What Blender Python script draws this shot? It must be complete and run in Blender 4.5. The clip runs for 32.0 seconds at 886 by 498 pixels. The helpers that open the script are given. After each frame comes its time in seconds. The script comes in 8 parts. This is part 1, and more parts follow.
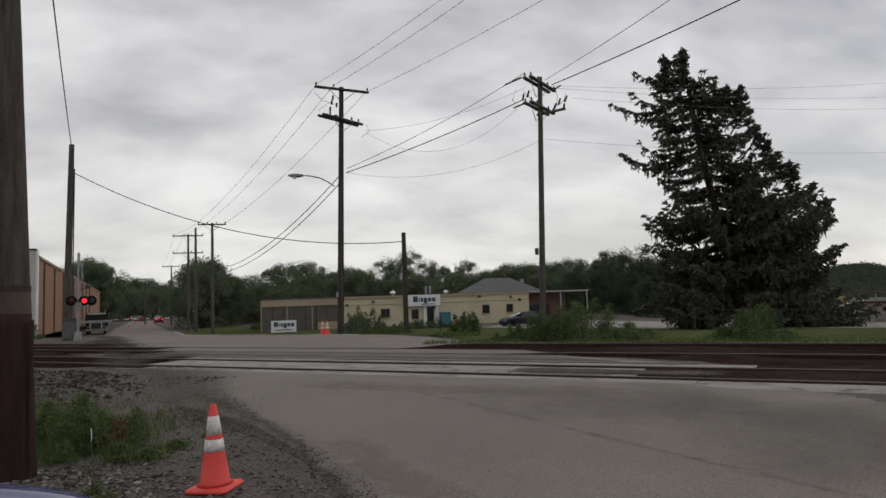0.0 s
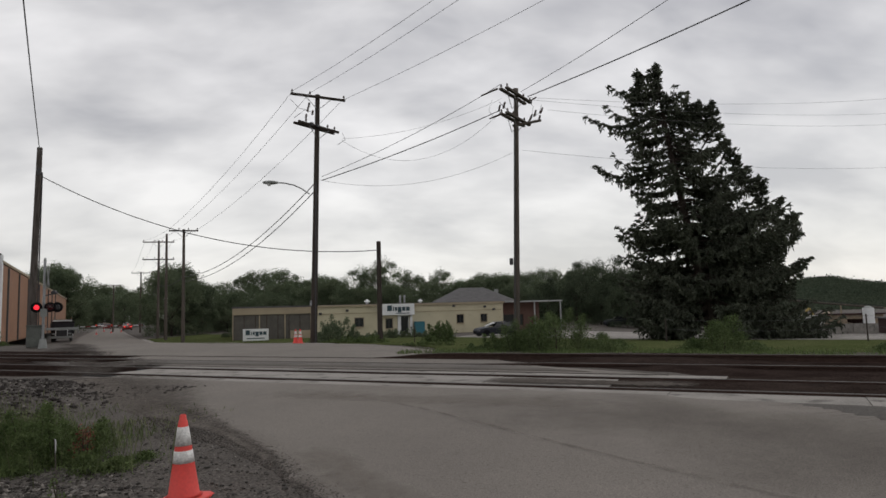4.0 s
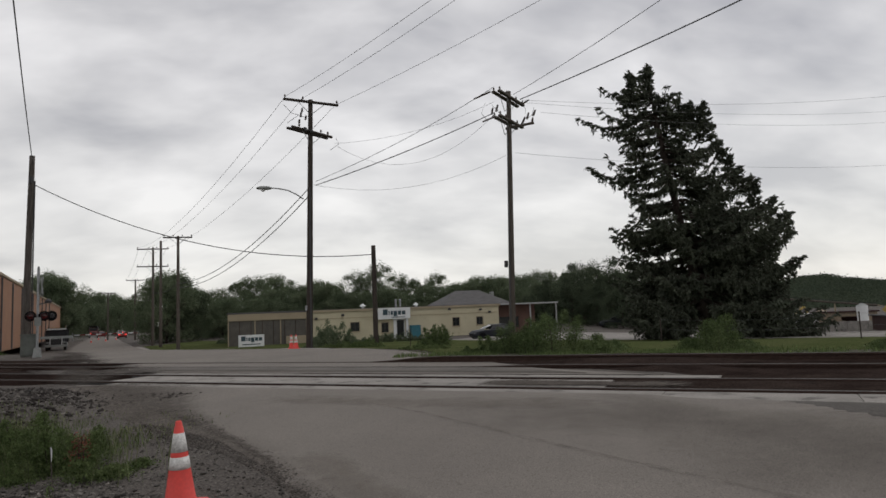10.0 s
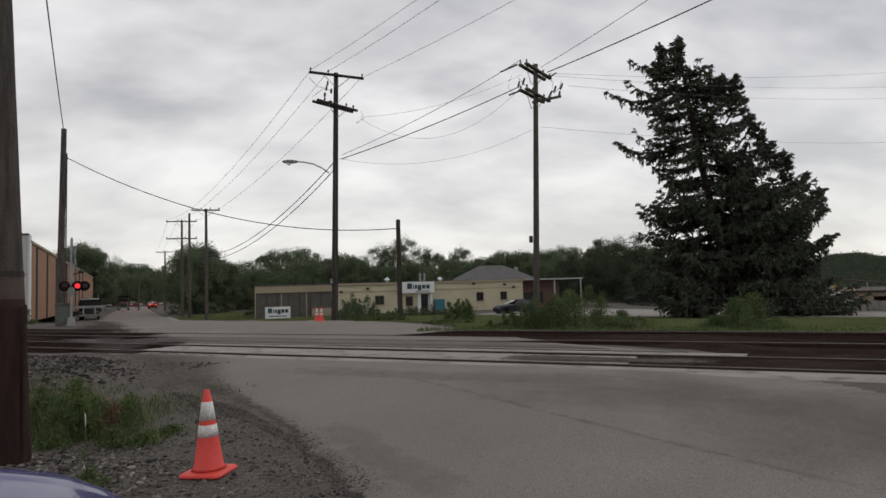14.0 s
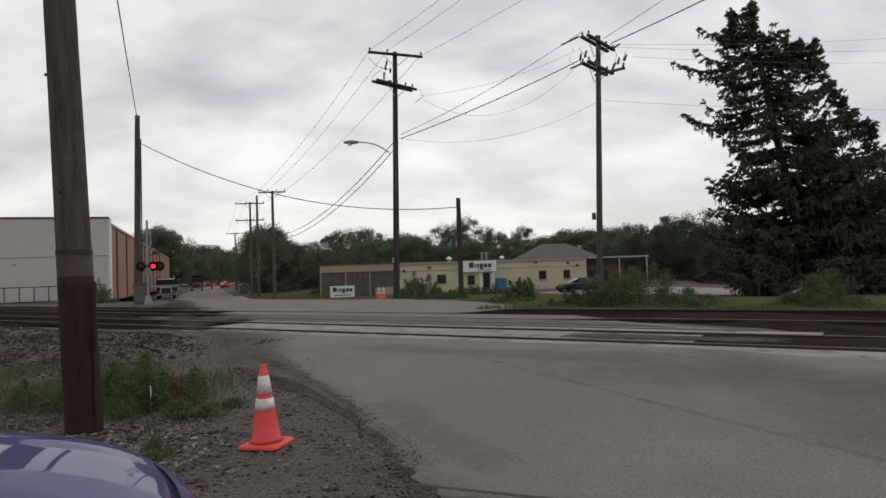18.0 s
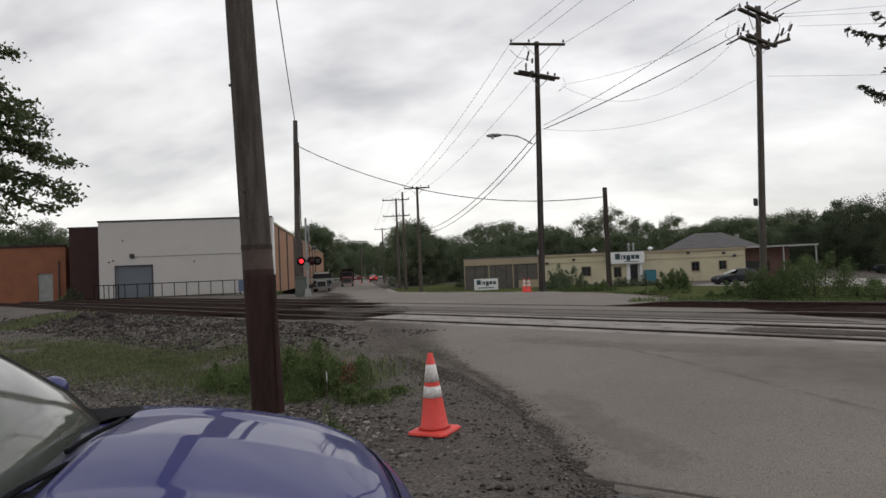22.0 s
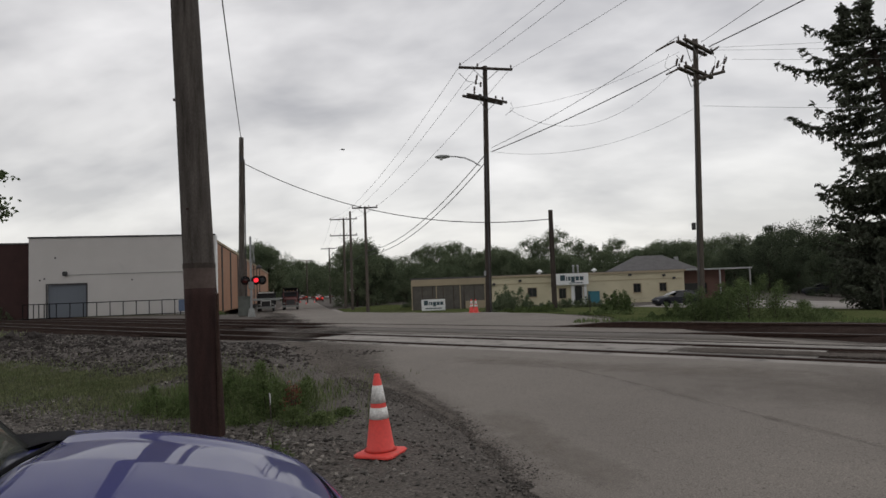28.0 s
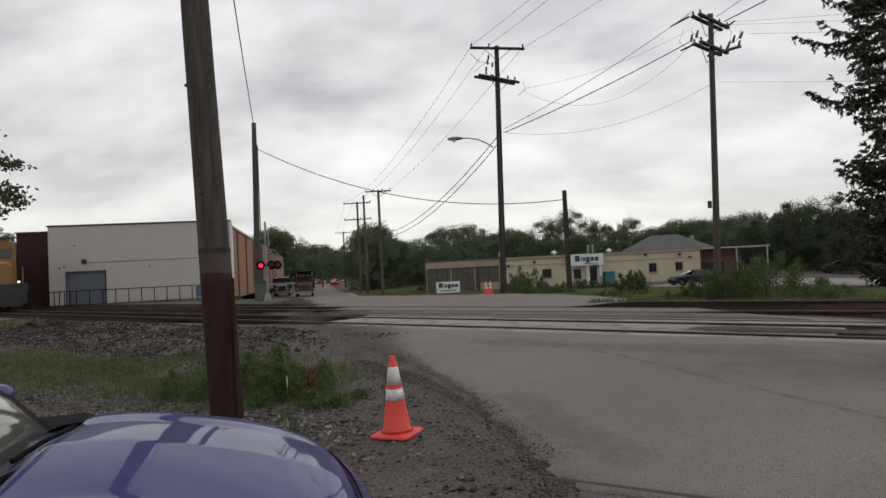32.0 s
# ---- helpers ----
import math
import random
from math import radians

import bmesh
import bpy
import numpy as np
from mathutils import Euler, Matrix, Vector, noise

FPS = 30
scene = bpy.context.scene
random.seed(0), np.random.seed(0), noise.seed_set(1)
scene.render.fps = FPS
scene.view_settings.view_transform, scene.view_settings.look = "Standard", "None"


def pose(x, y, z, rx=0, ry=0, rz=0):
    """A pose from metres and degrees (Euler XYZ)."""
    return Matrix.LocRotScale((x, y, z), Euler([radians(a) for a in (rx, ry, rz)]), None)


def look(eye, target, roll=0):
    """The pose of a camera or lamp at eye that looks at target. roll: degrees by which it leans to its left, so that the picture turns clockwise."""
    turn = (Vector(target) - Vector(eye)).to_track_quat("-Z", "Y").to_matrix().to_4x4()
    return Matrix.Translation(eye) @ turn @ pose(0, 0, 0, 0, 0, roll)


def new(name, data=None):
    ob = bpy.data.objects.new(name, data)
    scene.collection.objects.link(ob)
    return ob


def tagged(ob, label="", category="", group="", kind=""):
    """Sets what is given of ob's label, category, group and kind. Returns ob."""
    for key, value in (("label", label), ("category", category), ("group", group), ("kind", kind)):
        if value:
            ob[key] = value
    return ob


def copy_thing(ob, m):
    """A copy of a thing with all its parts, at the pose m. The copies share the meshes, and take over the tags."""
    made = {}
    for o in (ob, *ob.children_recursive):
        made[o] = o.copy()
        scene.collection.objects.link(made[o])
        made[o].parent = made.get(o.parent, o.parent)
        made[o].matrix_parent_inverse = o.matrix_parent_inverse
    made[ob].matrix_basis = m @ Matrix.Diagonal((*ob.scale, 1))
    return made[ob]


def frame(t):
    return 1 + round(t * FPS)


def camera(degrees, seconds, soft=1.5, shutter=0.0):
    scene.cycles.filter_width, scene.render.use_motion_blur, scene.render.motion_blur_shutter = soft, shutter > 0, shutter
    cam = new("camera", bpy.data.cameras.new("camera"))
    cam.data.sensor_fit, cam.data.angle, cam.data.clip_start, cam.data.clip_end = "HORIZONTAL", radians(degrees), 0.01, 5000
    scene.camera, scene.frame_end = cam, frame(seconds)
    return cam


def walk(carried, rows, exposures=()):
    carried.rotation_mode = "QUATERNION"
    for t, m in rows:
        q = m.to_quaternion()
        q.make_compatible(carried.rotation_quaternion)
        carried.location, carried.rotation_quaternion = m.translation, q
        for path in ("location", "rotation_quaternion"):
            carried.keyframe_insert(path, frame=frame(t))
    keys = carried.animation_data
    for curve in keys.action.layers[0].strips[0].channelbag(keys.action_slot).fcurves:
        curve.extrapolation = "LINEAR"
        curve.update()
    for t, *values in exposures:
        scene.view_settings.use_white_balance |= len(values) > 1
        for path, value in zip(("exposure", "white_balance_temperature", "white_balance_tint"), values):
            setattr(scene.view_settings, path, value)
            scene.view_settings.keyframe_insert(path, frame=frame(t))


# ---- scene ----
cam = camera(67.8, 32.0, soft=1.55)
# seconds, x, y, z, yaw, pitch, roll
PATH = [
    (0, 0.125, -0.018, 1.524, 28.12, 4.67, -1.98),
    (0.5, 0.113, -0.009, 1.518, 27.72, 4.59, -2.25),
    (1, 0.139, -0.022, 1.524, 27.38, 4.51, -2.60),
    (1.5, 0.124, -0.025, 1.526, 27.02, 4.45, -2.25),
    (2, 0.121, -0.026, 1.527, 26.81, 4.39, -1.43),
    (2.5, 0.134, -0.032, 1.537, 26.66, 4.54, -1.21),
    (3, 0.126, -0.029, 1.539, 26.28, 4.86, -1.21),
    (3.5, 0.112, -0.021, 1.536, 25.97, 5.25, -1.32),
    (5.5, 0.102, -0.005, 1.521, 25.92, 5.69, -2.52),
    (6, 0.132, -0.019, 1.521, 25.62, 5.59, -2.80),
    (6.5, 0.137, -0.031, 1.527, 25.19, 5.53, -3.17),
    (7, 0.146, -0.032, 1.534, 24.58, 5.58, -3.49),
    (7.5, 0.146, -0.031, 1.527, 24.14, 5.65, -3.32),
    (8, 0.135, -0.026, 1.525, 23.78, 5.68, -3.31),
    (8.5, 0.132, -0.014, 1.517, 23.90, 5.74, -3.20),
    (9, 0.116, -0.015, 1.517, 24.07, 5.75, -2.79),
    (9.5, 0.108, -0.006, 1.516, 24.33, 5.69, -2.71),
    (10, 0.140, -0.039, 1.528, 25.46, 5.67, -2.35),
    (10.5, 0.072, 0.008, 1.516, 27.01, 5.46, -1.81),
    (11, 0.132, -0.019, 1.531, 27.87, 4.89, -1.37),
    (11.5, 0.160, -0.053, 1.531, 28.00, 4.40, -1.32),
    (12, 0.162, -0.042, 1.525, 27.75, 4.08, -1.80),
    (12.5, 0.169, -0.053, 1.532, 27.43, 3.85, -1.95),
    (13, 0.147, -0.035, 1.528, 27.36, 3.82, -1.97),
    (13.5, 0.146, -0.033, 1.529, 27.45, 3.69, -1.57),
    (14, 0.146, -0.034, 1.529, 27.68, 3.54, -1.67),
    (14.5, 0.127, -0.020, 1.527, 27.94, 3.40, -1.94),
    (15, 0.128, -0.006, 1.541, 28.68, 3.44, 0.60),
    (15.5, 0.157, 0.093, 1.519, 32.95, 3.87, -1.04),
    (17.5, 0.170, 0.117, 1.494, 33.34, 2.41, -2.23),
    (18, 0.177, 0.105, 1.491, 33.17, 1.91, -1.94),
    (18.5, 0.162, 0.114, 1.488, 32.13, 0.45, -0.63),
    (19, 0.186, 0.095, 1.502, 30.45, -0.68, 0.08),
    (19.5, 0.145, 0.099, 1.497, 30.44, -1.51, 0.27),
    (20, 0.058, -0.005, 1.483, 40.24, 1.06, -5.74),
    (20.5, 0.028, -0.011, 1.470, 43.10, 0.18, -1.21),
    (21, -0.006, 0.008, 1.471, 44.99, -1.32, -1.35),
    (21.5, -0.000, 0.008, 1.480, 46.27, -0.42, -2.80),
    (22, -0.000, 0.009, 1.477, 45.37, 1.76, -2.43),
    (22.5, 0.002, -0.001, 1.479, 43.11, 2.00, -1.92),
    (23, 0.000, 0.000, 1.480, 42.40, 2.26, -1.50),
    (23.5, -0.000, 0.004, 1.480, 41.92, 2.58, -1.71),
    (24, 0.010, -0.001, 1.478, 41.77, 2.96, -2.18),
    (24.5, 0.014, -0.004, 1.480, 41.75, 3.27, -2.90),
    (25, 0.020, -0.008, 1.479, 41.69, 3.55, -2.84),
    (25.5, 0.020, -0.007, 1.482, 41.65, 3.77, -2.94),
    (27.5, 0.001, 0.007, 1.472, 40.75, 3.67, -3.60),
    (28, -0.003, 0.004, 1.474, 40.75, 3.35, -2.11),
    (28.5, 0.007, -0.009, 1.477, 40.96, 3.13, -2.10),
    (29, 0.010, -0.006, 1.472, 41.19, 2.92, -1.83),
    (29.5, 0.006, 0.000, 1.468, 41.72, 2.70, -2.50),
    (30, 0.009, -0.002, 1.469, 41.96, 2.51, -2.98),
    (30.5, -0.014, 0.011, 1.464, 42.16, 2.36, -3.09),
    (31, 0.011, -0.005, 1.468, 42.25, 2.12, -3.00),
    (31.5, -0.014, 0.010, 1.467, 42.25, 1.97, -2.73),
    (32, -0.005, 0.016, 1.464, 42.04, 1.89, -2.89),
]


def held(x, y, z, yaw, pitch, roll):
    return pose(x, y, z, 90 + pitch, 0, yaw) @ pose(0, 0, 0, 0, 0, roll)


walk(cam, [(r[0], held(*r[1:])) for r in PATH],
     exposures=[(0, -0.13), (1.5, -0.09), (3, 0.0), (5, -0.05), (9, -0.05), (13, -0.02), (14.5, -0.02), (15.5, 0.07), (18.0, 0.06), (19.0, 0.2), (19.5, 0.25), (21.0, 0.28), (22.5, 0.13), (24, 0.06), (27, -0.04), (30, -0.02), (32.0, 0.07)])

# ---------------- sky and light ----------------
SUN_EL, SUN_AZ = 52.0, 20.0   # degrees; azimuth from +y towards +x
world = bpy.data.worlds.new("overcast_sky")
scene.world = world
world.use_nodes = True
wn, wl = world.node_tree.nodes, world.node_tree.links
wn.clear()
w_out = wn.new("ShaderNodeOutputWorld")
w_bg = wn.new("ShaderNodeBackground")
w_bg2 = wn.new("ShaderNodeBackground")
w_add = wn.new("ShaderNodeAddShader")
sky = wn.new("ShaderNodeTexSky")
sky.sky_type = 'NISHITA'
sky.sun_disc = False
sky.sun_elevation, sky.sun_rotation = radians(SUN_EL), radians(SUN_AZ)
wl.new(sky.outputs[0], w_bg2.inputs[0])
w_bg2.inputs[1].default_value = 0.012
tc = wn.new("ShaderNodeTexCoord")
sep = wn.new("ShaderNodeSeparateXYZ")
wl.new(tc.outputs["Generated"], sep.inputs[0])


def wmath(op, a, b=None, c=None):
    n = wn.new("ShaderNodeMath")
    n.operation = op
    for i, v in enumerate((a, b, c)):
        if v is None:
            continue
        if isinstance(v, (int, float)):
            n.inputs[i].default_value = v
        else:
            wl.new(v, n.inputs[i])
    return n.outputs[0]


# the cloud deck is a flat layer, so it flattens towards the horizon
up = wmath('ADD', wmath('MAXIMUM', sep.outputs[2], 0.0), 0.42)
comb = wn.new("ShaderNodeCombineXYZ")
wl.new(wmath('DIVIDE', sep.outputs[0], up), comb.inputs[0])
wl.new(wmath('DIVIDE', sep.outputs[1], up), comb.inputs[1])


def cloud_noise(scale, detail, rough, dist, offset):
    turn = wn.new("ShaderNodeMapping")
    turn.inputs["Rotation"].default_value = (0, 0, radians(-32))
    wl.new(comb.outputs[0], turn.inputs[0])
    m = wn.new("ShaderNodeMapping")
    m.inputs["Location"].default_value = (offset, offset * 0.7, 0)
    m.inputs["Scale"].default_value = (scale * 0.75, scale * 1.15, 1)
    wl.new(turn.outputs[0], m.inputs[0])
    n = wn.new("ShaderNodeTexNoise")
    n.inputs["Scale"].default_value = 1.0
    n.inputs["Detail"].default_value = detail
    n.inputs["Roughness"].default_value = rough
    n.inputs["Distortion"].default_value = dist
    wl.new(m.outputs[0], n.inputs["Vector"])
    return n.outputs[0]


big = cloud_noise(1.1, 2.0, 0.45, 0.1, 1.7)
mid = cloud_noise(3.1, 4.5, 0.5, 0.2, 5.3)
small = cloud_noise(6.5, 4.0, 0.5, 0.3, 2.9)
cover = wmath('ADD', wmath('ADD', wmath('MULTIPLY', big, 0.33), wmath('MULTIPLY', mid, 0.47)), wmath('MULTIPLY', small, 0.2))
ramp = wn.new("ShaderNodeValToRGB")
ramp.color_ramp.elements[0].position = 0.41
ramp.color_ramp.elements[0].color = (0.372, 0.366, 0.378, 1)
ramp.color_ramp.elements[1].position = 0.63
ramp.color_ramp.elements[1].color = (0.785, 0.768, 0.762, 1)
e = ramp.color_ramp.elements.new(0.5)
e.color = (0.545, 0.533, 0.534, 1)
wl.new(cover, ramp.inputs[0])
# a paler, slightly warm gap low over the horizon
low = wn.new("ShaderNodeMapRange")
low.inputs["From Min"].default_value = 0.03
low.inputs["From Max"].default_value = 0.34
low.inputs["To Min"].default_value = 0.62
low.inputs["To Max"].default_value = 0.0
wl.new(sep.outputs[2], low.inputs["Value"])
wmix = wn.new("ShaderNodeMixRGB")
wl.new(wmath('MULTIPLY', low.outputs[0], wmath('ADD', wmath('MULTIPLY', mid, 1.5), 0.15)), wmix.inputs[0])
wl.new(ramp.outputs[0], wmix.inputs[1])
wmix.inputs[2].default_value = (0.83, 0.81, 0.765, 1)
wl.new(wmix.outputs[0], w_bg.inputs[0])
w_bg.inputs[1].default_value = 1.12
wl.new(w_bg.outputs[0], w_add.inputs[0])
wl.new(w_bg2.outputs[0], w_add.inputs[1])
wl.new(w_add.outputs[0], w_out.inputs[0])
sun = new("sun", bpy.data.lights.new("sun", 'SUN'))
sun.data.energy, sun.data.angle, sun.data.color = 0.35, radians(40), (1.0, 0.97, 0.93)
d = Vector((math.sin(radians(SUN_AZ)) * math.cos(radians(SUN_EL)), math.cos(radians(SUN_AZ)) * math.cos(radians(SUN_EL)), math.sin(radians(SUN_EL))))
sun.matrix_world = look(d * 50, (0, 0, 0))


# ---------------- materials ----------------
def material(name, color, color2=None, rough=0.8, metal=0.0, scale=6.0, fine=60.0, bump=0.1, fine_amount=0.25, island=0.0, coat=0.0, obj_random=0.0,
             stretch=(1, 1, 1), emission=None, strength=0.0, transmission=0.0, alpha=1.0, bump_dist=0.02, spots=None, spec=0.5, glow_through=0.0):
    """A surface of two base colours mixed by a coarse noise, with a fine grain and relief."""
    m = bpy.data.materials.new(name)
    m.use_nodes = True
    n, l = m.node_tree.nodes, m.node_tree.links
    b = n["Principled BSDF"]
    b.inputs["Roughness"].default_value = rough
    b.inputs["Metallic"].default_value = metal
    b.inputs["Coat Weight"].default_value = coat
    b.inputs["Specular IOR Level"].default_value = spec
    if transmission:
        b.inputs["Transmission Weight"].default_value = transmission
    if rough >= 0.85:
        b.inputs["Specular IOR Level"].default_value = min(spec, 0.2)
    color2 = color2 or tuple(c * 0.75 for c in color)
    t = n.new("ShaderNodeTexCoord")
    mp = n.new("ShaderNodeMapping")
    mp.inputs["Scale"].default_value = stretch
    l.new(t.outputs["Object"], mp.inputs[0])
    n1 = n.new("ShaderNodeTexNoise")
    n1.inputs["Scale"].default_value = scale
    n1.inputs["Detail"].default_value = 5
    n1.inputs["Roughness"].default_value = 0.6
    n2 = n.new("ShaderNodeTexNoise")
    n2.inputs["Scale"].default_value = fine
    n2.inputs["Detail"].default_value = 3
    l.new(mp.outputs[0], n1.inputs["Vector"])
    l.new(mp.outputs[0], n2.inputs["Vector"])
    r = n.new("ShaderNodeMapRange")
    r.inputs["From Min"].default_value, r.inputs["From Max"].default_value = 0.34, 0.66
    l.new(n1.outputs[0], r.inputs["Value"])
    mx = n.new("ShaderNodeMixRGB")
    mx.inputs[1].default_value, mx.inputs[2].default_value = (*color, 1), (*color2, 1)
    l.new(r.outputs[0], mx.inputs[0])
    out = mx.outputs[0]
    if spots:
        v = n.new("ShaderNodeTexNoise")
        v.inputs["Scale"].default_value = spots[1]
        v.inputs["Detail"].default_value = 4
        l.new(mp.outputs[0], v.inputs["Vector"])
        sr = n.new("ShaderNodeMapRange")
        sr.inputs["From Min"].default_value, sr.inputs["From Max"].default_value = spots[2], spots[2] + 0.1
        sr.inputs["To Max"].default_value = spots[3]
        l.new(v.outputs[0], sr.inputs["Value"])
        sm = n.new("ShaderNodeMixRGB")
        sm.inputs[2].default_value = (*spots[0], 1)
        l.new(sr.outputs[0], sm.inputs[0])
        l.new(out, sm.inputs[1])
        out = sm.outputs[0]
    gr = n.new("ShaderNodeMapRange")
    gr.inputs["From Min"].default_value, gr.inputs["From Max"].default_value = 0.3, 0.7
    gr.inputs["To Min"].default_value, gr.inputs["To Max"].default_value = 1 - fine_amount, 1 + fine_amount
    l.new(n2.outputs[0], gr.inputs["Value"])
    val = gr.outputs[0]
    for amount, node, sock in ((island, "ShaderNodeNewGeometry", "Random Per Island"), (obj_random, "ShaderNodeObjectInfo", "Random")):
        if amount:
            g = n.new(node)
            ir = n.new("ShaderNodeMapRange")
            ir.inputs["To Min"].default_value, ir.inputs["To Max"].default_value = 1 - amount, 1 + amount
            l.new(g.outputs[sock], ir.inputs["Value"])
            mm = n.new("ShaderNodeMath")
            mm.operation = 'MULTIPLY'
            l.new(val, mm.inputs[0])
            l.new(ir.outputs[0], mm.inputs[1])
            val = mm.outputs[0]
    hsv = n.new("ShaderNodeHueSaturation")
    l.new(val, hsv.inputs["Value"])
    l.new(out, hsv.inputs["Color"])
    l.new(hsv.outputs[0], b.inputs["Base Color"])
    if bump:
        bp = n.new("ShaderNodeBump")
        bp.inputs["Strength"].default_value = bump
        bp.inputs["Distance"].default_value = bump_dist
        l.new(n2.outputs[0], bp.inputs["Height"])
        l.new(bp.outputs[0], b.inputs["Normal"])
    if glow_through:
        # thin leaves let part of the light through
        tr = n.new("ShaderNodeBsdfTranslucent")
        l.new(hsv.outputs[0], tr.inputs["Color"])
        ms = n.new("ShaderNodeMixShader")
        ms.inputs[0].default_value = glow_through
        l.new(b.outputs[0], ms.inputs[1])
        l.new(tr.outputs[0], ms.inputs[2])
        l.new(ms.outputs[0], n["Material Output"].inputs["Surface"])
    if emission:
        b.inputs["Emission Color"].default_value = (*emission, 1)
        b.inputs["Emission Strength"].default_value = strength
    return m


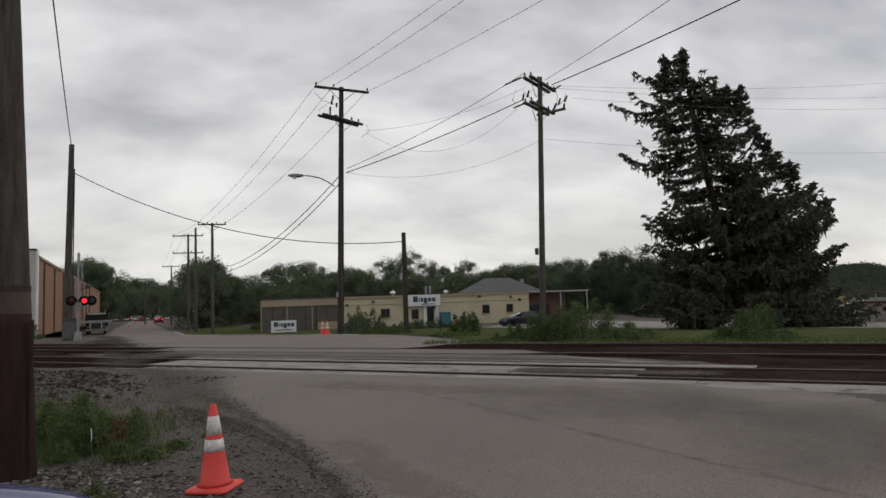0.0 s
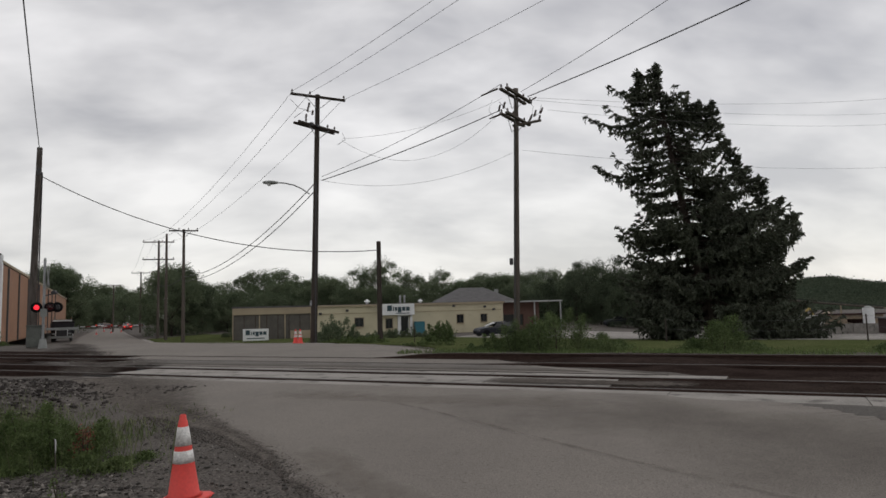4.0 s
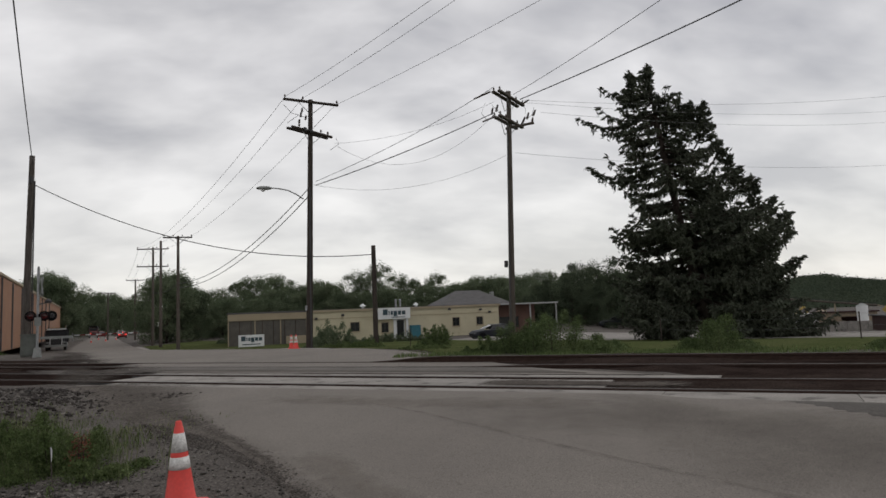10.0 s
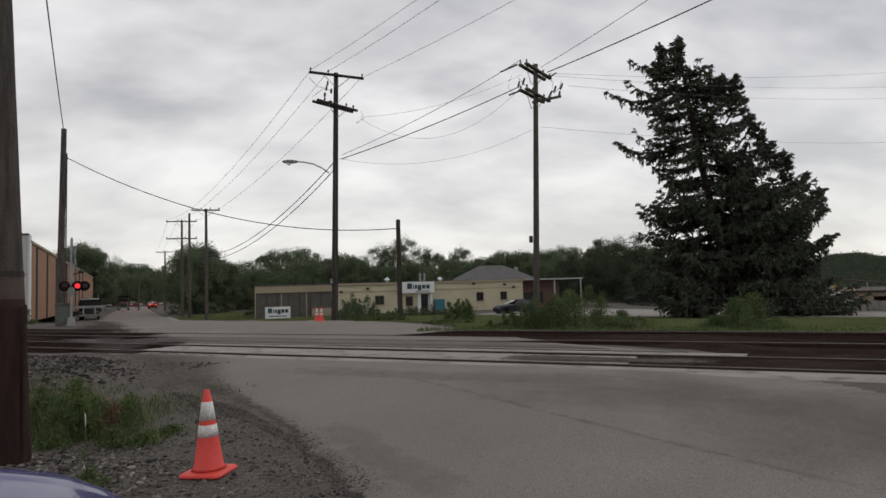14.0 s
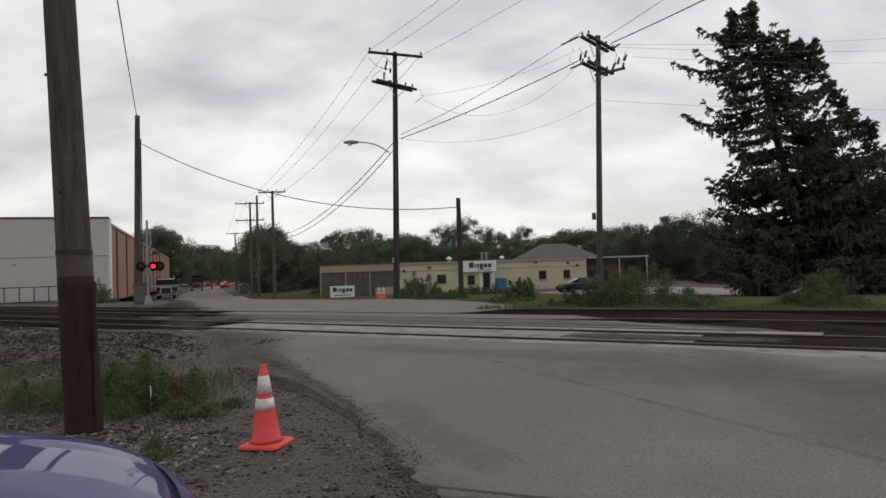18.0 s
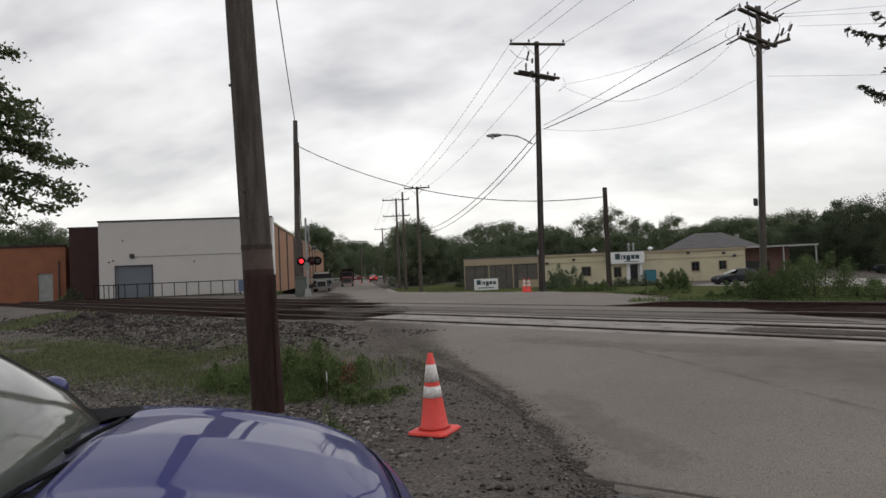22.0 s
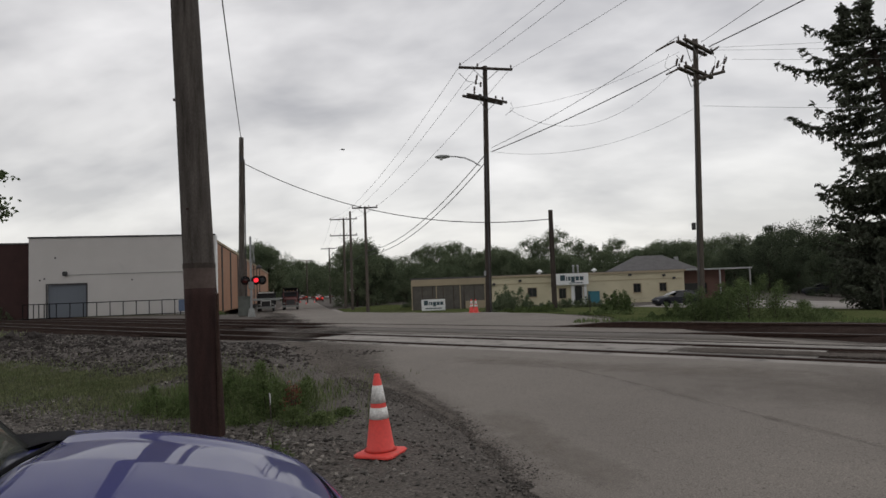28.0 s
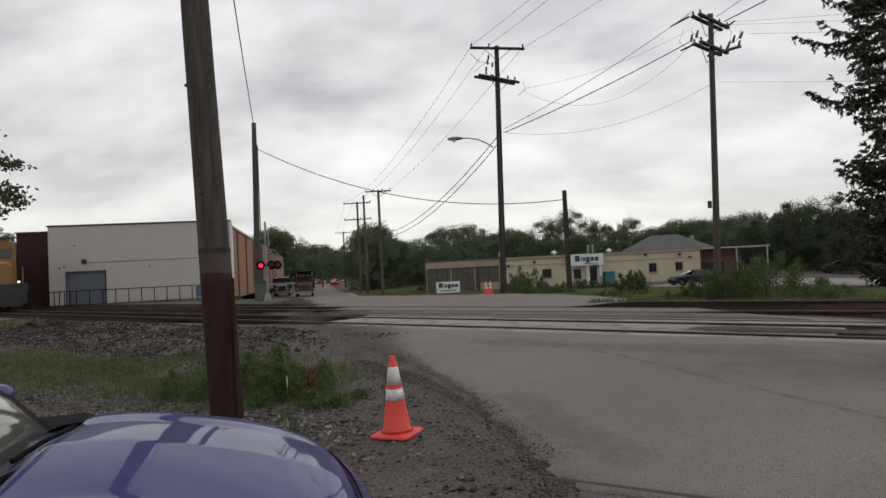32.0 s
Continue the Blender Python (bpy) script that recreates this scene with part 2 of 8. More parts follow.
M = dict(
    dirt=material("dirt_and_gravel", (0.07, 0.061, 0.0535), (0.113, 0.1, 0.089), 0.95, scale=0.7, fine=38, bump=0.8, fine_amount=0.55, spots=((0.22, 0.21, 0.195), 30.0, 0.62, 0.6)),
    asphalt=material("worn_dusty_pavement", (0.208, 0.187, 0.165), (0.172, 0.154, 0.137), 0.9, scale=0.42, fine=85, bump=0.35, fine_amount=0.34, spots=((0.06, 0.053, 0.047), 34.0, 0.61, 0.6)),
    old_asphalt=material("dark_old_asphalt", (0.075, 0.068, 0.062), (0.105, 0.096, 0.087), 0.92, scale=0.7, fine=45, bump=0.5, fine_amount=0.35),
    apron=material("old_grey_apron", (0.155, 0.146, 0.136), (0.12, 0.113, 0.105), 0.92, scale=0.8, fine=50, bump=0.5, fine_amount=0.4),
    grit=material("brown_grit", (0.075, 0.066, 0.058), (0.115, 0.102, 0.091), 0.95, scale=2, fine=30, bump=0, fine_amount=0.3, island=0.5),
    infill=material("worn_dark_infill", (0.105, 0.095, 0.085), (0.145, 0.131, 0.117), 0.9, scale=0.8, fine=40, bump=0.3),
    tar=material("tar_seam", (0.05, 0.045, 0.041), (0.075, 0.068, 0.062), 0.85, scale=3, fine=40, bump=0.4),
    concrete=material("pale_concrete", (0.315, 0.295, 0.27), (0.225, 0.21, 0.192), 0.9, scale=1.4, fine=40, bump=0.3, fine_amount=0.25, obj_random=0.06, spots=((0.09, 0.082, 0.075), 2.2, 0.57, 0.75)),
    gauge_dirt=material("packed_track_dirt", (0.026, 0.019, 0.0165), (0.046, 0.035, 0.03), 1.0, spec=0.0, scale=1.5, fine=30, bump=0.7, fine_amount=0.4, spots=((0.03, 0.024, 0.022), 1.6, 0.55, 0.8)),
    stain=material("oily_dirt", (0.072, 0.063, 0.056), (0.128, 0.115, 0.105), 0.9, scale=1.0, fine=30, bump=0.5, fine_amount=0.4),
    tie=material("creosote_timber", (0.024, 0.018, 0.015), (0.042, 0.033, 0.028), 1.0, spec=0.0, scale=4, fine=50, bump=0.5, stretch=(1, 6, 1)),
    rail=material("rusty_rail_steel", (0.034, 0.020, 0.016), (0.052, 0.032, 0.026), 0.9, metal=0.0, scale=8, fine=80, bump=0.2),
    railtop=material("worn_rail_head", (0.085, 0.075, 0.067), (0.05, 0.043, 0.037), 0.65, metal=0.2, scale=8, fine=80, bump=0.1),
    lawn=material("mown_grass_ground", (0.062, 0.078, 0.03), (0.085, 0.095, 0.042), 1.0, scale=0.6, fine=25, bump=0.8, fine_amount=0.5, spec=0.0),
    scrub=material("dry_scrub_ground", (0.05, 0.052, 0.03), (0.078, 0.066, 0.05), 0.95, scale=1.6, fine=25, bump=0.8, fine_amount=0.5),
    wood=material("weathered_pole_wood", (0.125, 0.11, 0.098), (0.06, 0.051, 0.045), 0.9, scale=2.2, fine=60, bump=0.8, stretch=(6, 6, 0.6), fine_amount=0.4, spots=((0.03, 0.025, 0.022), 3.0, 0.62, 0.7)),
    wood_grey=material("grey_pole_wood", (0.115, 0.098, 0.084), (0.075, 0.063, 0.054), 0.9, scale=3, fine=60, bump=0.5, stretch=(6, 6, 0.5), fine_amount=0.3),
    wood_dark=material("creosote_pole_wood", (0.064, 0.052, 0.044), (0.042, 0.034, 0.03), 0.88, scale=3, fine=60, bump=0.5, stretch=(6, 6, 0.5)),
    red_sleeve=material("red_brown_pole_base", (0.044, 0.0235, 0.0205), (0.026, 0.015, 0.0138), 0.9, scale=3, fine=60, bump=0.25, stretch=(4, 4, 0.7)),
    sleeve_band=material("pale_brown_band", (0.105, 0.08, 0.07), (0.08, 0.06, 0.053), 0.88, scale=3, fine=25, bump=0.15, fine_amount=0.12),
    metal=material("galvanised_steel", (0.33, 0.335, 0.34), (0.25, 0.255, 0.26), 0.45, metal=0.8, scale=5, fine=80, bump=0.05),
    grey_paint=material("grey_painted_metal", (0.26, 0.27, 0.26), (0.2, 0.21, 0.2), 0.6, scale=3, fine=60, bump=0.05),
    black=material("black_painted_metal", (0.018, 0.018, 0.02), (0.03, 0.03, 0.032), 0.6, scale=5, fine=60, bump=0.05),
    matt_black=material("matt_black_paint", (0.009, 0.009, 0.01), (0.014, 0.014, 0.015), 0.95, scale=5, fine=60, bump=0.05, spec=0.05),
    cable=material("black_cable_sheath", (0.02, 0.02, 0.022), (0.03, 0.03, 0.03), 0.6, bump=0),
    wire=material("weathered_wire", (0.16, 0.165, 0.17), (0.12, 0.12, 0.125), 0.5, metal=0.5, bump=0),
    porcelain=material("brown_porcelain", (0.06, 0.04, 0.035), (0.09, 0.07, 0.06), 0.25, bump=0),
    white_wall=material("white_painted_block", (0.50, 0.482, 0.462), (0.465, 0.447, 0.428), 0.85, scale=0.5, fine=20, bump=0.1, fine_amount=0.05, spots=((0.33, 0.31, 0.30), 0.9, 0.66, 0.4)),
    orange_wall=material("orange_tan_cladding", (0.30, 0.155, 0.085), (0.25, 0.125, 0.07), 0.8, scale=0.6, fine=25, bump=0.1, fine_amount=0.1),
    brick=material("orange_red_brick", (0.25, 0.105, 0.06), (0.2, 0.082, 0.05), 0.9, scale=0.8, fine=30, bump=0.3, fine_amount=0.15),
    porch_brick=material("red_brown_brick", (0.155, 0.092, 0.076), (0.12, 0.073, 0.062), 0.9, scale=0.8, fine=30, bump=0.3, fine_amount=0.2),
    brown_wall=material("dark_brown_brick", (0.055, 0.03, 0.028), (0.042, 0.024, 0.023), 0.9, scale=0.9, fine=30, bump=0.3, fine_amount=0.2),
    cream_wall=material("cream_painted_block", (0.54, 0.49, 0.35), (0.48, 0.435, 0.31), 0.85, scale=0.6, fine=25, bump=0.1, fine_amount=0.07, spots=((0.33, 0.28, 0.18), 1.2, 0.64, 0.5)),
    tan_wall=material("tan_fascia", (0.36, 0.30, 0.21), (0.31, 0.26, 0.185), 0.85, scale=0.6, fine=25, bump=0.1, fine_amount=0.08),
    screen=material("grey_brown_mesh_screen", (0.095, 0.088, 0.08), (0.125, 0.115, 0.10), 0.9, scale=1.5, fine=40, bump=0.3),
    roofing=material("grey_shingle", (0.13, 0.125, 0.125), (0.10, 0.097, 0.097), 0.95, scale=2, fine=15, bump=0.4, fine_amount=0.25),
    dark_trim=material("dark_roof_flashing", (0.035, 0.033, 0.035), (0.05, 0.048, 0.05), 0.6, bump=0.05),
    door_blue=material("blue_grey_roller_door", (0.135, 0.155, 0.18), (0.115, 0.13, 0.155), 0.6, scale=1, fine=30, bump=0.05, fine_amount=0.08),
    glass_dark=material("dark_window_glass", (0.02, 0.022, 0.024), (0.03, 0.03, 0.032), 0.08, bump=0, fine_amount=0.0),
    sign_white=material("white_sign_panel", (0.72, 0.73, 0.73), (0.66, 0.67, 0.67), 0.5, scale=2, fine=20, bump=0.0, fine_amount=0.04),
    sign_ink=material("dark_teal_ink", (0.02, 0.05, 0.065), (0.025, 0.055, 0.07), 0.5, bump=0),
    teal=material("teal_painted_panel", (0.03, 0.16, 0.20), (0.025, 0.13, 0.17), 0.6, bump=0.05),
    bark=material("tree_bark", (0.06, 0.048, 0.04), (0.04, 0.032, 0.027), 0.95, scale=4, fine=30, bump=0.8, stretch=(3, 3, 0.6)),
    needles=material("spruce_needles", (0.055, 0.063, 0.047), (0.082, 0.091, 0.065), 0.95, scale=0.5, fine=9, bump=0, fine_amount=0.3, island=0.35, spec=0.1),
    leaf=material("broad_leaves", (0.088, 0.118, 0.056), (0.115, 0.145, 0.072), 0.7, scale=0.5, fine=9, bump=0, fine_amount=0.2, island=0.2, spec=0.2, glow_through=0.55),
    # greens lightened to put the haze of distance into the leaf colour
    leaf_hazed=material("hazed_tree_leaves", (0.11, 0.143, 0.085), (0.15, 0.176, 0.108), 0.8, scale=0.2, fine=6, bump=0, fine_amount=0.2, island=0.2, spec=0.1, glow_through=0.4),
    # darker copy of the tree leaves; backlit shade is in the colour
    leaf_backlit=material("backlit_tree_leaves", (0.055, 0.072, 0.046), (0.076, 0.094, 0.057), 0.85, scale=0.25, fine=6, bump=0, fine_amount=0.2, island=0.25, spec=0.1, glow_through=0.15),
    leaf_bush=material("shrub_leaves", (0.078, 0.112, 0.044), (0.115, 0.15, 0.062), 0.8, scale=0.8, fine=9, bump=0, fine_amount=0.25, island=0.4, spec=0.2, glow_through=0.3),
    weed=material("weed_leaves", (0.09, 0.13, 0.046), (0.13, 0.168, 0.068), 0.8, scale=2, fine=12, bump=0, fine_amount=0.25, island=0.35, spec=0.2, glow_through=0.3),
    grass=material("grass_blades", (0.105, 0.128, 0.054), (0.148, 0.158, 0.08), 0.8, scale=1.2, fine=9, bump=0, fine_amount=0.3, island=0.45, spec=0.3),
    stone=material("crushed_stone", (0.062, 0.056, 0.05), (0.115, 0.106, 0.096), 0.9, scale=3, fine=30, bump=0.3, island=0.7),
    dark_rock=material("dark_broken_rock", (0.036, 0.031, 0.029), (0.075, 0.067, 0.062), 0.95, scale=3, fine=25, bump=0.5, island=0.5, spec=0.1),
    pale_stone=material("pale_limestone_chips", (0.17, 0.155, 0.138), (0.27, 0.248, 0.22), 0.9, scale=3, fine=30, bump=0.3, island=0.35),
    cone_orange=material("orange_cone_plastic", (0.76, 0.07, 0.055), (0.68, 0.06, 0.047), 0.55, scale=5, fine=40, bump=0.03, fine_amount=0.08, spots=((0.4, 0.1, 0.06), 9.0, 0.64, 0.5)),
    cone_white=material("reflective_collar", (0.72, 0.71, 0.69), (0.55, 0.53, 0.5), 0.45, scale=9, fine=60, bump=0.02, spots=((0.42, 0.39, 0.36), 12.0, 0.62, 0.45)),
    car_blue=material("blue_metallic_paint", (0.032, 0.035, 0.145), (0.03, 0.033, 0.132), 0.5, metal=0.0, scale=3, fine=220, bump=0.0, fine_amount=0.05, coat=0.55, spec=0.1),
    rubber=material("black_rubber", (0.014, 0.014, 0.015), (0.022, 0.022, 0.022), 0.8, bump=0.1),
    black_plastic=material("black_plastic", (0.008, 0.008, 0.010), (0.014, 0.014, 0.016), 0.9, bump=0.05, spec=0.08),
    chrome=material("bright_chrome", (0.62, 0.63, 0.64), (0.55, 0.56, 0.57), 0.15, metal=1.0, bump=0),
    truck_white=material("white_truck_paint", (0.62, 0.62, 0.61), (0.52, 0.52, 0.51), 0.4, bump=0, fine_amount=0.04),
    pale_paint=material("pale_grey_car_paint", (0.36, 0.36, 0.36), (0.3, 0.3, 0.3), 0.5, bump=0, fine_amount=0.04),
    truck_dark=material("dark_truck_box", (0.022, 0.022, 0.024), (0.034, 0.034, 0.036), 0.85, bump=0.05, spec=0.15),
    truck_grey=material("grey_truck_paint", (0.05, 0.052, 0.055), (0.038, 0.04, 0.043), 0.4, bump=0.02),
    car_dark=material("dark_car_paint", (0.018, 0.02, 0.028), (0.022, 0.024, 0.032), 0.55, coat=0.08, bump=0, fine_amount=0.02, spec=0.2),
    red_paint=material("red_paint", (0.2, 0.022, 0.02), (0.16, 0.018, 0.016), 0.5, bump=0.02),
    dull_green=material("dull_grey_green_paint", (0.15, 0.16, 0.145), (0.11, 0.118, 0.107), 0.8, scale=3, fine=40, bump=0.1, spec=0.2),
    dull_red=material("dull_red_truck_paint", (0.11, 0.03, 0.027), (0.085, 0.025, 0.023), 0.5, bump=0.02),
    loco_yellow=material("yellow_orange_engine_paint", (0.25, 0.125, 0.034), (0.2, 0.098, 0.03), 0.5, scale=1, fine=25, bump=0.03, spots=((0.2, 0.1, 0.03), 2.0, 0.62, 0.6)),
    yellow=material("yellow_paint", (0.34, 0.25, 0.06), (0.28, 0.2, 0.05), 0.6, bump=0.03),
    lamp_red=material("lit_red_lens", (0.5, 0.02, 0.02), (0.5, 0.02, 0.02), 0.3, bump=0, emission=(1.0, 0.02, 0.035), strength=1.7),
    lamp_off=material("unlit_red_lens", (0.045, 0.006, 0.006), (0.06, 0.008, 0.008), 0.2, bump=0),
    lamp_white=material("lit_headlamp", (0.8, 0.8, 0.75), (0.8, 0.8, 0.75), 0.3, bump=0, emission=(1.0, 0.9, 0.75), strength=1.6),
    tail_red=material("lit_tail_lamp", (0.5, 0.02, 0.02), (0.5, 0.02, 0.02), 0.3, bump=0, emission=(1.0, 0.06, 0.04), strength=1.1),
    blue_box=material("blue_painted_box", (0.10, 0.14, 0.22), (0.08, 0.115, 0.19), 0.6, bump=0.05),
    # hillside greens raised a little to imitate haze over the distance
    hill=material("wooded_hillside", (0.066, 0.085, 0.06), (0.086, 0.105, 0.072), 1.0, scale=0.03, fine=0.4, bump=0.0, fine_amount=0.3, island=0.12, spec=0.0, glow_through=0.45),
    sand=material("pale_sand_heap", (0.30, 0.235, 0.17), (0.24, 0.19, 0.14), 0.95, scale=0.3, fine=3, bump=0.2),
    orange_flower=material("rust_orange_leaves", (0.17, 0.055, 0.028), (0.11, 0.042, 0.023), 0.8, bump=0, island=0.3),
)


# ---------------- building helpers ----------------
def link(name, bm, mat, parent=None, smooth=False):
    me = bpy.data.meshes.new(name)
    bm.to_mesh(me)
    bm.free()
    for mm in (mat if isinstance(mat, (list, tuple)) else [mat]):
        me.materials.append(mm)
    if smooth:
        me.polygons.foreach_set("use_smooth", [True] * len(me.polygons))
        me.update()
    ob = new(name, me)
    ob.parent = parent
    return ob


def part(name, bm, mat, parent, label="", smooth=False):
    ob = link(name, bm, mat, parent, smooth)
    if label:
        ob["label"] = label
    return ob


def raw(name, verts, faces, mat, parent=None, smooth=False):
    me = bpy.data.meshes.new(name)
    me.from_pydata([tuple(v) for v in verts], [], faces)
    me.materials.append(mat)
    if smooth:
        me.polygons.foreach_set("use_smooth", [True] * len(me.polygons))
    me.update()
    ob = new(name, me)
    ob.parent = parent
    return ob


def shared(name, me, parent, m):
    """Another object on a mesh that exists."""
    ob = new(name, me)
    ob.parent = parent
    ob.matrix_basis = m
    return ob


def empty(name, m, label, category, group="", kind=""):
    ob = new(name)
    ob.matrix_basis = m
    return tagged(ob, label, category, group, kind)


def box(bm, x0, x1, y0, y1, z0, z1, bevel=0.0, m=None):
    r = bmesh.ops.create_cube(bm, size=1.0, matrix=Matrix.Translation(((x0 + x1) / 2, (y0 + y1) / 2, (z0 + z1) / 2)) @ Matrix.Diagonal((x1 - x0, y1 - y0, z1 - z0, 1)))
    vs = r["verts"]
    if bevel:
        es = list({e for v in vs for e in v.link_edges})
        rb = bmesh.ops.bevel(bm, geom=es, offset=bevel, segments=2, affect='EDGES')
        vs = list({v for f in rb["faces"] for v in f.verts} | {v for v in vs if v.is_valid})
    if m is not None:
        bmesh.ops.transform(bm, matrix=m, verts=vs)
    return vs


def boxed(*a, **k):
    bm = bmesh.new()
    box(bm, *a, **k)
    return bm


def tube(bm, a, b, r0, r1=None, seg=8):
    a, b = Vector(a), Vector(b)
    r1 = r0 if r1 is None else r1
    L = (b - a).length
    m = Matrix.Translation((a + b) / 2) @ (b - a).to_track_quat('Z', 'Y').to_matrix().to_4x4()
    return bmesh.ops.create_cone(bm, cap_ends=True, segments=seg, radius1=r0, radius2=r1, depth=L, matrix=m)["verts"]


def tubed(*a, **k):
    bm = bmesh.new()
    tube(bm, *a, **k)
    return bm


def lathe(bm, profile, seg=16, m=None):
    """A turned shape about z from (radius, height) pairs."""
    rings = []
    for r, z in profile:
        rings.append([bm.verts.new((r * math.cos(2 * math.pi * k / seg), r * math.sin(2 * math.pi * k / seg), z)) for k in range(seg)])
    for a, b in zip(rings, rings[1:]):
        for k in range(seg):
            bm.faces.new((a[k], a[(k + 1) % seg], b[(k + 1) % seg], b[k]))
    bm.faces.new(rings[0][::-1])
    bm.faces.new(rings[-1])
    if m is not None:
        bmesh.ops.transform(bm, matrix=m, verts=[v for r in rings for v in r])


def sweep(points, radius, seg=6):
    """Vertices and faces of a tube along a line of points."""
    verts, faces = [], []
    pts = [Vector(p) for p in points]
    for i, p in enumerate(pts):
        t = (pts[min(i + 1, len(pts) - 1)] - pts[max(i - 1, 0)]).normalized()
        s = t.cross(Vector((0, 0, 1)))
        s = s.normalized() if s.length > 1e-4 else Vector((1, 0, 0))
        u = s.cross(t)
        for k in range(seg):
            a = 2 * math.pi * k / seg
            verts.append(p + (s * math.cos(a) + u * math.sin(a)) * radius)
    for i in range(len(pts) - 1):
        for k in range(seg):
            faces.append((i * seg + k, i * seg + (k + 1) % seg, (i + 1) * seg + (k + 1) % seg, (i + 1) * seg + k))
    faces += [tuple(range(seg))[::-1], tuple((len(pts) - 1) * seg + k for k in range(seg))]
    return verts, faces


def sag(a, b, drop, n=24):
    a, b = Vector(a), Vector(b)
    return [a.lerp(b, i / n) - Vector((0, 0, drop * 4 * (i / n) * (1 - i / n))) for i in range(n + 1)]


def cable(a, b, drop, radius, mat, label, group="overhead wires"):
    v, f = sweep(sag(a, b, drop), radius, 5)
    return tagged(raw("overhead_wire", v, f, mat), label, "wire", group)


# ---------------- the lie of the land ----------------
def step(a, b, v):
    k = min(max((v - a) / (b - a), 0.0), 1.0)
    return k * k * (3 - 2 * k)


SLANT = -0.022   # the tracks are turned slightly against x


def track_v(x, y):
    """Distance across the tracks from the camera's line."""
    return y - SLANT * x


def open_at(x, v=0.0):
    skew = max(0.0, v - 12.0) * 1.05
    return max(step(-1.6, 0.4, x), step(15.0 + skew, 17.5 + skew, -x))


def gz(x, y):
    v = track_v(x, y)
    z = 0.28 * step(3.5, 9.3, y) - 0.95 * step(20, 46, y)
    bed = step(9.3, 9.9, v) * (1 - step(16.4, 17.2, v))
    slot = step(10.0, 10.1, v) * (1 - step(11.9, 12.0, v)) * (1 - step(-2.4, -2.0, x))
    fall = 0.04 * min(max(y - 47, 0.0), 130.0) * step(-26, 2, x)
    return z - max(0.10 * bed * open_at(x, v), 0.15 * slot) - fall


def spread(lo, hi, near, far_steps):
    c = list(np.arange(lo, hi + 1e-6, near))
    s = near
    a, b = lo, hi
    while b < 2600:
        s *= 1.35
        b += s
        a -= s
        c.append(b)
        c.insert(0, a)
    return c


def ground_lift(x, y):
    """Height of the rough dirt over the smooth lie of the land."""
    z = -0.02
    if y < 9.0 and -40 < x < 10:
        side = y - (3.75 - (x + 2.35) * 0.57)
        rough = step(0.1, 1.4, -side)
        z += 0.05 * rough * noise.noise((x * 0.6, y * 0.6, 0.0)) + 0.013 * step(-1.2, -0.2, side) + 0.013 * step(-1.0, -0.2, side) * (1 - step(0.4, 0.9, side)) * (1 - step(-2.9, -2.35, x)) * step(-9.0, -7.0, x)
        if x < -7:
            z += 0.22 * step(5.0, 7.0, y) * (1 - step(8.0, 9.4, y)) * step(7, 12, -x) * (0.6 + 0.6 * noise.noise((x * 0.4, y * 0.7, 3.0))) * rough
    return z


def build_ground():
    xs, ys = spread(-60, 30, 0.8, 0), spread(-6, 50, 0.25, 0)
    verts = []
    for y in ys:
        for x in xs:
            v = Vector((x, y, gz(x, y) - 0.02))
            v.z = gz(x, y) + ground_lift(x, y)
            verts.append(v)
    n = len(xs)
    faces = [(j * n + i, j * n + i + 1, (j + 1) * n + i + 1, (j + 1) * n + i) for j in range(len(ys) - 1) for i in range(n - 1)]
    ob = raw("ground", verts, faces, M["dirt"], smooth=True)
    return tagged(ob, "grey dirt and gravel ground sloping up to the tracks", "ground", kind="structure")


def resample(poly, n):
    pts = [Vector((p[0], p[1], 0)) for p in poly]
    d = [0.0]
    for a, b in zip(pts, pts[1:]):
        d.append(d[-1] + (b - a).length)
    out = []
    for k in range(n + 1):
        s = d[-1] * k / n
        i = max(j for j in range(len(d)) if d[j] <= s + 1e-9)
        i = min(i, len(pts) - 2)
        f = (s - d[i]) / max(d[i + 1] - d[i], 1e-9)
        out.append(pts[i].lerp(pts[i + 1], f))
    return out


def strip(name, left, right, n, m, dz, mat, label, category, rag=0.0, kind="structure", level=None, sink=0.024):
    """A sheet between two edge lines that follows the land."""
    L, R = resample(left, n), resample(right, n)
    verts = []
    for i in range(n + 1):
        for j in range(m + 1):
            f = j / m if 1 < j < m - 1 or m < 4 else {0: 0.0, 1: 0.02 / m, m - 1: 1 - 0.02 / m, m: 1.0}[j]
            p = L[i].lerp(R[i], f)
            if rag and j in ((0, m) if m < 4 else (0, 1, m - 1, m)):
                q = (L[i] - R[i]).normalized() * rag * (0.5 * noise.noise((p.x * 1.3, p.y * 1.3, 5.0)) + 0.6 * noise.noise((p.x * 5, p.y * 5, 2.0)) + 0.5 * noise.noise((p.x * 13, p.y * 13, 2.0)))
                p = p + q
            z = (gz(p.x, p.y) if level is None else level) + dz
            if j in (0, m):
                z -= dz + sink
            verts.append((p.x, p.y, z))
    w = m + 1
    faces = [(i * w + j, i * w + j + 1, (i + 1) * w + j + 1, (i + 1) * w + j) for i in range(n) for j in range(m)]
    a, b, c = Vector(verts[faces[0][0]]), Vector(verts[faces[0][1]]), Vector(verts[faces[0][2]])
    if (b - a).cross(c - a).z < 0:
        faces = [f[::-1] for f in faces]
    return tagged(raw(name, verts, faces, mat, smooth=True), label, category, kind=kind)


build_ground()
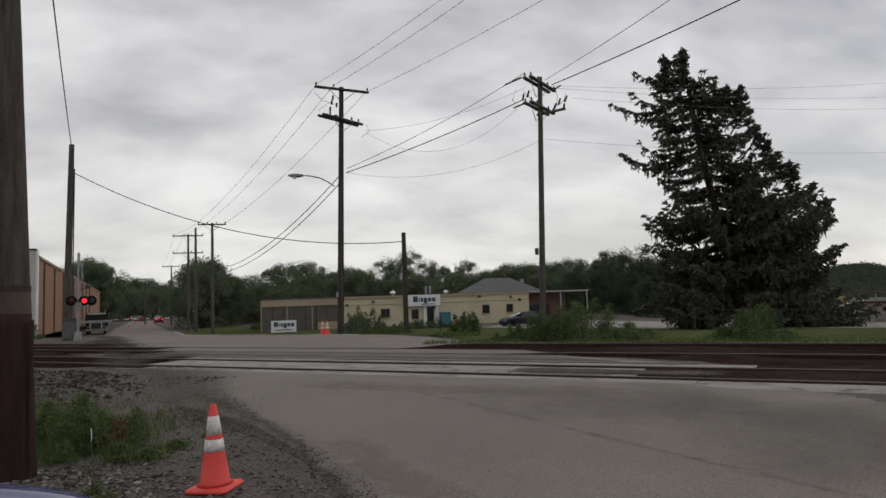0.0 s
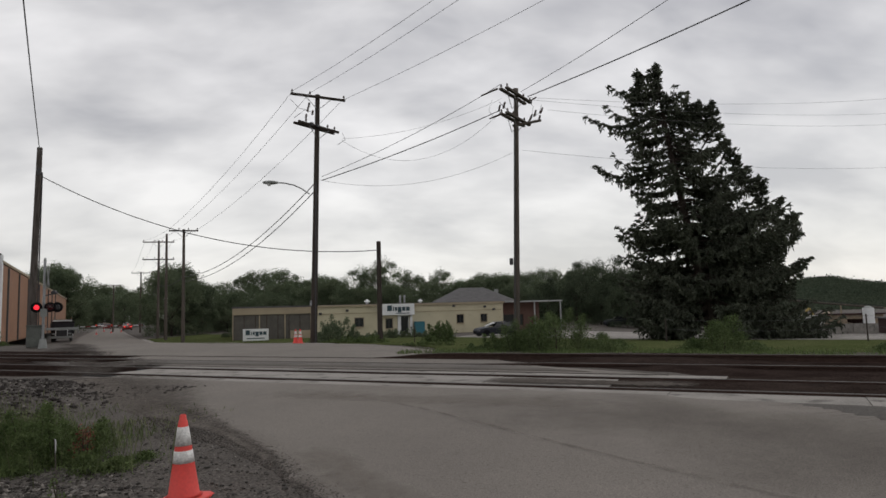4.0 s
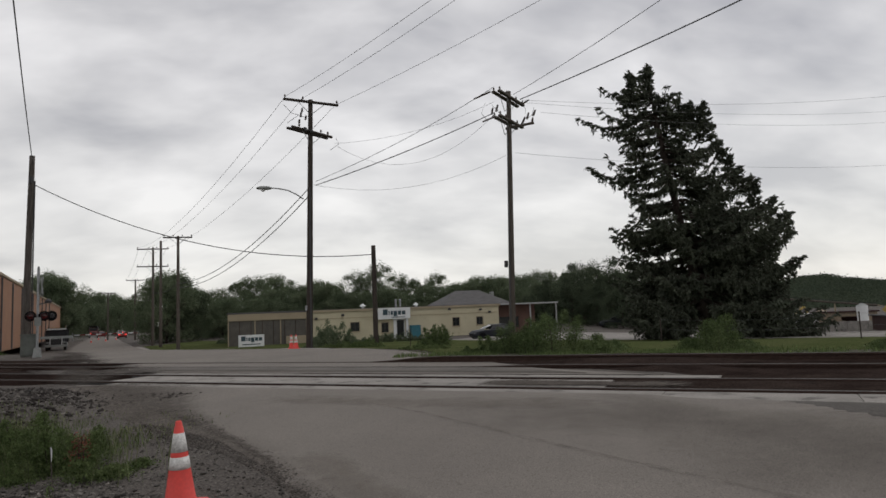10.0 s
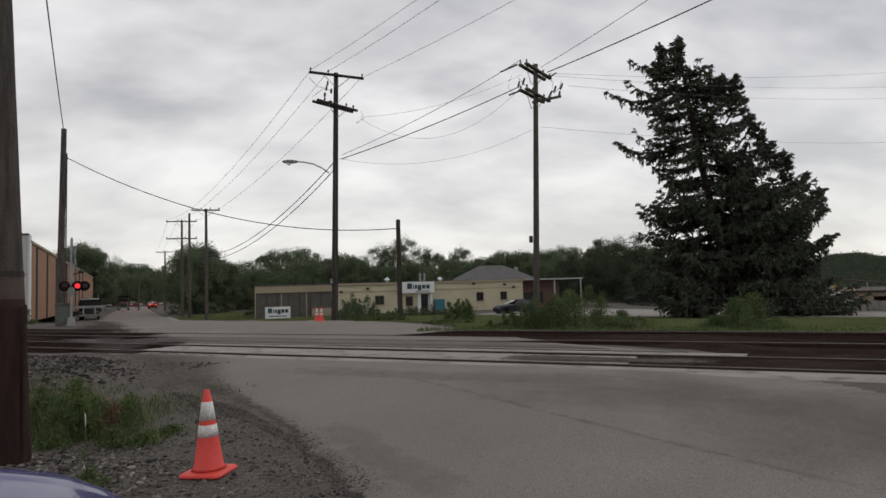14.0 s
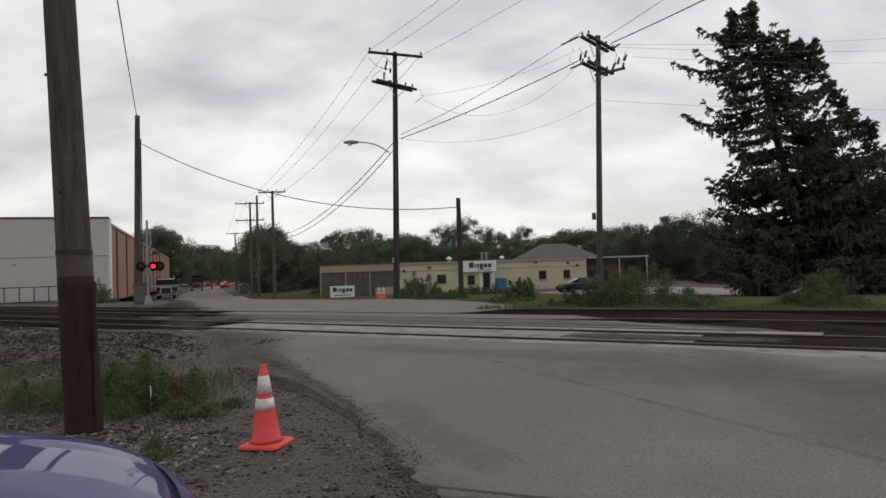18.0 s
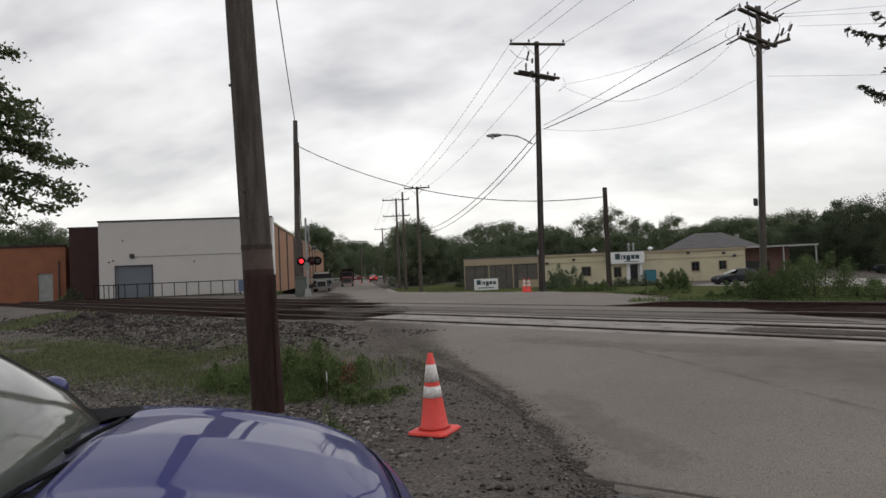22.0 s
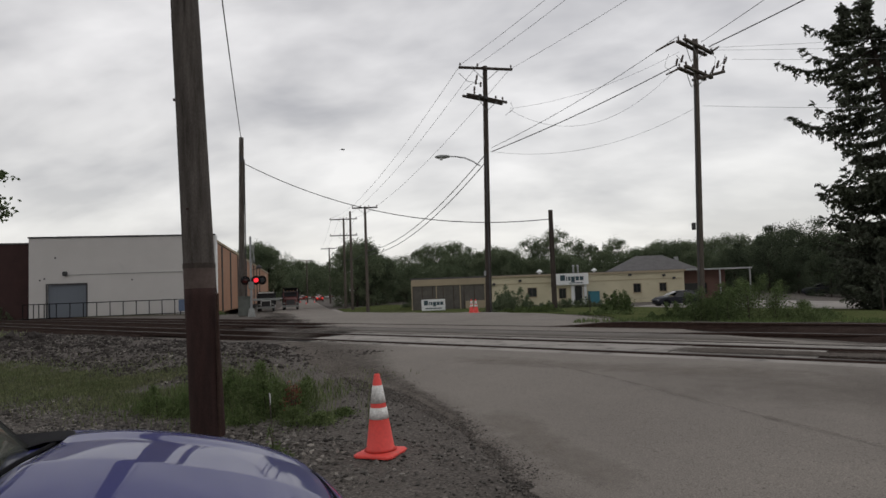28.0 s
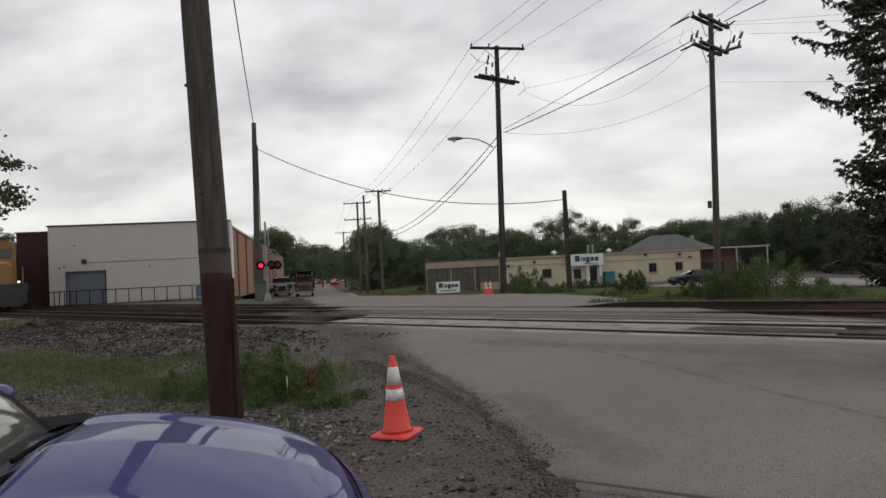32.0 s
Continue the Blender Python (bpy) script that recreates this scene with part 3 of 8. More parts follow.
# near road: from the crossing it swings away past the camera
strip("road", [(-13.8, 9.9), (-9.9, 7.7), (-7.6, 6.75), (-5.8, 6.05), (-4.5, 5.34), (-3.45, 4.62), (-2.6, 3.92), (-2.2, 3.74)],
      [(-1.0, 9.75), (-0.6, 9.72), (-0.2, 9.6), (0.15, 9.35), (1.33, 8.2)],
      260, 24, 0.012, M["asphalt"], "worn dusty grey asphalt road beside the tracks", "road", rag=0.16, sink=0.05)
strip("road", [(-2.2, 3.74), (-1.0, 4.1), (1.5, 4.6), (3.2, 4.0), (5, 2.6), (8, -0.8), (14, -9), (22, -22)],
      [(1.33, 8.2), (2.2, 7.4), (3, 6.7), (4, 5.9), (6, 4.6), (9, 2.6), (14, -1), (26, -14), (34, -24)],
      240, 24, 0.012, M["asphalt"], "worn dusty grey asphalt road curving past the forecourt", "road", rag=0.16, sink=0.05)
strip("pavement", [(-2.3, 3.72), (-1.9, 2.9), (-1.3, 1.7), (-0.6, 0.0), (-0.2, -4.0), (0.5, -20.0)], [(4.2, 5.15), (6.5, 3.6), (8, 1.7), (9, 0), (12, -4), (20, -20)],
      60, 20, 0.008, M["apron"], "old patched grey forecourt pavement", "pavement", rag=0.08, sink=0.05)
strip("tar_joint", [(-2.6, 3.78), (-1.56, 3.94), (-1.0, 4.05), (1.5, 4.55)], [(-2.6, 3.90), (-1.56, 4.09), (-1.0, 4.20), (1.5, 4.70)],
      60, 3, 0.014, M["tar"], "dark tar joint across the pavement", "joint", rag=0.03)
# road over the crossing and on into the distance
strip("road_2", [(-16.9, 12.85), (-17.8, 13.2), (-21, 15.4), (-27, 19.8), (-36, 25.4), (-50, 34.2), (-70, 48.6), (-95, 67.6), (-140, 102.5), (-330, 247)],
      [(-1.6, 12.5), (-4.5, 14.0), (-9.0, 18.6), (-15.0, 23.9), (-23, 28.8), (-40, 42.0), (-62, 51.0), (-95, 75.5), (-140, 109.5), (-330, 253)],
      260, 24, 0.012, M["asphalt"], "worn grey asphalt road running off between trees", "road", rag=0.12)
# darker old asphalt between the road and the panels
strip("asphalt_patch", [(-1.6, 9.60), (-0.6, 9.58), (3, 9.52), (12, 9.34), (30, 8.95)], [(-1.7, 9.45), (-0.4, 9.40), (1.5, 7.85), (4.2, 5.5), (30, 4.5)], 80, 8, 0.006, M["old_asphalt"], "darker old asphalt beside the tracks", "asphalt", rag=0.1)


def grime_material(name, color, color2, scale, lo=0.88, hi=1.16):
    """Loose dirt that thins out in patches towards its rim."""
    m = material(name, color, color2, 1.0, scale=1.5, fine=35, bump=0.5, fine_amount=0.5, spec=0.0)
    n, l = m.node_tree.nodes, m.node_tree.links
    at = n.new("ShaderNodeAttribute")
    at.attribute_name = "cover"
    tc = n.new("ShaderNodeTexCoord")
    nz = n.new("ShaderNodeTexNoise")
    nz.inputs["Scale"].default_value, nz.inputs["Detail"].default_value, nz.inputs["Roughness"].default_value = scale, 8.0, 0.72
    l.new(tc.outputs["Object"], nz.inputs["Vector"])
    add = n.new("ShaderNodeMath")
    add.operation = 'ADD'
    l.new(at.outputs["Fac"], add.inputs[0])
    l.new(nz.outputs[0], add.inputs[1])
    mr = n.new("ShaderNodeMapRange")
    mr.inputs["From Min"].default_value, mr.inputs["From Max"].default_value = lo, hi
    l.new(add.outputs[0], mr.inputs["Value"])
    l.new(mr.outputs[0], n["Principled BSDF"].inputs["Alpha"])
    return m


M["grime"] = grime_material("loose_dark_dirt", (0.08, 0.07, 0.062), (0.12, 0.107, 0.096), 5.0, 0.72, 1.3)
M["oil"] = grime_material("dark_oily_grime", (0.068, 0.059, 0.052), (0.1, 0.089, 0.08), 4.5, 0.7, 1.3)
M["wear"] = grime_material("dull_road_wear", (0.115, 0.103, 0.092), (0.135, 0.121, 0.107), 3.0, 0.72, 1.5)


def scatter_sheet(name, line, width, mat, label, lift=0.004, strength=0.62, level=None, lean=False):
    """A thin sheet of loose dirt along a line, thickest in its middle."""
    n, m = 70, 14
    L = resample(line, n)
    verts, cover = [], []
    for i in range(n + 1):
        t = (L[min(i + 1, n)] - L[max(i - 1, 0)]).normalized()
        side = Vector((-t.y, t.x, 0))
        w = width * (0.75 + 0.5 * noise.noise((L[i].x * 0.5, L[i].y * 0.5, 8.0)))
        for j in range(m + 1):
            f = -1 + 2 * j / m
            p = L[i] + side * f * w
            verts.append((p.x, p.y, (gz(p.x, p.y) + 0.016 if level is None else level) + lift))
            e = math.sin(math.pi * min(1.0, max(0.0, i / n))) ** 0.5
            across = min(1.0, (1 + f) * 4.0, 1.15 - 0.6 * (f + 1)) if lean else 1 - f * f
            cover.append(strength * across * min(1.0, e * 1.3))
    k = m + 1
    faces = [(i * k + j, (i + 1) * k + j, (i + 1) * k + j + 1, i * k + j + 1) for i in range(n) for j in range(m)]
    ob = raw(name, verts, faces, mat, smooth=True)
    at = ob.data.attributes.new("cover", 'FLOAT', 'POINT')
    at.data.foreach_set("value", cover)
    return tagged(ob, label, "dirt", kind="stuff")


scatter_sheet("loose_dirt", [(-20.5, 14.6), (-17.5, 12.6), (-15.0, 11.0), (-13.4, 9.8)], 1.25, M["oil"], "dark dirt dragged over the end of the crossing", 0.0, 0.62, 0.300)
scatter_sheet("loose_dirt", [(-31, 21.5), (-26, 18.2), (-22.0, 16.2), (-19.0, 15.0)], 1.3, M["oil"], "dark oily dirt across the road behind the tracks", 0.006, 0.62)
scatter_sheet("loose_dirt", [(-4.6, 11.15), (-3.2, 11.1), (-0.8, 11.05)], 0.75, M["grime"], "dirt spread over the concrete panels", 0.0, 0.95, 0.290)
scatter_sheet("loose_dirt", [(-5.6, 8.55), (-4.0, 7.82), (-2.6, 7.02), (-1.2, 6.26), (0.4, 5.45), (2.2, 4.9)], 0.085, M["wear"], "dark wear along a seam in the road", 0.007, 0.36)


def edge_dust(name, rows, mat, label):
    """Dirt that thins out over the road: rows of edge point and width of the fade, laid from the dirt side inwards."""
    n, m = 170, 18
    line = resample([r[:2] for r in rows], n)
    verts, cover = [], []
    for i in range(n + 1):
        t = (line[min(i + 1, n)] - line[max(i - 1, 0)]).normalized()
        side = Vector((t.y, -t.x, 0))
        f = i / n * (len(rows) - 1)
        k = min(int(f), len(rows) - 2)
        w = rows[k][2] + (rows[k + 1][2] - rows[k][2]) * (f - k)
        for j in range(m + 1):
            rim = 0.05 + 0.3 * min(1.0, w / 0.8) ** 2
            o = -rim + (w + rim) * j / m
            p = line[i] + side * o
            z = gz(p.x, p.y) + 0.019
            if j == 0:
                z -= 0.03
            verts.append((p.x, p.y, z))
            q = max(0.0, o / w)
            end = min(1.0, i / 8, (n - i) / 8)
            cover.append((0.84 - 0.9 * q) * end)
    c = m + 1
    faces = [(i * c + j, i * c + j + 1, (i + 1) * c + j + 1, (i + 1) * c + j) for i in range(n) for j in range(m)]
    ob = raw(name, verts, faces, mat, smooth=True)
    at = ob.data.attributes.new("cover", 'FLOAT', 'POINT')
    at.data.foreach_set("value", cover)
    return tagged(ob, label, "dirt", kind="stuff")


M["dust"] = grime_material("gravelly_dirt", (0.098, 0.087, 0.077), (0.145, 0.13, 0.116), 9.0, 0.6, 1.35)
M["pale_dust"] = grime_material("pale_road_dust", (0.22, 0.197, 0.172), (0.25, 0.225, 0.198), 3.5, 0.7, 1.6)
M["dark_half"] = grime_material("dull_darker_asphalt", (0.125, 0.113, 0.1), (0.142, 0.128, 0.114), 0.8, 0.7, 1.9)
edge_dust("loose_dirt", [(-4.2, 5.14, 0.12), (-4.7, 5.48, 0.25), (-5.8, 6.1, 0.8), (-7.6, 6.85, 1.8), (-9.9, 7.8, 2.2), (-13.4, 9.7, 1.6)],
          M["dust"], "grey dirt and gravel thinning out over the road")
scatter_sheet("loose_dirt", [(-26, 18.6), (-21.5, 16.0), (-17.0, 13.2), (-14.0, 10.6)], 1.9, M["grime"], "dark dirt trodden over the end of the crossing", 0.006, 0.5)
scatter_sheet("loose_dirt", [(-60, 42.6), (-50, 34.4), (-38, 26.6), (-27, 19.6)], 1.5, M["grime"], "dirt along the edge of the far road", 0.008, 0.55)
# broad soft sheet that makes one half of the road darker
scatter_sheet("road_wear", [(-3.5, 9.2), (-0.5, 7.7), (3.5, 5.6), (9, 2.6)], 2.6, M["dark_half"], "duller, darker half of the road", 0.003, 0.5)
scatter_sheet("loose_dirt", [(-7.5, 8.6), (-4.5, 8.5), (-1.5, 8.8)], 0.7, M["pale_dust"], "pale dust blown along the crossing panels", 0.0065, 0.5)
scatter_sheet("loose_dirt", [(-4.4, 5.9), (-3.2, 5.0), (-2.0, 4.3)], 0.5, M["pale_dust"], "pale crumbled edge of the road", 0.0065, 0.55)


# ---------------- railway ----------------
def track_point(x, v):
    return (x, v + SLANT * x)


TRACK_TURN = math.degrees(math.atan(SLANT))
RAIL_TOP = 0.31
RAIL_PROFILE = [(-0.07, 0.0), (0.07, 0.0), (0.07, 0.012), (0.012, 0.03), (0.012, 0.12), (0.036, 0.13), (0.036, 0.165), (0.028, 0.172),
                (-0.028, 0.172), (-0.036, 0.165), (-0.036, 0.13), (-0.012, 0.12), (-0.012, 0.03), (-0.07, 0.012)]


def cant(x, v):
    """How far the second track rises on its banked stretch beside the crossing."""
    if v < 13.0 or v > 16.6:
        return 0.0
    k = min(max((v - 14.0) / 1.5, 0.0), 1.0)
    return step(-6.5, -3.5, x) * 0.05 * (1 - k) + step(-9.8, -7.6, x) * 0.14 * k


def build_track(v0, label):
    """A straight track: sleepers and two rails."""
    root = empty("railway_track", pose(0, v0, 0, 0, 0, TRACK_TURN), label, "railway", "railway tracks", "structure")
    n = len(RAIL_PROFILE)
    xs = [-550.0, -100.0] + [-13.0 + 0.8 * k for k in range(12)] + [60.0, 150.0]
    for s in (-1, 1):
        verts = [(x, s * 0.7525 + y, RAIL_TOP - 0.172 + z + cant(x, v0 + s * 0.75)) for x in xs for y, z in RAIL_PROFILE]
        faces = [(i * n + k, i * n + (k + 1) % n, (i + 1) * n + (k + 1) % n, (i + 1) * n + k) for i in range(len(xs) - 1) for k in range(n)]
        ob = raw("rail", verts, faces, M["rail"], root)
        ob.data.materials.append(M["railtop"])
        for p in ob.data.polygons:
            if p.index % n in (6, 7, 8):
                p.material_index = 1
    # sleepers on both sides of the crossing
    verts, faces = [], []
    rnd = random.Random(int(v0 * 10))
    x = -150.0
    while x < 60:
        if not (-15.2 - max(0.0, v0 - 12.0) * 1.05 < x < -1.2):
            h, w = RAIL_TOP - 0.172 - 0.004, 0.115
            l0, l1 = -1.3 + rnd.uniform(-0.05, 0.05), 1.3 + rnd.uniform(-0.05, 0.05)
            b = len(verts)
            verts += [(x + sx * w, y, z + cant(x, v0 + y * 0.58)) for z in (h - 0.12, h) for sx, y in ((-1, l0), (1, l0), (1, l1), (-1, l1))]
            faces += [tuple(b + i for i in f) for f in ((0, 3, 2, 1), (4, 5, 6, 7), (0, 1, 5, 4), (1, 2, 6, 5), (2, 3, 7, 6), (3, 0, 4, 7))]
        x += 0.53
    ob = raw("sleepers", verts, faces, M["tie"], root)
    ob["label"] = "dark creosoted sleepers"
    return root


M["bed"] = grime_material("dark_brown_ballast", (0.023, 0.0165, 0.0145), (0.042, 0.031, 0.027), 3.0, 0.82, 1.1)


def build_bed(x0, x1, label):
    xs = np.arange(x0, x1 + 0.1, 0.7)
    vs = [9.7, 10.2, 10.9, 11.6, 12.3, 12.9, 13.5, 14.2, 14.9, 15.6, 16.0, 16.4] if x0 > -10 else [8.6, 9.1, 9.6, 10.2, 10.9, 11.6, 12.3, 12.9, 13.5, 14.2, 14.9, 15.6, 16.3, 17.0, 17.6]
    verts = []
    for x in xs:
        for v in vs:
            ease = step(0.0, 8.0, x - x0) if x0 > -10 else 1.0
            px, py = track_point(x - max(0.0, v - 12.5) * 1.55 * (1 - ease), v)
            if x0 < -10:
                px, py = track_point(x - max(0.0, v - 12.0) * 1.05, v)
            dz = 0.055 if 9.0 < v < 17.2 else -0.03
            verts.append((px, py, gz(px, py) + dz + cant(px, v) * 0.45 - (0.12 * (1 - step(0.0, 2.0, x - x0)) if x0 > -10 else 0.0) + 0.02 * noise.noise((px * 2, py * 2, 1.0))))
    n = len(vs)
    faces = [(i * n + j, (i + 1) * n + j, (i + 1) * n + j + 1, i * n + j + 1) for i in range(len(xs) - 1) for j in range(n - 1)]
    ob = raw("ballast_bed", verts, faces, M["bed"], smooth=True)
    cover = [1.0 if x0 > -10 else 1.0 - 0.85 * step(-25.5, -17.0, v[0] + max(0.0, track_v(v[0], v[1]) - 12.0) * 0.9) for v in verts]
    at = ob.data.attributes.new("cover", 'FLOAT', 'POINT')
    at.data.foreach_set("value", cover)
    return tagged(ob, label, "ballast", kind="structure")


build_bed(-160, -15.8, "dark brown ballast under the tracks beside the crossing")
build_bed(-1.2, 70, "dark brown ballast and dirt under the tracks")
build_track(11.0, "rusty main railway track through the road crossing")
build_track(14.75, "second rusty railway track behind the first")


def build_panels():
    """Concrete crossing panels along the first track, each a slab of its own."""
    root = empty("crossing_panels", pose(0, 11.0, 0, 0, 0, TRACK_TURN), "pale worn concrete panels laid along the rails of the crossing", "crossing", kind="structure")
    rnd = random.Random(5)
    lanes = [(-1.62, -0.815, -13.2, 24.0), (-0.655, 0.655, -14.0, -2.2), (0.815, 1.5, -14.6, -0.6)]
    for y0, y1, xa, xb in lanes:
        x = xa
        while x < xb - 0.3:
            w = min(2.4, xb - x)
            bm = bmesh.new()
            box(bm, -w / 2 + 0.003, w / 2 - 0.003, -(y1 - y0) / 2, (y1 - y0) / 2, -0.12, 0.0, bevel=0.005)
            ob = part("panel", bm, M["concrete"], root)
            ob.matrix_basis = pose(x + w / 2, (y0 + y1) / 2, RAIL_TOP - 0.030 - rnd.random() * 0.006, rnd.uniform(-0.15, 0.15), rnd.uniform(-0.05, 0.05), 0)
            x += w


    # black strips added beside the rails, standing in for the gaps' shade
    for s in (-1, 1):
        for o in (-0.068, 0.068):
            bm = bmesh.new()
            box(bm, -14.6, -2.2, s * 0.7525 + o - 0.028, s * 0.7525 + o + 0.028, RAIL_TOP - 0.14, RAIL_TOP - 0.045)
            part("flangeway_filler", bm, M["black"], root, "black strip added to shade the flangeway gap")


build_panels()


def build_fill(name, v0, v1, x0, x1, depth, mat, label):
    """Trodden dirt packed nearly up to the rail heads."""
    xs, n = np.arange(x0, x1 + 0.1, 0.3), 9
    verts = []
    for x in xs:
        for j in range(n):
            px, py = track_point(x, v0 + (v1 - v0) * j / (n - 1))
            verts.append((px, py, RAIL_TOP - depth + 0.012 * noise.noise((px * 1.3, py * 2.2, 3.0)) + 0.012 * noise.noise((px * 6, py * 6, 5.0))))
    faces = [(i * n + j, (i + 1) * n + j, (i + 1) * n + j + 1, i * n + j + 1) for i in range(len(xs) - 1) for j in range(n - 1)]
    return tagged(raw(name, verts, faces, mat, smooth=True), label, "dirt", kind="structure")


build_fill("packed_dirt", 10.30, 11.69, -2.25, 40.0, 0.034, M["gauge_dirt"], "dark brown dirt packed between the rails")
build_fill("packed_dirt", 11.81, 12.6, -0.65, 40.0, 0.036, M["gauge_dirt"], "dark brown dirt packed beside the far rail")
strip("stain", [(-29.5, 20.2), (-24.5, 15.2), (-20.5, 13.3), (-17.0, 12.5), (-15.2, 12.65)], [(-28.5, 20.9), (-23.0, 17.0), (-18.6, 15.3), (-16.0, 13.6), (-14.6, 13.1)], 60, 8, 0.0165, M["stain"], "dark oily dirt spread over the crossing", "stain", rag=0.35, sink=0.0)
strip("crossing_verge", [(-15.8, 12.9), (-15.2, 13.1), (-10, 13.0), (-3.0, 12.75)], [(-17.5, 14.2), (-17, 14.35), (-11.5, 14.2), (-5.2, 14.0)], 30, 5, 0.022, M["infill"], "dark asphalt infill between the two tracks", "asphalt", rag=0.1)
# strip of pale kerb concrete along the far edge of the crossing
strip("kerb", [(-62, 50.9), (-52, 43.6), (-48, 42.0), (-40, 41.5), (-30, 34.6), (-22, 27.3), (-17.6, 24.5)], [(-61.6, 51.6), (-51.6, 44.3), (-47.6, 42.8), (-39.6, 42.3), (-29.4, 35.2), (-21.5, 27.8), (-17.2, 25.0)],
      60, 3, 0.03, M["concrete"], "pale concrete edging along the far verge", "kerb", rag=0.05)
# rough verge and grass beyond the tracks
strip("verge", [(-8.8, 17.0), (-6, 16.55), (4, 16.2), (30, 15.6), (90, 14.3)], [(-9.6, 18.5), (-6, 18.3), (4, 18.1), (30, 16.9), (90, 15.6)], 90, 5, 0.034, M["scrub"], "dry weedy verge along the far edge of the tracks", "verge", rag=0.25)
strip("lawn", [(-61.6, 51.6), (-51.6, 44.3), (-47.6, 42.8), (-39.6, 42.3), (-29.4, 35.2), (-21.5, 27.6), (-17.3, 25.0), (-14.2, 23.7), (-11.4, 21.9), (-9.2, 19.0), (4, 16.9), (30, 15.5), (90, 14.2)],
      [(-68, 66), (-56, 62), (-50, 60), (-42, 58), (-32, 56), (-24, 51), (-14, 47.0), (-4, 43.8), (8, 41), (32, 41), (92, 41)], 120, 40, 0.02, M["lawn"], "rough green grass verge behind the tracks", "grass", rag=0.3)
strip("parking_lot", [(-24, 51.2), (-14, 47.2), (-4, 44.0), (8, 41.2), (32, 41.2), (92, 41.2)], [(-22, 66), (-12, 62), (-2, 57), (10, 53), (34, 53), (94, 53)], 60, 10, 0.03, M["concrete"], "pale parking lot beside the low building", "pavement")
strip("lawn_2", [(-60, 14), (-48, 20.5), (-40, 26)], [(-58, 22), (-47.4, 26.9), (-42, 24)], 20, 6, 0.015, M["scrub"], "weedy strip before the white warehouse", "grass", rag=0.3)


# ---------------- warehouse and brick buildings ----------------
def wall_with_openings(length, height, thick, openings):
    """A wall along +x, its outer face at y = 0, with rectangular openings (x0, x1, z0, z1) through it."""
    bm = bmesh.new()
    xs = sorted({0.0, length, *(v for o in openings for v in o[:2])})
    for a, b in zip(xs, xs[1:]):
        mid = (a + b) / 2
        spans, z = [], 0.0
        for o in sorted((o for o in openings if o[0] <= mid <= o[1]), key=lambda o: o[2]):
            spans.append((z, o[2]))
            z = o[3]
        spans.append((z, height))
        for z0, z1 in spans:
            if z1 - z0 > 1e-3:
                box(bm, a, b, 0.0, thick, z0, z1)
    bmesh.ops.remove_doubles(bm, verts=bm.verts, dist=1e-4)
    return bm


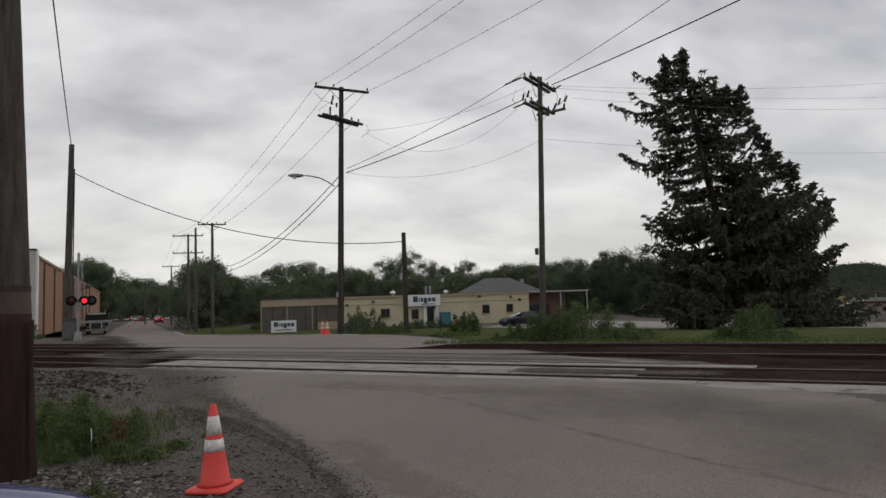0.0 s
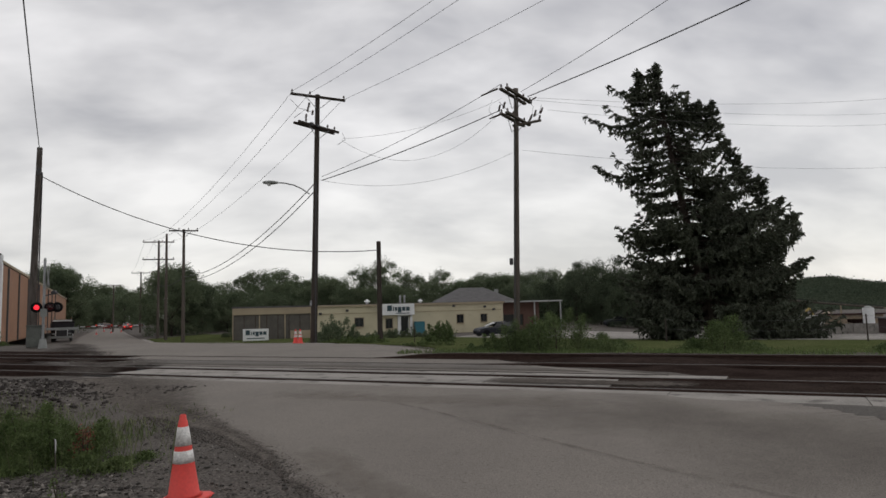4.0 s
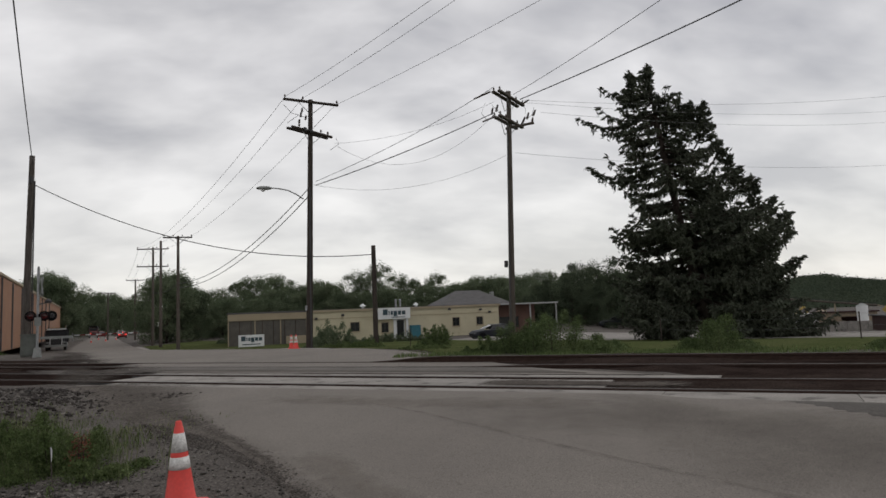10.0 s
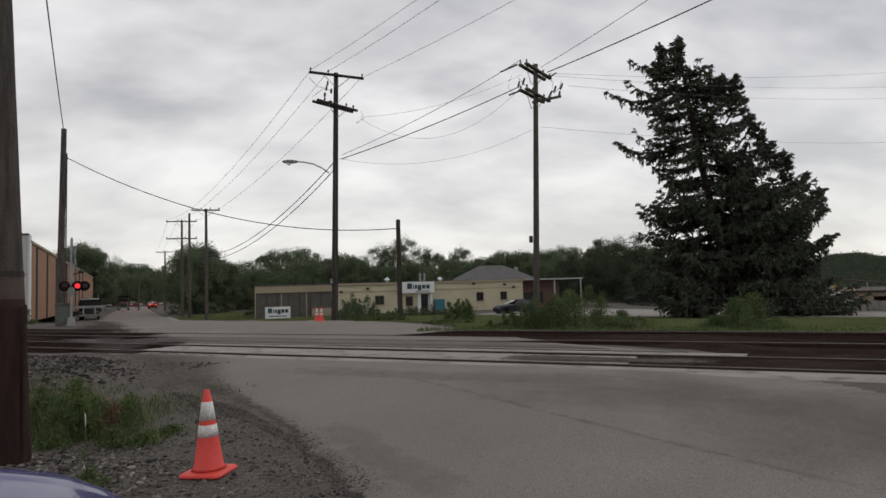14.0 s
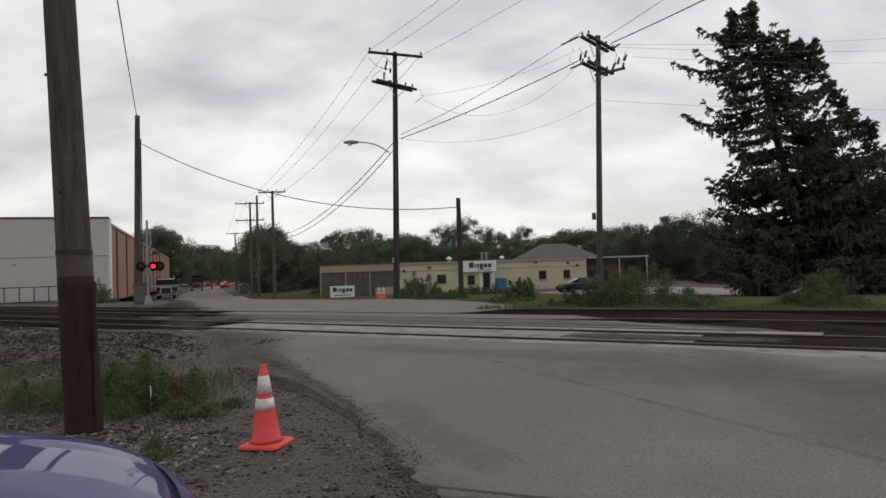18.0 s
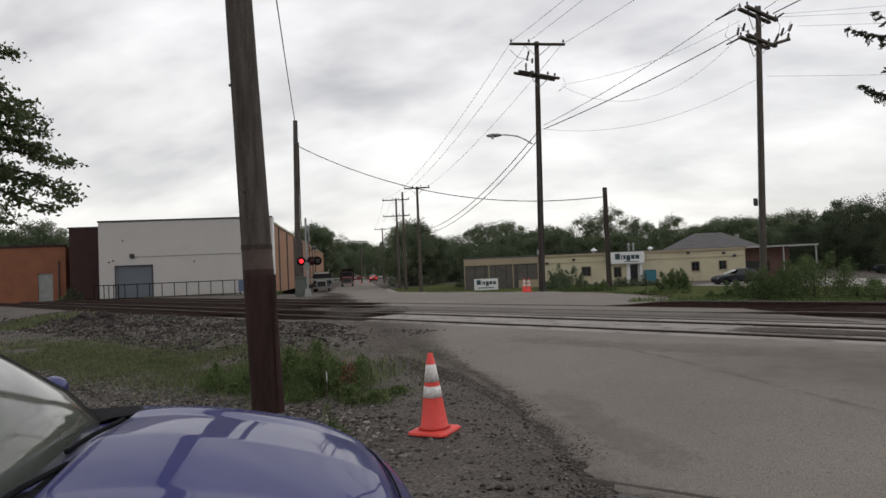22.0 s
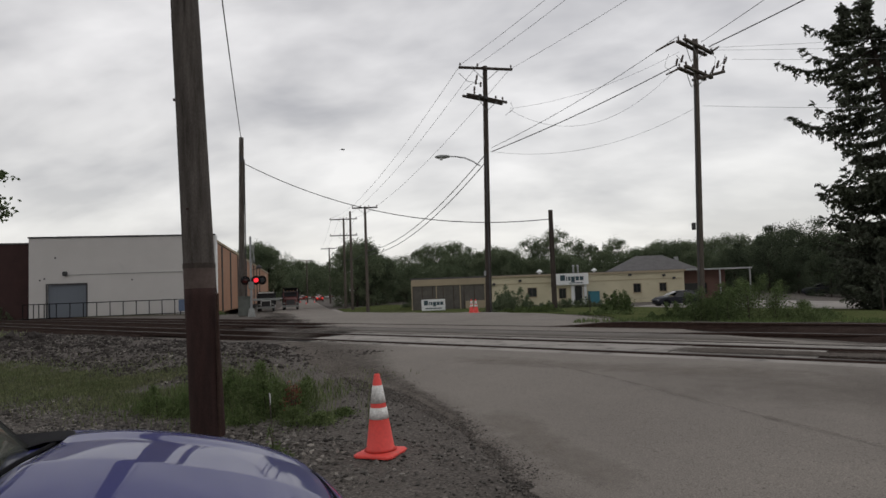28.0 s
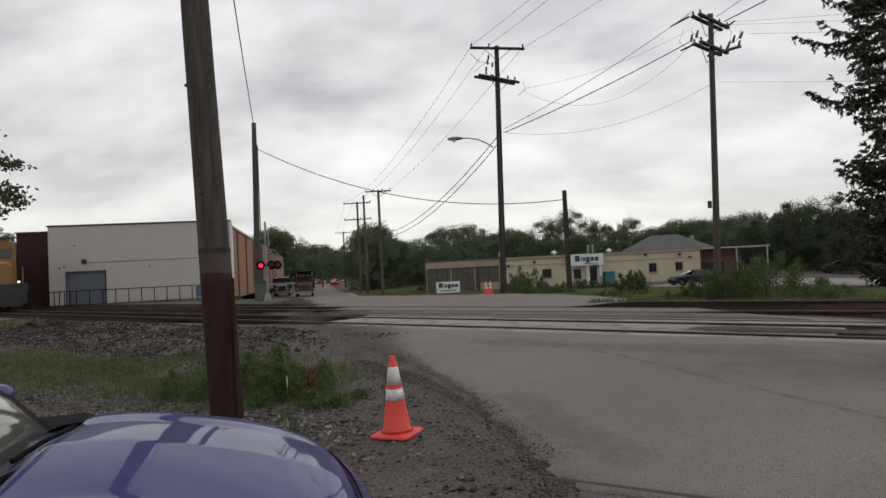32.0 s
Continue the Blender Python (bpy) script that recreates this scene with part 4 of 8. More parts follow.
def build_white_warehouse():
    z0 = 0.1
    h = 6.2 - z0 + 0.06
    yaw = math.degrees(math.atan2(0.8, 0.6))
    root = empty("warehouse", pose(-55.45, 17.0, z0, 0, 0, yaw), "white-painted warehouse end with orange side wall", "building")
    L = 13.25
    part("front_wall", wall_with_openings(L, h, 0.3, [(1.26, 3.9, 0.0, 2.62)]), M["white_wall"], root, "white painted block wall")
    # roller door of horizontal slats
    door = part("roller_door", boxed(1.26, 3.9, 0.14, 0.2, 0, 2.62), M["door_blue"], root, "blue-grey roller door, shut")
    me = None
    for k in range(15):
        if me is None:
            ob = part("slat", boxed(-1.3, 1.3, -0.02, 0.02, 0, 0.165, bevel=0.008), M["door_blue"], door)
            me = ob.data
        else:
            ob = shared("slat", me, door, Matrix())
        ob.matrix_basis = pose(2.58, 0.125, 0.02 + k * 0.174)
    part("door_frame", wall_with_openings(2.86, 2.73, 0.05, [(0.11, 2.75, 0, 2.62)]), M["dark_trim"], root).matrix_basis = pose(1.15, -0.03, 0)
    part("roof_trim", boxed(-0.06, L + 0.02, -0.08, 0.3, h, h + 0.12, bevel=0.02), M["dark_trim"], root, "dark metal roof edge")
    part("wall_lamp", boxed(2.33, 2.65, -0.25, -0.0, 3.28, 3.62, bevel=0.04), M["black"], root, "dark wall lamp")
    part("conduit", tubed((2.7, -0.03, 3.36), (L, -0.03, 3.38), 0.02), M["grey_paint"], root)
    for sx, sz in ((0.7, 2.95), (1.02, 3.05), (1.75, 4.6), (7.1, 2.8)):
        part("bracket", boxed(sx, sx + 0.1, -0.06, 0.0, sz, sz + 0.12, bevel=0.01), M["dark_trim"], root)
    part("corner_trim", boxed(L - 0.02, L + 0.10, -0.05, 0.6, 0, h + 0.04, bevel=0.01), M["sign_white"], root, "white corner strip")
    # long side: cladding panels between dark joints; local y runs along the road
    part("side_wall", boxed(L - 0.3, L, 0.6, 90, 0, 5.75), M["orange_wall"], root, "orange-tan clad side wall")
    edges = [0.6, 3.7, 10.7, 18.3, 24.0, 29.8, 36.3, 43.0, 50.0, 57.0]
    for a, b in zip(edges, edges[1:]):
        part("cladding_panel", boxed(L, L + 0.06, a + 0.15, b - 0.15, 0.05, 5.55, bevel=0.02), M["orange_wall"], root)
        part("downpipe", tubed((L + 0.07, b, 0.05), (L + 0.07, b, 5.5), 0.11, seg=6), M["dark_trim"], root, "dark downpipe")
    part("side_trim", boxed(L - 0.3, L + 0.12, 0.3, 90, 5.62, 5.84, bevel=0.02), M["tan_wall"], root)
    part("roof", boxed(0.02, L - 0.02, 0.31, 90, 5.55, 5.72), M["roofing"], root)
    part("rear_wall", boxed(0.0, 0.3, 0.31, 90, 0, 5.55), M["brown_wall"], root)
    # darker annex set back at its side
    a = empty("annex_building", pose(-56.65, 17.9, z0, 0, 0, yaw), "dark brown brick annex beside the white warehouse", "building")
    part("wall", boxed(-2.75, 1.4, 0, 12, 0, 5.85), M["brown_wall"], a)
    part("coping", boxed(-2.85, 1.45, -0.08, 12, 5.85, 5.97, bevel=0.02), M["dark_trim"], a)
    part("plinth", boxed(-2.6, -0.2, -0.35, 0, 0, 1.5, bevel=0.05), M["brown_wall"], a)
    # orange brick shed with a grey door
    b = empty("brick_building", pose(-60.4, 15.4, z0, 0, 0, yaw), "low orange-red brick building with a grey door", "building")
    part("wall", wall_with_openings(17.0, 4.55, 0.3, [(14.85, 16.0, 0, 2.4)]), M["brick"], b).matrix_basis = pose(-16.0 - 0.4, 0, 0)
    part("door", boxed(-1.55, -0.4, 0.1, 0.16, 0, 2.4), M["grey_paint"], b, "grey steel door, shut")
    part("coping", boxed(-16.5, 0.65, -0.07, 0.34, 4.55, 4.72, bevel=0.02), M["brown_wall"], b)
    part("roof", boxed(-16.3, 0.5, 0.3, 14, 4.3, 4.45), M["roofing"], b)
    part("side_wall", boxed(0.3, 0.6, 0.3, 14, 0, 4.5), M["brick"], b)
    part("pipe", tubed((0.1, -0.08, 0), (0.1, -0.08, 3.4), 0.06), M["dark_trim"], b)


def build_rail_fence():
    root = empty("metal_railing", pose(-54.1, 16.2, gz(-54.1, 16.2), 0, 0, math.degrees(math.atan2(0.8, 0.6))), "dark metal railing before the white warehouse", "fence")
    L = 13.0
    for z in (1.15, 0.12):
        part("rail", tubed((0, 0, z), (L, 0, z), 0.03, seg=6), M["matt_black"], root)
    for x in [0, .35, .7, 1.05, 1.4, 1.75] + list(np.arange(2.2, L + 0.1, 0.9)):
        part("post", tubed((x, 0, 0), (x, 0, 1.15), 0.032, seg=6), M["matt_black"], root)


def build_blue_box():
    root = empty("utility_cabinet", pose(-46.4, 24.6, gz(-46.4, 24.6), 0, 0, 53), "blue and grey electrical cabinet on legs beside the warehouse", "cabinet")
    part("housing", boxed(-0.55, 0.55, -0.25, 0.25, 0.25, 1.1, bevel=0.03), M["blue_box"], root)
    part("hood", boxed(-0.6, 0.6, -0.3, 0.3, 1.1, 1.17, bevel=0.02), M["grey_paint"], root)
    for x in (-0.45, 0.45):
        part("leg", boxed(x - 0.04, x + 0.04, -0.1, 0.1, -0.05, 0.25), M["black"], root)


build_white_warehouse()
build_rail_fence()
build_blue_box()


# ---------------- the low cream building with its signs ----------------
def wordmark(parent, width, height, m, mat):
    """A trade mark as a row of plain blocks: one tall, the rest low, one of them hanging."""
    spans = [(0.0, 0.21, 0.0, 1.0), (0.25, 0.30, 0.0, 0.72), (0.34, 0.44, 0.0, 0.70), (0.47, 0.63, -0.28, 0.70), (0.66, 0.81, 0.0, 0.70), (0.84, 1.0, 0.0, 0.70)]
    for x0, x1, z0, z1 in spans:
        ob = part("sign_mark", boxed((x0 - 0.5) * width, (x1 - 0.5) * width, -0.004, 0.004, (z0 - 0.36) * height, (z1 - 0.36) * height), mat, parent, "dark teal block of the sign's mark")
        ob.matrix_basis = m


def window_unit(root, x0, x1, z0, z1):
    w = part("window", wall_with_openings(x1 - x0 + 0.12, z1 - z0 + 0.12, 0.08, [(0.06, x1 - x0 + 0.06, 0.06, z1 - z0 + 0.06)]), M["tan_wall"], root, "small dark window with a tan frame")
    w.matrix_basis = pose(x0 - 0.06, -0.03, z0 - 0.06)
    part("pane", boxed(0.06, x1 - x0 + 0.06, 0.1, 0.12, 0.06, z1 - z0 + 0.06), M["glass_dark"], w)
    part("glazing_bar", boxed((x1 - x0) / 2 + 0.04, (x1 - x0) / 2 + 0.08, 0.05, 0.09, 0.06, z1 - z0 + 0.06), M["dark_trim"], w)
    part("sill", boxed(0.0, x1 - x0 + 0.12, -0.08, 0.02, -0.05, 0.0), M["tan_wall"], w)


def build_cream_building():
    zb = -0.75
    yaw = math.degrees(math.atan2(0.679, 0.734))
    root = empty("low_building", pose(-44.85, 47.06, zb, 0, 0, yaw), "low cream-painted block building with a flat roof", "building")

    def h(z):
        return z - zb
    H = h(2.32)
    ops = [(11.5, 12.37, h(0.25), h(1.11)), (14.6, 15.3, h(0.0), h(0.95)), (16.1, 17.0, 0.0, h(1.25)), (22.07, 22.81, h(0.31), h(1.16)), (24.69, 25.39, h(0.35), h(1.15))]
    part("front_wall", wall_with_openings(19.9, H, 0.25, [(a - 7.3, b - 7.3, c, d) for a, b, c, d in ops]), M["cream_wall"], root, "cream painted block wall").matrix_basis = pose(7.3, 0, 0)
    for a, b, c, d in ops[:2] + ops[3:]:
        window_unit(root, a, b, c, d)
    door = part("door", wall_with_openings(0.9, h(1.25), 0.06, [(0.08, 0.82, 0.1, h(1.25) - 0.08)]), M["sign_white"], root, "glazed white-framed entrance door")
    door.matrix_basis = pose(16.1, 0.06, 0)
    part("pane", boxed(0.08, 0.82, 0.02, 0.04, 0.1, h(1.25) - 0.08), M["glass_dark"], door)
    part("handle", boxed(0.74, 0.78, -0.04, 0.0, 1.0, 1.2), M["metal"], door)
    part("entrance_frame", wall_with_openings(1.5, h(1.35), 0.2, [(0.25, 1.25, 0, h(1.27))]), M["sign_white"], root).matrix_basis = pose(15.8, -0.22, 0)
    # recessed screened bay at the end, under a tan fascia
    part("fascia", boxed(0, 7.3, -0.06, 0.2, h(1.68), h(2.34), bevel=0.02), M["tan_wall"], root, "tan fascia board")
    part("rear_wall", boxed(0.0, 7.3, 0.5, 0.7, 0, h(2.25)), M["brown_wall"], root)
    part("low_wall", boxed(5.3, 7.3, -0.02, 0.16, 0, h(0.1)), M["tan_wall"], root)
    for k in range(8):
        x = 0.05 + k * 1.03
        part("screen_panel", boxed(x, min(x + 0.98, 7.25), 0.06, 0.12, 0.0, h(1.68)), M["screen"], root, "grey-brown mesh screen")
    for x in (0.0, 2.4, 4.75, 7.2):
        part("post", boxed(x, x + 0.1, -0.04, 0.1, 0, h(1.7)), M["tan_wall"], root)
    part("roof", boxed(-0.1, 27.3, -0.1, 12, H, H + 0.14, bevel=0.02), M["roofing"], root)
    part("roof_edge", boxed(7.3, 27.3, -0.14, -0.1, H - 0.12, H + 0.1), M["tan_wall"], root)
    part("gutter_line", boxed(7.3, 27.0, -0.05, 0.0, h(1.55), h(1.6)), M["tan_wall"], root)
    for x0, x1 in ((0.0, 0.25), (26.95, 27.2)):
        part("end_wall", boxed(x0, x1, 0.26, 11.9, 0, H), M["cream_wall"], root)
    part("back_wall", boxed(0, 27.2, 11.9, 12.1, 0, H), M["cream_wall"], root)
    # rooftop vents
    for x, z, w in ((12.85, 0.5, 0.28), (18.35, 0.42, 0.26)):
        bm = bmesh.new()
        lathe(bm, [(w * 0.5, 0), (w * 0.5, z * 0.4), (w * 1.25, z * 0.45), (w * 0.3, z * 0.95), (0.02, z)], 10, pose(x, 0.6, H + 0.12))
        part("roof_vent", bm, M["sign_white"], root, "pale conical roof vent")
    for x in (16.3, 16.75):
        part("flue", tubed((x, 0.8, H), (x, 0.8, H + 0.85), 0.1), M["metal"], root)
        part("flue_cap", tubed((x, 0.8, H + 0.85), (x, 0.8, H + 0.95), 0.17, 0.05), M["metal"], root)
    for x, z in ((8.0, 1.5), (10.6, 1.75), (21.6, 1.95), (25.0, 1.8), (26.0, 1.5)):
        part("wall_lamp", boxed(x, x + 0.28, -0.22, -0.01, h(z), h(z) + 0.22, bevel=0.03), M["dark_trim"], root)
    # sign board
    s = empty("sign_board", pose(-44.85 + 0.734 * 15.6 + 0.679 * 0.5, 47.06 + 0.679 * 15.6 - 0.734 * 0.5, zb, 0, 0, yaw), "white sign board with a dark teal mark over the entrance", "sign")
    part("panel", boxed(-1.85, 1.85, -0.06, 0.06, h(1.28), h(2.4), bevel=0.02), M["sign_white"], s)
    wordmark(s, 2.3, 0.56, pose(0.2, -0.066, h(1.9)), M["sign_ink"])
    part("text_bar", boxed(-0.1, 1.3, -0.068, -0.06, h(1.42), h(1.5)), M["sign_ink"], s)
    for x in (-1.6, 1.6):
        part("bracket", boxed(x - 0.05, x + 0.05, 0.06, 0.55, h(1.7), h(1.8)), M["dark_trim"], s)
    # canopy porch with a brick wall behind
    c = empty("porch_canopy", pose(-44.85 + 0.734 * 27.3, 47.06 + 0.679 * 27.3, zb, 0, 0, yaw), "flat white-edged porch canopy with a brick wall", "canopy")
    part("roof", boxed(0.05, 6.6, -0.3, 6, h(2.3), h(2.42)), M["tan_wall"], c)
    part("fascia", boxed(0.05, 6.7, -0.36, -0.3, h(2.28), h(2.43)), M["pale_paint"], c)
    part("brick_wall", wall_with_openings(4.6, h(2.3), 0.25, [(0.3, 2.7, 0.6, h(1.0))]), M["porch_brick"], c).matrix_basis = pose(0.02, 1.2, 0)
    part("window_pane", boxed(0.32, 2.7, 1.3, 1.34, 0.6, h(1.0)), M["glass_dark"], c)
    for x in (6.45, 3.4):
        part("post", boxed(x, x + 0.12, -0.25, -0.13, 0, h(2.28)), M["pale_paint"], c)
    # teal bin by the door
    t = empty("waste_bin", pose(-44.85 + 0.734 * 17.9 + 0.679 * 0.6, 47.06 + 0.679 * 17.9 - 0.734 * 0.6, gz(-31, 58) + 0.02, 0, 0, yaw), "teal metal bin beside the entrance", "bin")
    part("body", boxed(-0.48, 0.48, -0.4, 0.4, 0, 1.15, bevel=0.03), M["teal"], t)
    part("lid", boxed(-0.5, 0.5, -0.42, 0.42, 1.15, 1.24, bevel=0.03), M["teal"], t)
    # ground sign
    g = empty("ground_sign", pose(-39.95, 44.75, gz(-39.95, 44.75), 0, 0, 42), "white ground sign with a dark teal mark on the verge", "sign")
    part("panel", boxed(-1.08, 1.08, -0.05, 0.05, 0.1, 1.12, bevel=0.015), M["sign_white"], g)
    wordmark(g, 1.75, 0.42, pose(0.02, -0.056, 0.74), M["sign_ink"])
    part("text_bar", boxed(-0.75, 0.75, -0.058, -0.05, 0.26, 0.34), M["sign_ink"], g)
    for x in (-0.9, 0.9):
        part("post", boxed(x - 0.05, x + 0.05, 0.05, 0.13, -0.1, 1.05), M["wood_grey"], g)
    # hip-roofed house behind
    r = empty("house", pose(-31.3, 72.2, -0.9, 0, 0, yaw), "grey hip-roofed house behind the low building", "house")
    part("wall", boxed(-4.4, 4.4, -4, 4, 0, 3.0), M["cream_wall"], r)
    bm = bmesh.new()
    vs = [bm.verts.new(p) for p in ((-5.2, -4.6, 2.9), (5.2, -4.6, 2.9), (5.2, 4.6, 2.9), (-5.2, 4.6, 2.9), (-1.5, 0, 5.15), (1.5, 0, 5.15))]
    for f in ((0, 1, 5, 4), (1, 2, 5), (2, 3, 4, 5), (3, 0, 4), (3, 2, 1, 0)):
        bm.faces.new([vs[i] for i in f])
    part("roof", bm, M["roofing"], r, "grey shingled hip roof")
    part("chimney", boxed(2.6, 3.0, -1, -0.6, 3.5, 4.9), M["grey_paint"], r)


build_cream_building()


# ---------------- poles and wires ----------------
def insulator(bm, p, r=0.05):
    lathe(bm, [(0.02, 0), (0.02, 0.06), (r, 0.07), (r * 1.1, 0.13), (r * 0.6, 0.18), (0.03, 0.2)], 8, Matrix.Translation(p))


def crossarm(root, z, half0, half1, yaw, mat, insul=(), tilt=0.0, thick=0.06, side=0.16):
    """A timber arm bolted across a pole, with braces and insulators."""
    a = part("crossarm", boxed(-half0, half1, -thick, thick, -0.06, 0.06, bevel=0.012), mat, root, "weathered timber crossarm")
    a.matrix_basis = pose(0, 0, z, 0, tilt, yaw) @ pose(0, -side, 0)
    for s, hh in ((-1, half0), (1, half1)):
        k = min(0.7, hh * 0.7)
        part("brace", tubed((s * k, -0.01, -0.05), (s * 0.03, side * 0.6, -0.62), 0.018, seg=5), M["metal"], a)
    for x in insul:
        bm = bmesh.new()
        insulator(bm, (x, 0, 0.05))
        part("insulator", bm, M["porcelain"], a)
    return a


def pole_body(root, height, r0, r1, mat, lean=(0, 0)):
    bm = bmesh.new()
    n, seg = 14, 14
    rings = []
    for i in range(n + 1):
        f = i / n
        r = (r0 + (r1 - r0) * f) * (1 + 0.02 * noise.noise((f * 7, r0, 1.0)))
        z = -0.3 + (height + 0.3) * f
        rings.append([bm.verts.new((lean[0] * f + r * math.cos(2 * math.pi * k / seg), lean[1] * f + r * math.sin(2 * math.pi * k / seg), z)) for k in range(seg)])
    for a, b in zip(rings, rings[1:]):
        for k in range(seg):
            bm.faces.new((a[k], a[(k + 1) % seg], b[(k + 1) % seg], b[k]))
    bm.faces.new(rings[-1])
    return part("pole", bm, mat, root, smooth=True)


def wooden_pole(x, y, height, r0, r1, mat, label, lean=(0, 0), name="utility_pole"):
    root = empty(name, pose(x, y, gz(x, y)), label, "utility pole", "utility poles")
    pole_body(root, height, r0, r1, mat, lean)
    return root


def build_near_pole():
    root = empty("utility_pole", pose(-6.56, 3.70, gz(-6.56, 3.70)), "thick weathered wooden pole with a red-brown base and pale band", "utility pole", "utility poles")
    lean = Vector((-0.029, -0.027, 1))

    def sect(z0, z1, r0, r1, mat, name, label):
        b = bmesh.new()
        n = 18
        rings = []
        for i in range(n + 1):
            f = i / n
            z = z0 + (z1 - z0) * f
            rr = r0 + (r1 - r0) * f
            c = lean * z
            rings.append([b.verts.new((c.x + rr * (1 + 0.03 * noise.noise((z * 1.5, k * 0.7, 2.0))) * math.cos(2 * math.pi * k / 20),
                                       c.y + rr * (1 + 0.03 * noise.noise((z * 1.5, k * 0.7, 2.0))) * math.sin(2 * math.pi * k / 20), z)) for k in range(20)])
        for p, q in zip(rings, rings[1:]):
            for k in range(20):
                b.faces.new((p[k], p[(k + 1) % 20], q[(k + 1) % 20], q[k]))
        b.faces.new(rings[-1])
        part(name, b, mat, root, label, smooth=True)
    sect(-0.3, 1.56, 0.178, 0.168, M["red_sleeve"], "base_sleeve", "dark red-brown painted base")
    sect(1.56, 1.80, 0.167, 0.165, M["sleeve_band"], "band", "pale brown band")
    sect(1.775, 1.83, 0.170, 0.169, M["wood_dark"], "band_edge", "dark ring over the band")
    sect(1.80, 10.5, 0.162, 0.115, M["wood"], "shaft", "weathered grey-brown shaft")
    for z, a in ((2.9, 200), (3.6, 250), (2.4, 300)):
        part("nail_plate", boxed(-0.012, 0.012, -0.015, 0.015, -0.012, 0.012), M["rail"], root).matrix_basis = pose(lean.x * z + 0.155 * math.cos(radians(a)), lean.y * z + 0.155 * math.sin(radians(a)), z)
    b2 = bmesh.new()
    tube(b2, (0.17 * math.cos(radians(10)), 0.17 * math.sin(radians(10)), -0.2), (0.17 * math.cos(radians(10)), 0.17 * math.sin(radians(10)), 1.5), 0.018, seg=8)
    part("ground_conduit", b2, M["rail"], root)


def bracket_lamp(root, z, yaw):
    arm = part("lamp_arm", bmesh.new(), M["metal"], root, "curved galvanised lamp arm")
    v, f = sweep([(0.0, -0.14, 0.0), (0, -0.5, 0.25), (0, -0.9, 0.45), (0, -1.4, 0.55), (0, -1.9, 0.58)], 0.035, 7)
    me = arm.data
    me.clear_geometry()
    me.from_pydata([tuple(p) for p in v], [], f)
    if not me.materials:
        me.materials.append(M["metal"])
    me.update()
    arm.matrix_basis = pose(0, 0, z, 0, 0, yaw)
    bm = bmesh.new()
    lathe(bm, [(0.03, -0.42), (0.09, -0.36), (0.14, -0.15), (0.15, 0.1), (0.1, 0.3), (0.04, 0.38)], 10, pose(0, -2.1, 0.57, 90, 0, 0) @ Matrix.Diagonal((1.0, 0.7, 1, 1)))
    part("lamp_head", bm, M["grey_paint"], arm, "grey cobra-head street lamp", smooth=True)
    part("lens", tubed((0, -2.15, 0.40), (0, -2.15, 0.50), 0.07, 0.12), M["sign_white"], arm)


def build_big_pole():
    root = wooden_pole(-20.45, 27.15, 12.85, 0.175, 0.12, M["wood_dark"], "tall dark wooden pole with two crossarms and a street lamp", (0.24, 0.2))
    top = root.matrix_basis.translation + Vector((0.24, 0.2, 12.7))
    crossarm(root, 12.68, 1.46, 1.46, 54, M["wood_dark"], (-1.38, -0.45, 1.38)).matrix_basis = pose(0.23, 0.2, 12.68, 0, 0, 54) @ pose(0, -0.17, 0)
    a2 = crossarm(root, 11.1, 1.4, 1.4, 30, M["wood_dark"], (-0.9, 0.6, 1.1))
    a2.matrix_basis = pose(0.2, 0.17, 11.1, 0, 0, 80) @ pose(0, -0.17, 0)
    part("crossarm", boxed(-1.4, 1.4, -0.06, 0.06, -0.06, 0.06, bevel=0.012), M["wood_dark"], root, "weathered timber crossarm").matrix_basis = pose(0.2, 0.17, 11.1, 0, 0, 80) @ pose(0, 0.17, 0)
    for x in (-0.6, -0.2):
        part("bracket_iron", boxed(x - 0.1, x + 0.1, -0.16, -0.05, -0.08, 0.1, bevel=0.02), M["dark_trim"], a2)
    # cut-outs and arrester on the side
    for z, dx in ((11.9, -0.35), (11.55, -0.42), (12.15, -0.3), (11.75, -0.15)):
        bm = bmesh.new()
        lathe(bm, [(0.03, 0), (0.06, 0.03), (0.04, 0.07), (0.07, 0.1), (0.04, 0.15), (0.06, 0.18), (0.03, 0.26)], 8, pose(0.2 + dx, 0.1 + dx * 0.7, z, 20, 25, 0))
        part("cutout_insulator", bm, M["porcelain"], root)
    for pts in ([(-0.75, -0.5, 11.6), (-0.3, -0.2, 12.0), (0.1, 0.0, 11.9)], [(1.25, 0.95, 10.85), (1.35, 1.05, 10.5), (1.0, 0.8, 10.2)], [(-0.9, -0.6, 12.6), (-0.5, -0.4, 12.1), (-0.1, -0.1, 12.0)]):
        v, f = sweep(pts, 0.012, 5)
        raw("jumper", v, f, M["cable"], root)
    bracket_lamp(root, 7.6, -37 - 15)
    part("tag", boxed(-0.06, 0.06, -0.2, -0.18, 1.9, 2.15), M["metal"], root)
    v, f = sweep([(0.19, -0.08, 0.0), (0.2, -0.06, 4.0), (0.24, 0.0, 8.2)], 0.035, 6)
    raw("riser", v, f, M["dark_trim"], root)
    return root


